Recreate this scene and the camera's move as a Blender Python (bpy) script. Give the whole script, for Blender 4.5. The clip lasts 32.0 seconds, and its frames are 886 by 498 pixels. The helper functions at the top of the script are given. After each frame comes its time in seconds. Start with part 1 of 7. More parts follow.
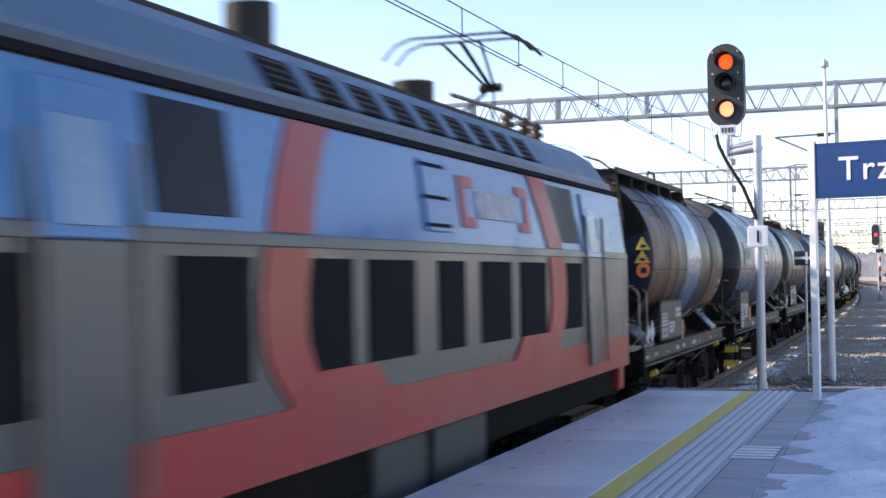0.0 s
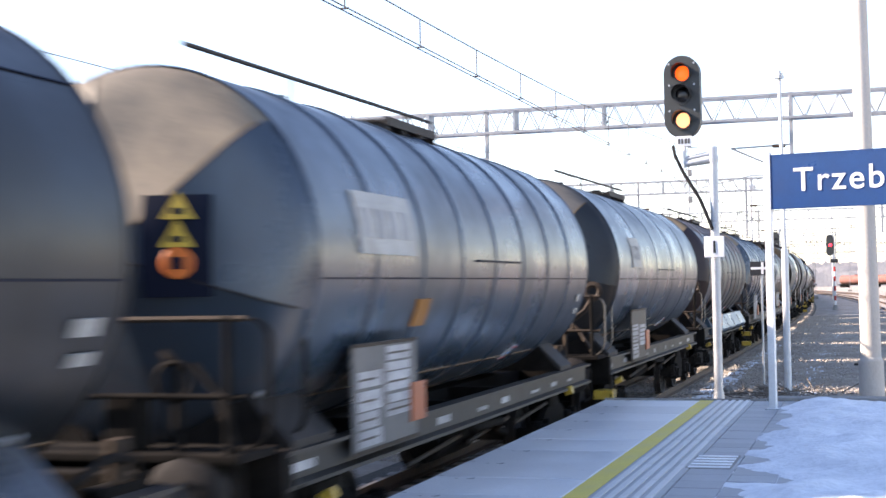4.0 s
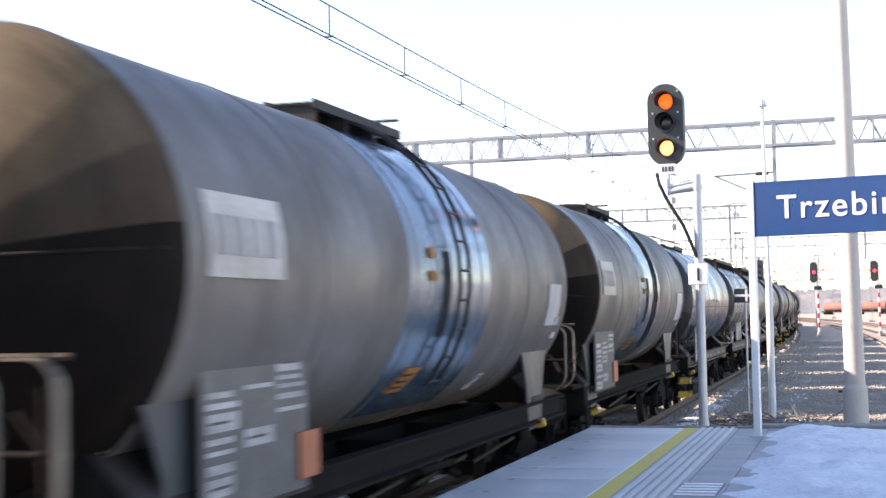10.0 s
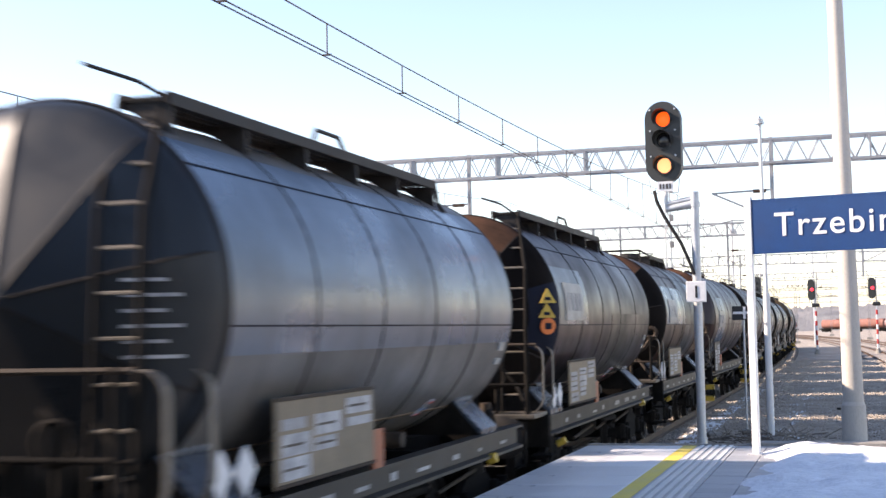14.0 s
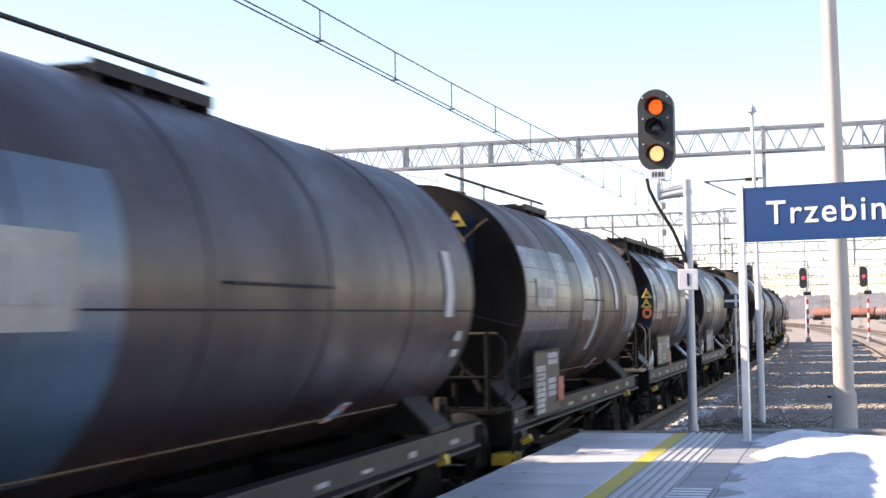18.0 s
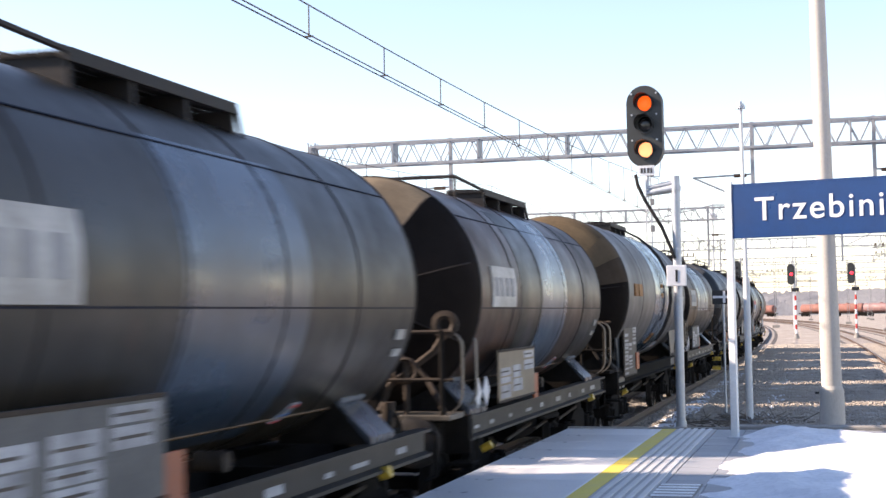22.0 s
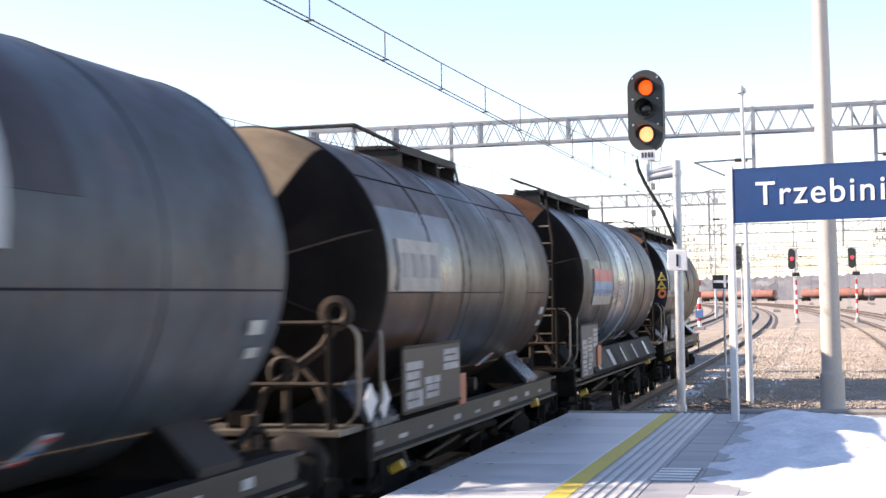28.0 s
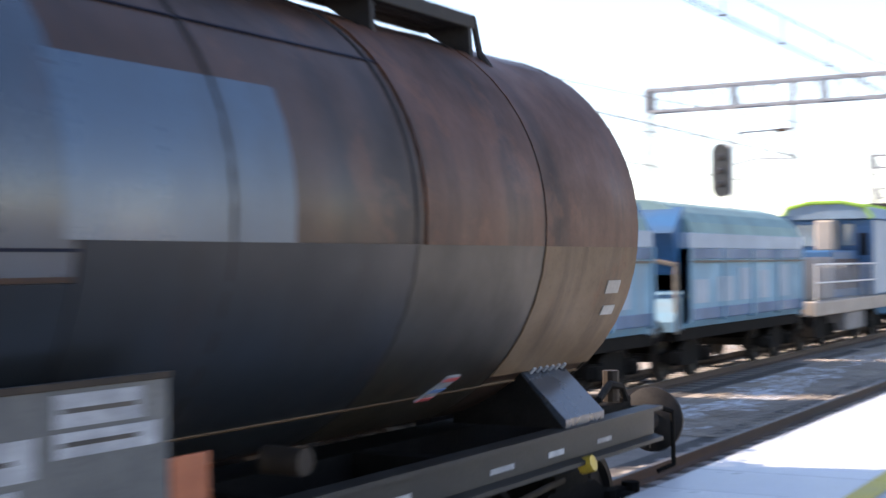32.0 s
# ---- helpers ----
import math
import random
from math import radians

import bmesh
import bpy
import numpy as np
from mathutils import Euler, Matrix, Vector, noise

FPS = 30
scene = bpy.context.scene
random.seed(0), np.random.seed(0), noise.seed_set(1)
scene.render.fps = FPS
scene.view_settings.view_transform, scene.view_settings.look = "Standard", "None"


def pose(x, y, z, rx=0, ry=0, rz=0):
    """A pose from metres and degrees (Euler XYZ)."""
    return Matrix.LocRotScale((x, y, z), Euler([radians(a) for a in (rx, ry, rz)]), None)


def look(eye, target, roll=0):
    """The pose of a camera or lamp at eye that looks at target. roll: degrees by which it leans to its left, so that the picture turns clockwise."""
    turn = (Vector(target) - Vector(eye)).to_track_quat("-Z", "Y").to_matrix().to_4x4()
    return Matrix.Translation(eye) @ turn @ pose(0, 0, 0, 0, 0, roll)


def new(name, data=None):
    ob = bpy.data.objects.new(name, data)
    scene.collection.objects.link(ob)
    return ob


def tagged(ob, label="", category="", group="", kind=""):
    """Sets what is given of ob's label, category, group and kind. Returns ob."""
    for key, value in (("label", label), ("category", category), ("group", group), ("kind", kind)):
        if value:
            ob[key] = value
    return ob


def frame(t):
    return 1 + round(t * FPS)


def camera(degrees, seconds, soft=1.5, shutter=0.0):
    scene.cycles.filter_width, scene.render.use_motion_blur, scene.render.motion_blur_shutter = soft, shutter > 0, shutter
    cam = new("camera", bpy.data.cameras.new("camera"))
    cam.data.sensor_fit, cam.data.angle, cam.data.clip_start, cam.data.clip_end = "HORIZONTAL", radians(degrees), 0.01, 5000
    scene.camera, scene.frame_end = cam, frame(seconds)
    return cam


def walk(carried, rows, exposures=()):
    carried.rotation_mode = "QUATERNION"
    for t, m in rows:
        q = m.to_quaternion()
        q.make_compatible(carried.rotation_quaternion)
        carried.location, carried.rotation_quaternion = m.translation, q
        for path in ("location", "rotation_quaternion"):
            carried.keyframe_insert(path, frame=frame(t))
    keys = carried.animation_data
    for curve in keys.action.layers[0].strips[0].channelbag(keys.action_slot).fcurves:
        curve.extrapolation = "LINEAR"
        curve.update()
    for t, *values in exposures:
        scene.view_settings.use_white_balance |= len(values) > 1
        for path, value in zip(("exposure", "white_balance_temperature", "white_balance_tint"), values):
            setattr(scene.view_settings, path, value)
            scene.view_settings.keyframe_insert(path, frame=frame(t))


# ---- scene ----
cam = camera(35.8, 32.0, soft=1.5, shutter=0.55)
EYE_Z = 2.467
PATH = [
    (0.0, 91.18, 0.92, 19.13),
    (0.5, 91.03, 1.03, 19.14),
    (1.0, 90.88, 0.72, 18.99),
    (1.5, 90.80, 0.90, 18.68),
    (2.0, 90.86, 0.90, 18.33),
    (2.5, 90.86, 0.86, 17.99),
    (3.0, 90.92, 0.92, 17.81),
    (3.5, 91.17, 0.91, 17.65),
    (4.0, 91.60, 1.04, 17.39),
    (4.5, 91.74, 0.92, 17.27),
    (6.5, 91.84, 0.70, 17.38),
    (7.0, 91.91, 0.72, 17.31),
    (7.5, 91.98, 0.60, 17.15),
    (8.0, 92.09, 0.75, 17.05),
    (8.5, 92.27, 0.94, 17.00),
    (9.0, 92.45, 0.97, 16.91),
    (9.5, 92.59, 1.07, 16.83),
    (10.0, 92.74, 1.11, 16.75),
    (10.5, 92.84, 1.10, 16.68),
    (11.0, 92.88, 1.08, 16.66),
    (11.5, 92.98, 1.12, 16.63),
    (12.0, 93.09, 1.11, 16.65),
    (12.5, 93.16, 1.12, 16.64),
    (13.0, 93.34, 1.02, 16.63),
    (13.5, 93.49, 1.21, 16.65),
    (15.5, 93.20, 0.96, 16.74),
    (16.0, 93.01, 0.89, 16.72),
    (16.5, 92.88, 0.94, 16.63),
    (17.0, 92.80, 0.94, 16.52),
    (17.5, 92.87, 0.84, 16.44),
    (18.0, 92.93, 0.99, 16.33),
    (18.5, 92.90, 1.02, 16.23),
    (19.0, 92.86, 1.03, 16.12),
    (19.5, 92.86, 1.05, 16.06),
    (20.0, 92.87, 1.04, 15.98),
    (20.5, 92.87, 0.92, 15.96),
    (21.0, 92.83, 0.92, 15.97),
    (21.5, 92.79, 1.06, 15.95),
    (22.0, 92.75, 0.94, 15.86),
    (22.5, 92.79, 1.05, 15.84),
    (23.0, 92.84, 0.99, 15.83),
    (23.5, 92.85, 1.07, 15.81),
    (24.0, 92.79, 0.93, 15.75),
    (24.5, 92.75, 1.07, 15.70),
    (25.0, 92.71, 1.08, 15.72),
    (25.5, 92.64, 1.10, 15.71),
    (27.5, 92.07, 0.80, 15.68),
    (28.0, 92.10, 0.91, 15.89),
    (28.5, 92.16, 0.89, 16.28),
    (29.0, 92.23, 0.94, 16.63),
    (29.5, 92.23, 0.78, 17.17),
    (30.0, 92.21, 0.81, 17.77),
    (30.5, 91.99, 0.88, 19.01),
    (31.0, 91.51, 0.68, 20.33),
    (31.5, 91.06, 0.45, 23.28),
    (31.7, 90.88, 0.26, 25.07),
    (31.8, 90.84, 0.57, 26.45),
    (32.0, 90.64, 0.65, 29.84),
]
walk(cam, [(t, pose(0, 0, EYE_Z, rx, ry, rz)) for t, rx, ry, rz in PATH],
     exposures=[(t, e + 0.44, k - 330, 21) for t, e, k in ((0.0, 0.6, 6600), (0.5, 0.78, 6650), (1.0, 0.96, 6750), (2.0, 1.1, 6950), (4.0, 1.22, 7100), (9.0, 1.2, 7300), (12.0, 1.15, 7300), (13.5, 0.85, 7300), (16.0, 0.8, 7300), (25.0, 0.8, 7300), (30.0, 0.85, 7300), (32.0, 1.0, 7200))])

# ---- daylight: a low winter sun over the far side of the train ----
SUN_TO = Vector((1.0, 0.2, -0.64)).normalized()
world = bpy.data.worlds.new("winter_sky")
scene.world = world
world.use_nodes = True
wn = world.node_tree.nodes
sky = wn.new("ShaderNodeTexSky")
sky.sky_type, sky.sun_disc = "NISHITA", False
sky.sun_elevation = math.asin(-SUN_TO.z)
sky.sun_rotation = math.atan2(-SUN_TO.x, -SUN_TO.y)
sky.air_density, sky.dust_density, sky.ozone_density = 1.0, 0.06, 1.1
haze = wn.new("ShaderNodeVectorMath")                     # cold winter haze takes the yellow out of the low sky
haze.operation, haze.inputs[1].default_value = "MULTIPLY", (0.99, 1.0, 1.03)
world.node_tree.links.new(sky.outputs[0], haze.inputs[0])
world.node_tree.links.new(haze.outputs[0], wn["Background"].inputs[0])
wn["Background"].inputs[1].default_value = 0.125
sun = new("sun", bpy.data.lights.new("sun", "SUN"))
sun.data.energy, sun.data.angle, sun.data.color = 5.0, radians(0.53), (1.0, 0.9, 0.76)
sun.matrix_world = look((0, 0, 60), Vector((0, 0, 60)) + SUN_TO)


# ---- materials ----
def nodes_of(name):
    m = bpy.data.materials.new(name)
    m.use_nodes = True
    nt = m.node_tree
    return m, nt, nt.nodes["Principled BSDF"]


def texture_coord(nt, scale=(1, 1, 1), where="Object"):
    tc, mp = nt.nodes.new("ShaderNodeTexCoord"), nt.nodes.new("ShaderNodeMapping")
    mp.inputs["Scale"].default_value = scale
    nt.links.new(tc.outputs[where], mp.inputs[0])
    return mp.outputs[0]


def noise_tex(nt, coord, scale, detail=4.0, rough=0.6):
    n = nt.nodes.new("ShaderNodeTexNoise")
    n.inputs["Scale"].default_value, n.inputs["Detail"].default_value, n.inputs["Roughness"].default_value = scale, detail, rough
    nt.links.new(coord, n.inputs["Vector"])
    return n.outputs["Fac"]


def ramp(nt, fac, stops):
    r = nt.nodes.new("ShaderNodeValToRGB")
    el = r.color_ramp.elements
    while len(el) < len(stops):
        el.new(0.5)
    for e, (pos, col) in zip(el, stops):
        e.position, e.color = pos, (*col, 1) if len(col) == 3 else col
    nt.links.new(fac, r.inputs[0])
    return r.outputs[0]


def blend(nt, fac, a, b, mode="MIX"):
    m = nt.nodes.new("ShaderNodeMix")
    m.data_type, m.blend_type = "RGBA", mode
    for socket, value in ((m.inputs[0], fac), (m.inputs[6], a), (m.inputs[7], b)):
        if isinstance(value, (int, float)):
            socket.default_value = value
        elif isinstance(value, tuple):
            socket.default_value = (*value, 1)
        else:
            nt.links.new(value, socket)
    return m.outputs[2]


def bump(nt, bsdf, height, strength=0.3, distance=0.01):
    b = nt.nodes.new("ShaderNodeBump")
    b.inputs["Strength"].default_value, b.inputs["Distance"].default_value = strength, distance
    nt.links.new(height, b.inputs["Height"])
    nt.links.new(b.outputs[0], bsdf.inputs["Normal"])


def surface(name, a, b, scale=2.0, rough=0.6, metal=0.0, grain=60.0, relief=0.2, depth=0.004, stretch=(1, 1, 1), spread=0.1, coat=0.0, per_piece=0.0, shine=0.5):
    """A surface of two tones, blotched at a large scale and grained at a small one."""
    m, nt, bs = nodes_of(name)
    co = texture_coord(nt, stretch)
    big, fine = noise_tex(nt, co, scale, 5), noise_tex(nt, co, grain, 3)
    col = ramp(nt, big, [(0.32, a), (0.68, b)])
    dark = tuple(c * 0.7 for c in a)
    col = blend(nt, ramp(nt, fine, [(0.45, (0, 0, 0)), (0.75, (0.45, 0.45, 0.45))]), col, dark)
    if per_piece:
        oi = nt.nodes.new("ShaderNodeObjectInfo")
        tone = ramp(nt, oi.outputs["Random"], [(0, (1 - per_piece,) * 3), (1, (1, 1, 1))])
        col = blend(nt, 1.0, col, tone, "MULTIPLY")
    nt.links.new(col, bs.inputs["Base Color"])
    r = ramp(nt, big, [(0.3, (max(rough - spread, 0.02),) * 3), (0.7, (min(rough + spread, 1),) * 3)])
    nt.links.new(r, bs.inputs["Roughness"])
    bs.inputs["Metallic"].default_value = metal
    bs.inputs["Coat Weight"].default_value = coat
    bs.inputs["Specular IOR Level"].default_value = shine
    if relief:
        bump(nt, bs, fine, relief, depth)
    return m


def tank_paint(name, paint, grime, amount=0.5, rough=0.42, metal=0.0, shine=0.5, rust=0.0):
    """Weathered tank paint: dirt clouds, grime runs down the barrel, rust blooms and a fine speckle; each piece has its own pattern."""
    m, nt, bs = nodes_of(name)
    tc, oi = nt.nodes.new("ShaderNodeTexCoord"), nt.nodes.new("ShaderNodeObjectInfo")
    shift = nt.nodes.new("ShaderNodeVectorMath")
    shift.operation = "MULTIPLY_ADD"
    nt.links.new(oi.outputs["Random"], shift.inputs[0])
    shift.inputs[1].default_value = (0.0, 173.0, 0.0)
    nt.links.new(tc.outputs["Object"], shift.inputs[2])
    co = shift.outputs[0]
    mp = nt.nodes.new("ShaderNodeMapping")
    mp.inputs["Scale"].default_value = (0.5, 3.2, 0.3)
    nt.links.new(co, mp.inputs[0])
    runs = noise_tex(nt, mp.outputs[0], 1.1, 5, 0.6)
    cloud = noise_tex(nt, co, 0.75, 6, 0.62)
    patch = noise_tex(nt, co, 1.9, 6, 0.7)
    speck = noise_tex(nt, co, 38, 3)
    pale = tuple(min(1, p * (1 + 0.45 * amount)) for p in paint)
    mud = tuple(p * (1 - amount * 0.75) + g * amount * 0.75 for p, g in zip(paint, grime))
    c1 = ramp(nt, cloud, [(0.3, pale), (0.5, paint), (0.68, mud)])
    c2 = blend(nt, ramp(nt, runs, [(0.53 - 0.1 * amount, (0, 0, 0)), (0.7, (amount * 0.85,) * 3)]), c1, grime)
    if rust:
        c2 = blend(nt, ramp(nt, patch, [(0.6 - 0.12 * rust, (0, 0, 0)), (0.68 - 0.1 * rust, (rust,) * 3)]), c2, (0.17, 0.068, 0.032))
    c3 = blend(nt, ramp(nt, speck, [(0.55, (0, 0, 0)), (0.8, (0.35,) * 3)]), c2, tuple(g * 0.5 for g in grime))
    nt.links.new(c3, bs.inputs["Base Color"])
    nt.links.new(ramp(nt, cloud, [(0.3, (max(rough - 0.08, 0.05),) * 3), (0.72, (min(rough + 0.25, 1),) * 3)]), bs.inputs["Roughness"])
    bs.inputs["Metallic"].default_value = metal
    bs.inputs["Specular IOR Level"].default_value = shine
    bump(nt, bs, cloud, 0.12, 0.02)
    return m


def plain(name, col, rough=0.5, metal=0.0):
    return surface(name, col, tuple(c * 0.82 for c in col), 3.0, rough, metal, 45, 0.08)


def glowing(name, col, strength):
    m, nt, bs = nodes_of(name)
    bs.inputs["Base Color"].default_value = (*col, 1)
    bs.inputs["Emission Color"].default_value = (*col, 1)
    bs.inputs["Emission Strength"].default_value = strength
    return m


M = {
    "ballast": surface("ballast_bed", (0.24, 0.2, 0.165), (0.46, 0.4, 0.335), 0.6, 0.95, grain=14, relief=1.0, depth=0.05),
    "bed": surface("oily_track_bed", (0.055, 0.048, 0.042), (0.13, 0.115, 0.1), 0.8, 0.95, grain=16, relief=1.0, depth=0.05),
    "stone": surface("ballast_stone", (0.3, 0.25, 0.2), (0.5, 0.435, 0.36), 0.9, 0.9, grain=40, relief=0.3),
    "slab": surface("platform_concrete", (0.59, 0.595, 0.6), (0.75, 0.75, 0.74), 1.3, 0.33, grain=70, relief=0.25, depth=0.003, per_piece=0.14),
    "tactile": surface("tactile_concrete", (0.5, 0.5, 0.49), (0.64, 0.63, 0.61), 2.0, 0.45, grain=80, relief=0.2, per_piece=0.1),
    "groove": surface("dirty_groove", (0.34, 0.34, 0.34), (0.46, 0.46, 0.455), 2.0, 0.6, grain=60, relief=0.2, per_piece=0.1),
    "yellow": surface("yellow_line", (0.62, 0.46, 0.04), (0.72, 0.56, 0.09), 2.5, 0.55, grain=60, relief=0.15),
    "paver": surface("grey_paver", (0.28, 0.285, 0.295), (0.39, 0.39, 0.395), 1.6, 0.55, grain=55, relief=0.3, per_piece=0.15),
    # for outer slabs out of view, dark only to cut bounced light
    "unseen_slab": surface("unseen_dark_slab", (0.05, 0.05, 0.052), (0.09, 0.088, 0.086), 1.2, 0.75, grain=60, relief=0.3, per_piece=0.15),
    "diamond": surface("white_diamond", (0.5, 0.51, 0.52), (0.68, 0.68, 0.68), 3.0, 0.5, grain=60, relief=0.05, shine=0.3),
    "snow": surface("old_snow", (0.66, 0.67, 0.68), (0.82, 0.82, 0.82), 2.6, 0.72, grain=14, relief=0.7, depth=0.03),
    "concrete": surface("concrete", (0.2, 0.185, 0.165), (0.32, 0.3, 0.27), 1.5, 0.85, grain=50, relief=0.35),
    "mast": surface("spun_concrete", (0.46, 0.43, 0.38), (0.58, 0.54, 0.49), 1.2, 0.8, grain=60, relief=0.25, stretch=(1, 1, 0.3)),
    "galv": surface("galvanised_steel", (0.42, 0.44, 0.46), (0.56, 0.57, 0.58), 4.0, 0.5, 0.55, grain=50, relief=0.06),
    "gantry_steel": surface("weathered_gantry_steel", (0.24, 0.255, 0.275), (0.36, 0.37, 0.385), 3.0, 0.55, 0.25, grain=40, relief=0.08),
    "mast_steel": surface("dull_mast_steel", (0.15, 0.155, 0.16), (0.24, 0.24, 0.24), 3.0, 0.65, 0.1, grain=40, relief=0.08),
    "white_post": surface("white_painted_post", (0.66, 0.66, 0.64), (0.78, 0.78, 0.76), 3.0, 0.5, grain=50, relief=0.06),
    "rail": surface("rail_rust", (0.055, 0.034, 0.024), (0.12, 0.075, 0.05), 5.0, 0.75, 0.2, grain=60, relief=0.3),
    "rail_top": surface("polished_rail_head", (0.2, 0.17, 0.145), (0.34, 0.3, 0.265), 6.0, 0.42, 0.8, grain=50, relief=0.05),
    "sleeper": surface("sleeper_concrete", (0.22, 0.19, 0.165), (0.34, 0.31, 0.28), 2.0, 0.9, grain=40, relief=0.4),
    "sign_blue": plain("sign_blue", (0.011, 0.05, 0.165), 0.35),
    "sign_white": plain("sign_white", (0.82, 0.82, 0.82), 0.4),
    "black": plain("black_paint", (0.018, 0.019, 0.02), 0.5),
    "signal_black": plain("signal_backboard", (0.03, 0.034, 0.034), 0.55),
    "lens_dark": plain("dark_lens", (0.02, 0.02, 0.022), 0.15),
    "orange_lamp": glowing("lit_orange_lamp", (1.0, 0.1, 0.008), 0.62),
    "amber_lamp": glowing("lit_amber_lamp", (1.0, 0.37, 0.15), 0.85),
    "red_lamp": glowing("lit_red_lamp", (1.0, 0.03, 0.05), 1.2),
    "red": plain("red_paint", (0.5, 0.035, 0.03), 0.5),
    "wire": plain("contact_wire", (0.12, 0.11, 0.105), 0.5, 0.6),
    "steel": surface("grimy_steel", (0.018, 0.017, 0.017), (0.045, 0.04, 0.037), 3.0, 0.6, 0.0, grain=40, relief=0.25, shine=0.15),
    "chassis": surface("chassis_grime", (0.007, 0.0066, 0.0062), (0.02, 0.0175, 0.0155), 3.5, 0.85, 0.0, grain=40, relief=0.3, shine=0.06),
    "solebar": surface("sole_bar_paint", (0.012, 0.0115, 0.011), (0.06, 0.053, 0.045), 1.6, 0.55, 0.0, grain=40, relief=0.2, shine=0.3, per_piece=0.5),
    "placard": surface("grey_data_board", (0.042, 0.04, 0.039), (0.125, 0.1, 0.078), 2.2, 0.55, grain=50, relief=0.1, per_piece=0.4, shine=0.25),
    "tan_board": surface("tan_data_board", (0.2, 0.16, 0.11), (0.32, 0.26, 0.185), 2.2, 0.6, grain=50, relief=0.1, per_piece=0.2, shine=0.2),
    "grey_board": surface("worn_grey_board", (0.1, 0.1, 0.1), (0.2, 0.19, 0.175), 2.2, 0.6, grain=50, relief=0.1, per_piece=0.2, shine=0.2),
    "paper": surface("white_label", (0.22, 0.225, 0.24), (0.56, 0.56, 0.57), 5.0, 0.5, grain=60, relief=0.05, per_piece=0.35, shine=0.3),
    "dirty_white": surface("dirty_white_lettering", (0.3, 0.285, 0.255), (0.56, 0.55, 0.52), 2.2, 0.55, grain=30, relief=0.05, per_piece=0.3),
    "orange": surface("orange_plate", (0.34, 0.085, 0.03), (0.5, 0.14, 0.05), 4.0, 0.5, grain=50, relief=0.05, per_piece=0.3),
    "hazard_orange": surface("hazard_orange", (0.56, 0.12, 0.02), (0.7, 0.18, 0.03), 4.0, 0.45, grain=50, relief=0.05),
    "hazard_yellow": surface("hazard_yellow", (0.45, 0.28, 0.03), (0.62, 0.42, 0.05), 4.0, 0.5, grain=50, relief=0.05),
    "pale_rail": surface("pale_handrail", (0.1, 0.085, 0.068), (0.26, 0.225, 0.18), 2.0, 0.55, grain=40, relief=0.1, per_piece=0.5),
    "saddle": surface("saddle_paint", (0.035, 0.045, 0.06), (0.1, 0.115, 0.14), 3.0, 0.28, grain=40, relief=0.1, shine=0.6, per_piece=0.4),
    "dusty_iron": surface("dusty_iron", (0.024, 0.018, 0.014), (0.066, 0.047, 0.033), 5.0, 0.7, grain=40, relief=0.2, shine=0.2),
    "wheel": surface("wheel_steel", (0.014, 0.012, 0.011), (0.04, 0.033, 0.028), 6.0, 0.65, 0.0, grain=40, relief=0.2, shine=0.2),
}


# ---- small tools for meshes ----
def box(bm, x0, x1, y0, y1, z0, z1, bevel=0.0):
    r = bmesh.ops.create_cube(bm, size=1.0)
    bmesh.ops.transform(bm, verts=r["verts"], matrix=Matrix.Translation(((x0 + x1) / 2, (y0 + y1) / 2, (z0 + z1) / 2)) @ Matrix.Diagonal((x1 - x0, y1 - y0, z1 - z0, 1)))
    if bevel:
        edges = list({e for v in r["verts"] for e in v.link_edges})
        bmesh.ops.bevel(bm, geom=edges, offset=bevel, segments=2, affect="EDGES", profile=0.5)
    return bm


def rod(bm, p, q, r0, r1=None, n=8):
    p, q = Vector(p), Vector(q)
    d = q - p
    m = Matrix.Translation((p + q) / 2) @ d.to_track_quat("Z", "Y").to_matrix().to_4x4()
    bmesh.ops.create_cone(bm, cap_ends=True, segments=n, radius1=r0, radius2=r0 if r1 is None else r1, depth=d.length, matrix=m)
    return bm


def pipe(bm, pts, r, n=6):
    """A bent tube through the points, with rounded joints."""
    for p, q in zip(pts, pts[1:]):
        rod(bm, p, q, r, n=n)
    for p in pts[1:-1]:
        bmesh.ops.create_icosphere(bm, subdivisions=1, radius=r * 1.02, matrix=Matrix.Translation(p))
    return bm


def prism(bm, outline, x0, x1, axis="x"):
    """A flat outline of (y, z) pulled from x0 to x1 (axis x), or of (x, z) from y0 to y1 (axis y)."""
    def at(u, v, w):
        return (w, u, v) if axis == "x" else (u, w, v)
    a = [bm.verts.new(at(u, v, x0)) for u, v in outline]
    b = [bm.verts.new(at(u, v, x1)) for u, v in outline]
    bm.faces.new(a)
    bm.faces.new(b[::-1])
    n = len(a)
    for i in range(n):
        bm.faces.new((a[i], b[i], b[(i + 1) % n], a[(i + 1) % n]))
    bmesh.ops.recalc_face_normals(bm, faces=bm.faces)
    return bm


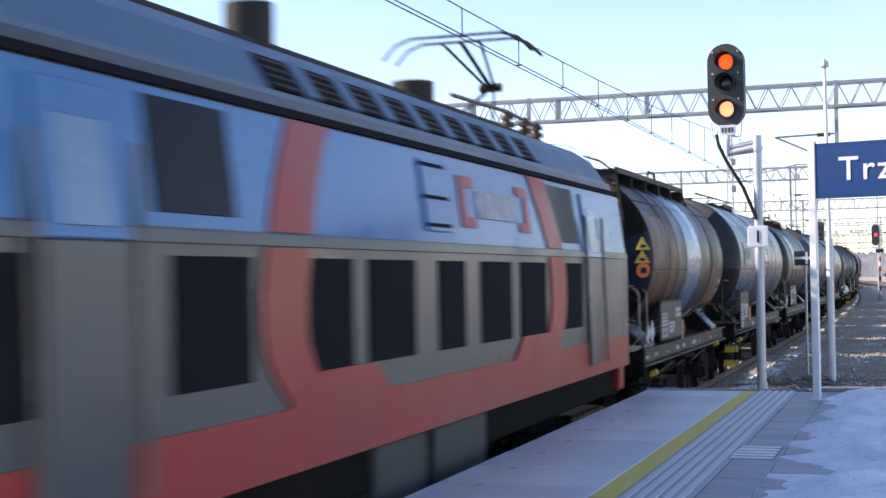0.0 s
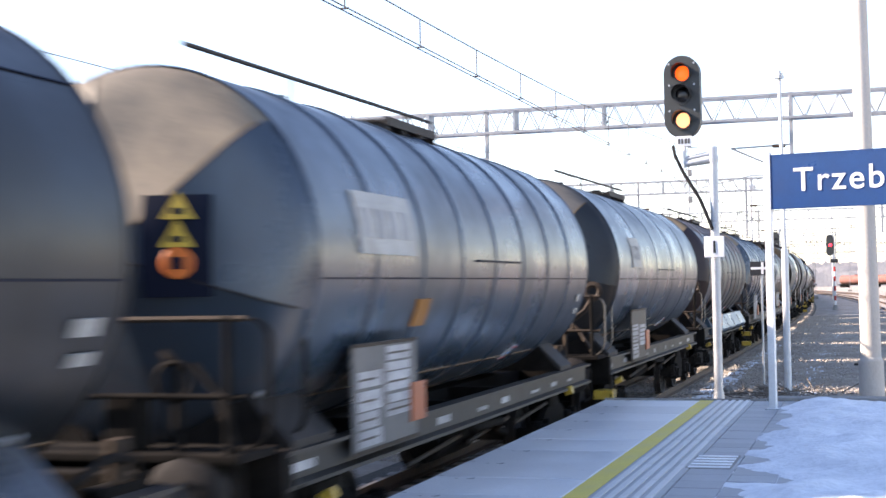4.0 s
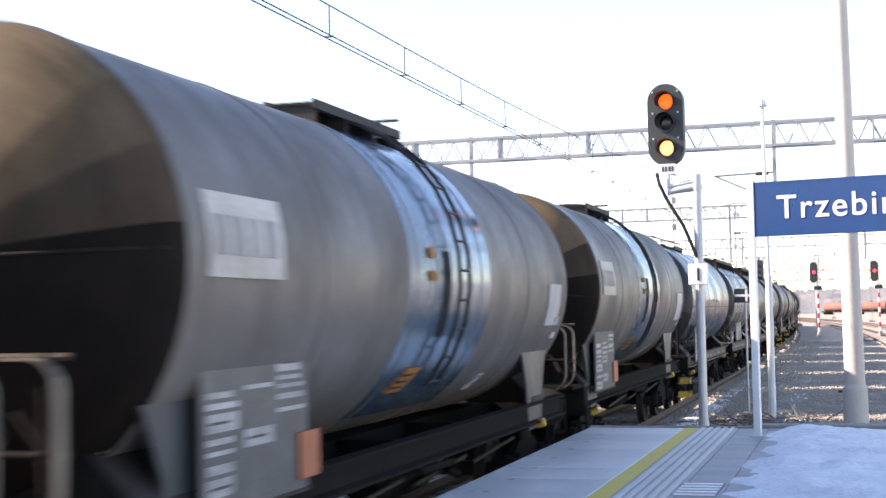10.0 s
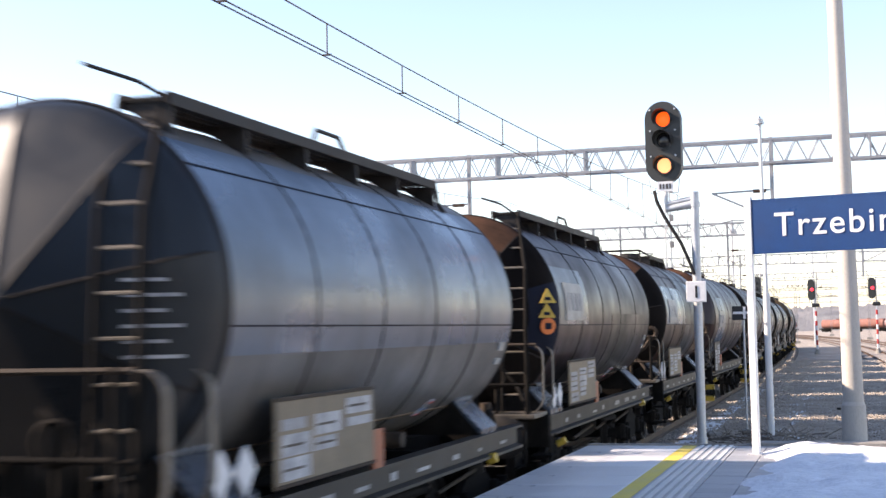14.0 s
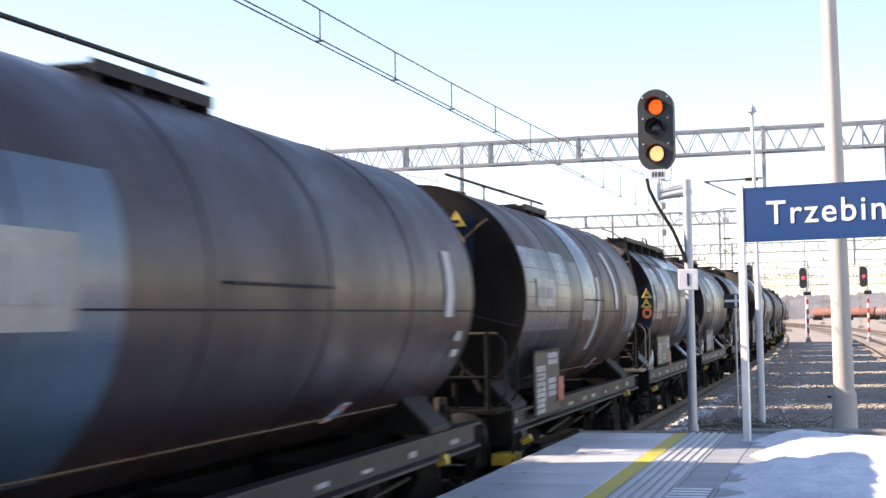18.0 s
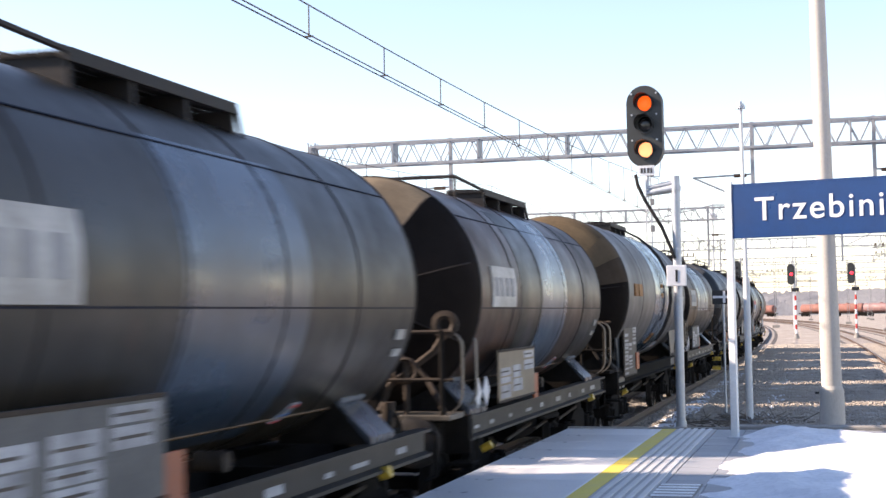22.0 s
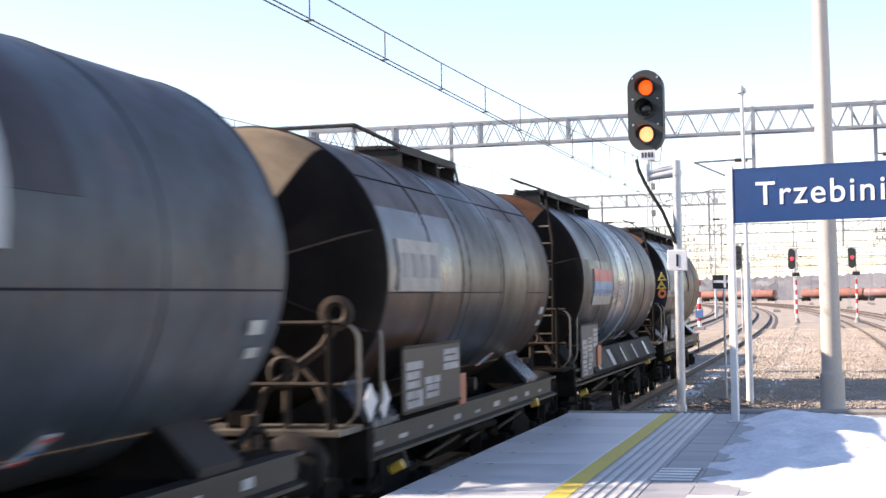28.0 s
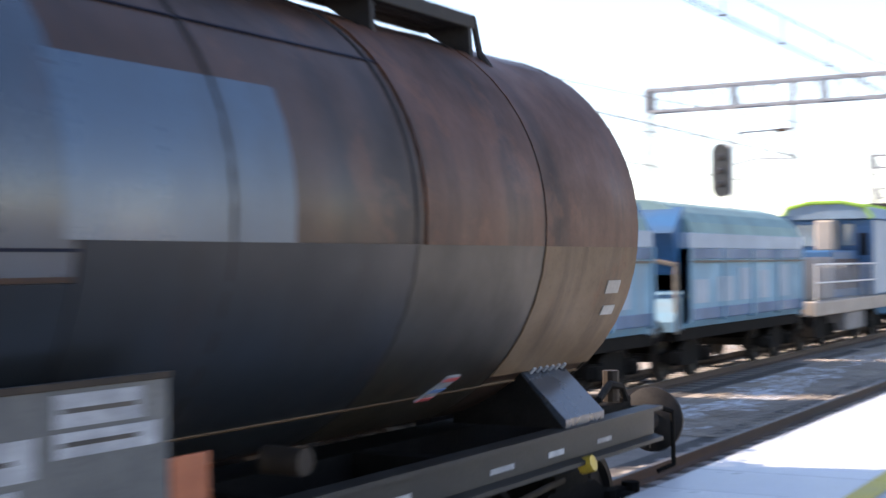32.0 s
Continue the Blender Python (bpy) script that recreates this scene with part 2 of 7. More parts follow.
def lathe_y(bm, profile, n=40, zc=0.0):
    """Turn a profile of (y, r) round the Y axis at the height zc."""
    rings = []
    for y, r in profile:
        if r < 1e-4:
            rings.append([bm.verts.new((0, y, zc))])
        else:
            rings.append([bm.verts.new((r * math.cos(2 * math.pi * i / n), y, zc + r * math.sin(2 * math.pi * i / n))) for i in range(n)])
    for a, b in zip(rings, rings[1:]):
        for i in range(n):
            j = (i + 1) % n
            if len(a) == 1 and len(b) > 1:
                bm.faces.new((a[0], b[i], b[j]))
            elif len(b) == 1 and len(a) > 1:
                bm.faces.new((a[i], b[0], a[j]))
            elif len(a) > 1:
                bm.faces.new((a[i], b[i], b[j], a[j]))
    bmesh.ops.recalc_face_normals(bm, faces=bm.faces)
    return bm


def curved(bm, r, zc, y0, y1, f0, f1, thick=0.02, slope=0.0):
    """A bent plate on a barrel round Y: from angle f0 to f1 (degrees above the level), standing out to radius r."""
    n = max(2, int(abs(f1 - f0) / 7))
    rows = []
    for rr in (r, r - thick):
        for i in range(n + 1):
            f = radians(f0 + (f1 - f0) * i / n)
            k = slope * i / n
            rows.append([bm.verts.new((rr * math.cos(f), y + k, zc + rr * math.sin(f))) for y in (y0, y1)])
    m = n + 1
    for i in range(n):
        bm.faces.new((rows[i][0], rows[i][1], rows[i + 1][1], rows[i + 1][0]))
        for s in (0, 1):
            bm.faces.new((rows[i][s], rows[i + 1][s], rows[m + i + 1][s], rows[m + i][s]))
    for i in (0, n):
        bm.faces.new((rows[i][0], rows[i][1], rows[m + i][1], rows[m + i][0]))
    bmesh.ops.recalc_face_normals(bm, faces=bm.faces)
    return bm


def smooth_mesh(me, angle=0.6):
    me.shade_smooth()
    me.set_sharp_from_angle(angle=angle)
    return me


def part(name, bm, material, parent=None, label="", smooth=False):
    me = bpy.data.meshes.new(name)
    bm.to_mesh(me)
    bm.free()
    me.materials.append(material)
    if smooth:
        smooth_mesh(me)
    ob = new(name, me)
    ob.parent = parent
    if label:
        ob["label"] = label
    return ob


def shared(name, me, parent, loc=(0, 0, 0), rz=0.0, label=""):
    ob = new(name, me)
    ob.parent = parent
    ob.location, ob.rotation_euler = loc, (0, 0, rz)
    if label:
        ob["label"] = label
    return ob


def thing(name, label, category, m=None, group=""):
    ob = tagged(new(name), label, category, group)
    ob.empty_display_size = 0.3
    if m is not None:
        ob.matrix_world = m
    return ob


def structure(name, bm, material, label="", smooth=False):
    return tagged(part(name, bm, material, None, label, smooth), kind="structure")


B = bmesh.new

# ---- the plan: rail top is z = 0, the near track runs along +Y and bends left far away ----
TRACK_X, BEND_AT, BEND = -5.38, 54.5, 0.000432
GROUND_Z, PLATFORM_Z, PLATFORM_END = -0.17, 0.81, 19.55


def on_track(s, x0=TRACK_X, bend_at=BEND_AT, k=BEND):
    """Place and heading (left positive) on a track at the way s; s is y before the bend."""
    if s <= bend_at:
        return x0, s, 0.0
    u = s - bend_at
    return x0 - (1 - math.cos(k * u)) / k, bend_at + math.sin(k * u) / k, k * u


def ribbon(bm, line, offsets, s0, s1, step):
    """Sweep a cross-section of (offset, z) along a track."""
    rows, s = [], s0
    while True:
        x, y, h = line(s)
        rows.append([bm.verts.new((x + o * math.cos(h), y + o * math.sin(h), z)) for o, z in offsets])
        if s >= s1:
            break
        s = min(s + step, s1)
    n = len(offsets)
    for a, b in zip(rows, rows[1:]):
        for i in range(n):
            j = (i + 1) % n
            bm.faces.new((a[i], a[j], b[j], b[i]))
    for r in (rows[0], rows[-1]):
        bm.faces.new(r)
    bmesh.ops.recalc_face_normals(bm, faces=bm.faces)
    return bm


# ground: one sheet to the horizon, a little uneven
def build_ground():
    bm = B()
    xs = [-2500, -400, -120, -60, -30] + [-20 + i * 1.0 for i in range(41)] + [30, 60, 120, 400, 2500]
    ys = [-600, -100, -30] + [-10 + i * 1.2 for i in range(80)] + [100, 120, 150, 200, 300, 500, 900, 3000]
    grid = [[bm.verts.new((x, y, GROUND_Z - 0.03 + (0.035 * noise.noise((x * 0.35, y * 0.35, 0)) if abs(x) < 25 and -10 < y < 95 else 0))) for x in xs] for y in ys]
    for a, b in zip(grid, grid[1:]):
        for i in range(len(xs) - 1):
            bm.faces.new((a[i], a[i + 1], b[i + 1], b[i]))
    return structure("ground", bm, M["ballast"], "gravel yard ground between the railway tracks", smooth=True)


build_ground()


# tracks: two rails with polished heads on concrete sleepers
RAIL = [(-0.07, -0.172), (-0.07, -0.155), (-0.012, -0.13), (-0.012, -0.045), (-0.036, -0.032), (-0.036, -0.004), (0.036, -0.004), (0.036, -0.032), (0.012, -0.045), (0.012, -0.13), (0.07, -0.155), (0.07, -0.172)]
HEAD = [(-0.03, -0.006), (-0.03, 0.0), (0.03, 0.0), (0.03, -0.006)]


def sleeper_mesh():
    bm = prism(B(), [(-0.13, -0.22), (-0.13, -0.19), (-0.1, -0.172), (0.1, -0.172), (0.13, -0.19), (0.13, -0.22)], -1.3, 1.3, "x")
    me = bpy.data.meshes.new("sleeper")
    bm.to_mesh(me)
    bm.free()
    me.materials.append(M["sleeper"])
    return me


SLEEPER = sleeper_mesh()


def railway(name, line, s0, s1, near=(0, 0), label="", step=4.0):
    holder = tagged(new(name), label, "track", kind="structure")
    for o in (-0.7525, 0.7525):
        r = part("rail", ribbon(B(), line, [(o + a, z) for a, z in RAIL], s0, s1, step), M["rail"], holder)
        part("rail_head", ribbon(B(), line, [(o + a, z) for a, z in HEAD], s0, s1, step), M["rail_top"], r, "polished running surface")
    part("track_bed", ribbon(B(), line, [(-1.75, GROUND_Z - 0.12), (-1.6, -0.19), (1.6, -0.19), (1.75, GROUND_Z - 0.12)], s0, s1, step), M["bed"], holder, "dark oily ballast between the rails")
    rest, s = B(), s0
    while s < min(s1, 260):
        x, y, h = line(s)
        if near[0] <= s <= near[1]:
            shared("sleeper", SLEEPER, holder, (x, y, 0), h)
        elif s > -6:
            rest.from_mesh(SLEEPER)
            bmesh.ops.transform(rest, verts=rest.verts[-len(SLEEPER.vertices):], matrix=pose(x, y, 0, 0, 0, math.degrees(h)))
        s += 0.6
    part("sleepers", rest, M["sleeper"], holder)["kind"] = "stuff"
    return holder


railway("track_1", on_track, -60, 560, (19, 95), "rusty rails on concrete sleepers in gravel ballast")
railway("track_2", lambda s: on_track(s, -11.0, 54, 0.00044), -60, 420, (24, 84), "rusty rails beside the parked blue train")
railway("track_3", lambda s: on_track(s, -15.8, 54, 0.00044), -40, 380, (60, 61), "rusty rails of a yard track")
railway("track_4", lambda s: on_track(s, 3.1, 45, 0.00045), 26, 420, (60, 110), "rusty rails beyond the platform end")
railway("track_5", lambda s: on_track(s, 7.7, 45, 0.00045), 26, 420, (60, 61), "rusty rails of a far yard track")


# ---- platform ----
PX0 = TRACK_X + 1.658            # platform edge
YEL, TAC, PAV = TRACK_X + 3.02, TRACK_X + 3.215, TRACK_X + 3.773


def build_platform():
    top = PLATFORM_Z
    base = B()
    box(base, PX0 + 0.12, 6.0, -14, PLATFORM_END - 0.02, GROUND_Z - 0.1, top - 0.075)
    holder = structure("platform", base, M["concrete"], "concrete station platform with a yellow safety line")
    rng = random.Random(3)
    # edge slabs, one metre long, with an overhanging nose
    slab = B()
    box(slab, PX0, YEL - 0.004, 0.004, 0.996, top - 0.12, top, 0.012)
    slab_me = bpy.data.meshes.new("edge_slab")
    slab.to_mesh(slab_me)
    slab.free()
    slab_me.materials.append(M["slab"])
    y = PLATFORM_END - 1.0
    while y > -8:
        shared("edge_slab", slab_me, holder, (0, y, rng.uniform(-0.002, 0.002)))
        y -= 1.0
    # yellow line, laid in strips
    y = PLATFORM_END - 1.0
    while y > -8:
        shared("yellow_strip", YELLOW, holder, (0, y, 0))
        y -= 1.0
    y = PLATFORM_END - 0.5
    while y > -8:
        shared("tactile_tile", TACTILE, holder, (0, y, rng.uniform(-0.0015, 0.0015)))
        y -= 0.5
    y = PLATFORM_END - 0.3
    row = 0
    while y > 2.5:
        for i in range(8):
            shared("paver", PAVER, holder, (PAV + 0.004 + i * 0.4, y, rng.uniform(-0.002, 0.002)))
        y -= 0.4
        row += 1
    # drain cover: pale bars over a dark slot
    cover = part("drain_slot", box(B(), -1.65, -1.24, 12.42, 13.4, top - 0.03, top), M["concrete"], holder, "grey slot under pale bars")
    for i in range(5):
        y = 12.46 + i * 0.195
        part("drain_bar", box(B(), -1.63, -1.26, y, y + 0.1, top - 0.02, top + 0.0045), M["sign_white"], cover)
    # plain slabs on the rest of the platform, unseen and dark beyond x = 1
    y = 2.0
    while y > -13:
        for x in (PAV + 0.004, 1.5, 3.8):
            w_x = (2.29 if x < 2 else 2.18) if x > 0 else 1.494 - x
            part("large_slab", box(B(), x, x + w_x, y - 1.494, y + (0.5 if y < 1.9 else (0.84 if x < 1.4 else 0.5)), top - 0.06, top - 0.004, 0.006), M["unseen_slab" if x > 1 else "paver"], holder)
        y -= 2.0
    y = 17.0
    while y > 2.0:
        for x in (1.64, 3.82):
            part("large_slab", box(B(), x, x + 2.14, y - 0.49 if y < 4 else y - 1.49, y + 0.5 if y < 17 else y + 2.2, top - 0.06, top - 0.004, 0.006), M["unseen_slab"], holder)
        y -= 2.0
    # kerb and end wall
    kerb = box(B(), PX0, -1.45, PLATFORM_END, PLATFORM_END + 0.08, top - 0.14, top + 0.022, 0.01)
    part("end_kerb", kerb, M["concrete"], holder, "low concrete kerb closing the platform end")
    wall = box(B(), PX0 + 0.1, 6.0, PLATFORM_END + 0.082, PLATFORM_END + 0.3, GROUND_Z - 0.2, top - 0.1, 0.015)
    part("end_wall", wall, M["concrete"], holder, "weathered concrete retaining wall")
    wall = box(B(), -1.44, 6.0, PLATFORM_END, PLATFORM_END + 0.35, top - 0.26, top + 0.045, 0.015)
    part("end_coping", wall, M["concrete"], holder)
    return holder


def tile_meshes():
    top = PLATFORM_Z
    y = box(B(), YEL, TAC - 0.004, 0.002, 0.998, top - 0.06, top + 0.001, 0.004)
    t = box(B(), TAC, PAV - 0.004, 0.002, 0.498, top - 0.06, top, 0.004)
    ribs_from = len(t.faces)
    for i in range(5):
        x = TAC + 0.045 + i * 0.1
        box(t, x, x + 0.055, 0.004, 0.494, top - 0.003, top + 0.012, 0.004)
    t.faces.ensure_lookup_table()
    for f in t.faces[ribs_from:]:
        f.material_index = 1
    p = box(B(), 0, 0.394, 0, 0.394, top - 0.06, top - 0.004, 0.006)
    out = []
    for name, bm, mat in (("yellow_strip", y, M["yellow"]), ("tactile_tile", t, M["tactile"]), ("paver", p, M["paver"])):
        me = bpy.data.meshes.new(name)
        bm.to_mesh(me)
        bm.free()
        me.materials.append(M["groove"] if name == "tactile_tile" else mat)
        me.materials.append(mat)
        out.append(me)
    return out


YELLOW, TACTILE, PAVER = tile_meshes()
PLATFORM = build_platform()


def snow_bank(name, x0, x1, y0, y1, z, height, seed, label, step=0.1, edge=0.5, frequency=0.9):
    """A sheet of old snow whose height sinks to nothing along an uneven border."""
    bm = B()
    nx, ny = int((x1 - x0) / step), int((y1 - y0) / step)
    grid = []
    for j in range(ny + 1):
        row = []
        for i in range(nx + 1):
            x, y = x0 + i * step, y0 + j * step
            d = min(x - x0, x1 - x, y - y0, y1 - y) / edge
            w = d + 0.9 * noise.fractal((x * frequency, y * frequency, seed), 1.0, 2.0, 3) - 0.35
            w = max(-0.3, min(1.0, w))
            h = height * w * (0.75 + 0.35 * noise.noise((x * 1.7, y * 1.7, seed + 4))) + 0.2 * height * w * noise.noise((x * 3.6, y * 3.6, seed + 7)) + 0.012 * noise.noise((x * 9, y * 9, seed))
            row.append(bm.verts.new((x, y, z + h)))
        grid.append(row)
    for a, b in zip(grid, grid[1:]):
        for i in range(nx):
            bm.faces.new((a[i], a[i + 1], b[i + 1], b[i]))
    ob = part(name, bm, M["snow"], None, smooth=True)
    return tagged(ob, label, "snow", kind="stuff")


snow_bank("snow_bank", -1.35, 2.3, 3.0, 19.4, PLATFORM_Z, 0.15, 2.0, "white heap of old snow on the platform paving", edge=0.9, step=0.07)


# ---- the passing freight train ----
SPEED_AT = (0, 3, 6, 9, 12, 15, 18, 21, 24, 27, 30, 32)
SPEED = (12.16, 11.47, 10.8, 10.2, 9.78, 9.43, 9.15, 8.9, 8.57, 8.3, 8.14, 8.1)
WHEEL_R = 0.46
TRAIN, WHEEL_COPIES = [], []


def way(t):
    """Metres gone by the train since the start."""
    s = 0.0
    for (a, va), (b, vb) in zip(zip(SPEED_AT, SPEED), zip(SPEED_AT[1:], SPEED[1:])):
        if t <= a:
            break
        u = min(t, b)
        vu = va + (vb - va) * (u - a) / (b - a)
        s += (va + vu) / 2 * (u - a)
    return s


def data(name, bm, mat, smooth=False):
    me = bpy.data.meshes.new(name)
    bm.to_mesh(me)
    bm.free()
    me.materials.append(mat)
    return smooth_mesh(me) if smooth else me


def wheelset_mesh():
    bm = B()
    for sx in (-1, 1):
        prof = [(sx * 0.68, 0.0), (sx * 0.68, 0.14), (sx * 0.7, 0.17), (sx * 0.71, 0.38), (sx * 0.685, 0.41), (sx * 0.685, 0.49), (sx * 0.715, 0.49), (sx * 0.72, 0.462), (sx * 0.82, 0.455), (sx * 0.82, 0.4), (sx * 0.77, 0.37), (sx * 0.765, 0.17), (sx * 0.8, 0.13), (sx * 0.8, 0.0)]
        lathe_y(bm, prof, 24)
    rod(bm, (0, -1.0, 0), (0, 1.0, 0), 0.08, n=10)
    for a in range(0, 360, 60):
        for sx in (-1, 1):
            c, s = math.cos(radians(a)) * 0.27, math.sin(radians(a)) * 0.27
            rod(bm, (c, sx * 0.75, s), (c, sx * 0.79, s), 0.035, n=6)
    bmesh.ops.rotate(bm, verts=bm.verts, matrix=Matrix.Rotation(radians(90), 3, "Z"))
    return data("wheelset", bm, M["wheel"], True)


def bogie_mesh():
    bm = B()
    for sx in (-1, 1):
        prism(bm, [(-1.25, 0.38), (-1.25, 0.62), (-0.7, 0.64), (-0.4, 0.78), (0.4, 0.78), (0.7, 0.64), (1.25, 0.62), (1.25, 0.38), (0.62, 0.4), (0.42, 0.3), (-0.42, 0.3), (-0.62, 0.4)], sx * 0.96, sx * 1.06, "x")
        for y in (-0.9, 0.9):
            box(bm, min(sx * 1.0, sx * 1.16), max(sx * 1.0, sx * 1.16), y - 0.15, y + 0.15, 0.33, 0.6, 0.03)
            for k in (-0.24, 0.24):
                rod(bm, (sx * 1.06, y + k, 0.4), (sx * 1.06, y + k, 0.66), 0.075, n=10)
            rod(bm, (sx * 1.14, y, 0.46), (sx * 1.2, y, 0.46), 0.11, n=12)
        box(bm, sx * 1.0 - 0.06, sx * 1.0 + 0.06, -0.3, 0.3, 0.76, 0.9, 0.02)
    box(bm, -1.0, 1.0, -0.25, 0.25, 0.5, 0.86, 0.03)
    for y in (-1.2, 1.2):
        box(bm, -0.98, 0.98, y - 0.06, y + 0.06, 0.42, 0.58, 0.01)
    return data("bogie", bm, M["chassis"], True)


def buffer_mesh():
    bm = lathe_y(B(), [(0, 0), (0, 0.13), (0.28, 0.12), (0.28, 0.09), (0.5, 0.085), (0.52, 0.22), (0.545, 0.29), (0.575, 0.29), (0.6, 0.22), (0.61, 0.0)], 28)
    box(bm, -0.2, 0.2, -0.03, 0.0, -0.18, 0.18, 0.01)
    return data("buffer", bm, M["steel"], True)


def coupling_mesh():
    bm = box(B(), -0.05, 0.05, 0.0, 0.25, -0.08, 0.08, 0.02)
    pipe(bm, [(0.0, 0.22, 0.1), (0, 0.36, 0.08), (0, 0.36, -0.06), (0, 0.26, -0.06)], 0.03)
    pipe(bm, [(0.0, 0.2, 0), (0.05, 0.38, -0.12), (0.04, 0.34, -0.35)], 0.022)
    pipe(bm, [(0.0, 0.2, 0), (-0.05, 0.38, -0.12), (-0.04, 0.34, -0.35)], 0.022)
    return data("coupling", bm, M["chassis"], True)


def hose_mesh():
    return data("brake_hose", pipe(B(), [(0, 0.0, -0.05), (0, 0.15, -0.08), (0.03, 0.3, -0.3), (0.06, 0.34, -0.5)], 0.025), M["chassis"], True)


WHEELSET_ME, BOGIE_ME, BUFFER_ME, COUPLING_ME, HOSE_ME = wheelset_mesh(), bogie_mesh(), buffer_mesh(), coupling_mesh(), hose_mesh()
WHEELSET = None


def add_bogie(wagon, y, base=0.9):
    global WHEELSET
    bogie = shared("bogie", BOGIE_ME, wagon, (0, y, 0))
    for dy in (-base, base):
        w = new("wheelset", WHEELSET_ME)
        w.parent = bogie
        w.matrix_parent_inverse = Matrix.Translation((0, dy, WHEEL_R))
        if WHEELSET is None:
            WHEELSET = w
        else:
            WHEEL_COPIES.append(w)


# the domed tank head as (depth, radius) from the middle outwards
DOME = [(0.0, 0.0), (0.04, 0.25), (0.165, 0.5), (0.35, 0.72), (0.5, 0.85), (0.62, 0.93), (0.78, 0.98), (1.0, 1.0)]


def tank_profile(y0, y1, r, dish, cap=DOME):
    """A barrel with shaped ends."""
    a = [(y0 + dish * u, r * v) for u, v in cap]
    return a + [(y1 - dish * u, r * v) for u, v in reversed(cap)]


# ends clad with flat gore sheets: nearly a cone, turned over at the rim
CONE = [(0.0, 0.0), (0.2, 0.3), (0.42, 0.6), (0.58, 0.8), (0.69, 0.9), (0.83, 0.97), (1.0, 1.0)]


def gore_depth(q, off, half, cap):
    """Depth of a gore sheet at the radius q (1 at the rim), off radians from the sheet's middle."""
    w = min(1.0, max(0.0, (q - 0.8) / 0.2))
    flat = q * math.cos(off) * 2 / (1 + math.cos(half))
    q = flat + (q - flat) * w * w * (3 - 2 * w)
    return float(np.interp(q, [v for _, v in cap], [u for u, _ in cap]))


def gore_sheet(r, zc, y0, dish, mid, half, cap, lift=0.0, inner=0.0):
    """One sheet of a clad tank end, its middle at the angle mid."""
    bm, n = B(), 6
    qs = [q for q in (0.0, 0.15, 0.3, 0.45, 0.6, 0.72, 0.82, 0.88, 0.93, 0.965, 0.985, 1.0) if q >= inner]
    rows = []
    for q in qs:
        row = []
        for i in range(n + 1):
            off = half * (2 * i / n - 1)
            f = radians(mid) + off
            row.append(bm.verts.new((q * r * math.cos(f), y0 + dish * gore_depth(q, off, half, cap) - lift, zc + q * r * math.sin(f))))
        rows.append(row)
    for a, b in zip(rows, rows[1:]):
        for i in range(n):
            bm.faces.new((a[i], a[i + 1], b[i + 1], b[i]))
    bmesh.ops.remove_doubles(bm, verts=bm.verts[:], dist=0.0005)
    bmesh.ops.recalc_face_normals(bm, faces=bm.faces)
    return bm


def gore_seam(r, zc, y0, dish, edge, half, cap):
    f = radians(edge)
    pts = [(q * r * math.cos(f), y0 + dish * gore_depth(q, half, half, cap) - 0.006, zc + q * r * math.sin(f)) for q in (0.06, 0.3, 0.6, 0.8, 0.9, 0.96)]
    return pipe(B(), pts, 0.009, 5)


def flat_bar(bm, pts, y0, y1, thick=0.014):
    """A flat bar, y0 to y1 wide, bent along the points (x, z)."""
    v = [Vector((x, 0, z)) for x, z in pts]
    rows = []
    for i, p in enumerate(v):
        t = (v[min(i + 1, len(v) - 1)] - v[max(i - 1, 0)]).normalized()
        nrm = Vector((t.z, 0, -t.x)) * (thick / 2)
        rows.append([bm.verts.new((c.x, y, c.z)) for c, y in ((p + nrm, y0), (p + nrm, y1), (p - nrm, y1), (p - nrm, y0))])
    for a, b in zip(rows, rows[1:]):
        for i in range(4):
            bm.faces.new((a[i], a[(i + 1) % 4], b[(i + 1) % 4], b[i]))
    bm.faces.new(rows[0])
    bm.faces.new(rows[-1])
    bmesh.ops.recalc_face_normals(bm, faces=bm.faces)
    return bm


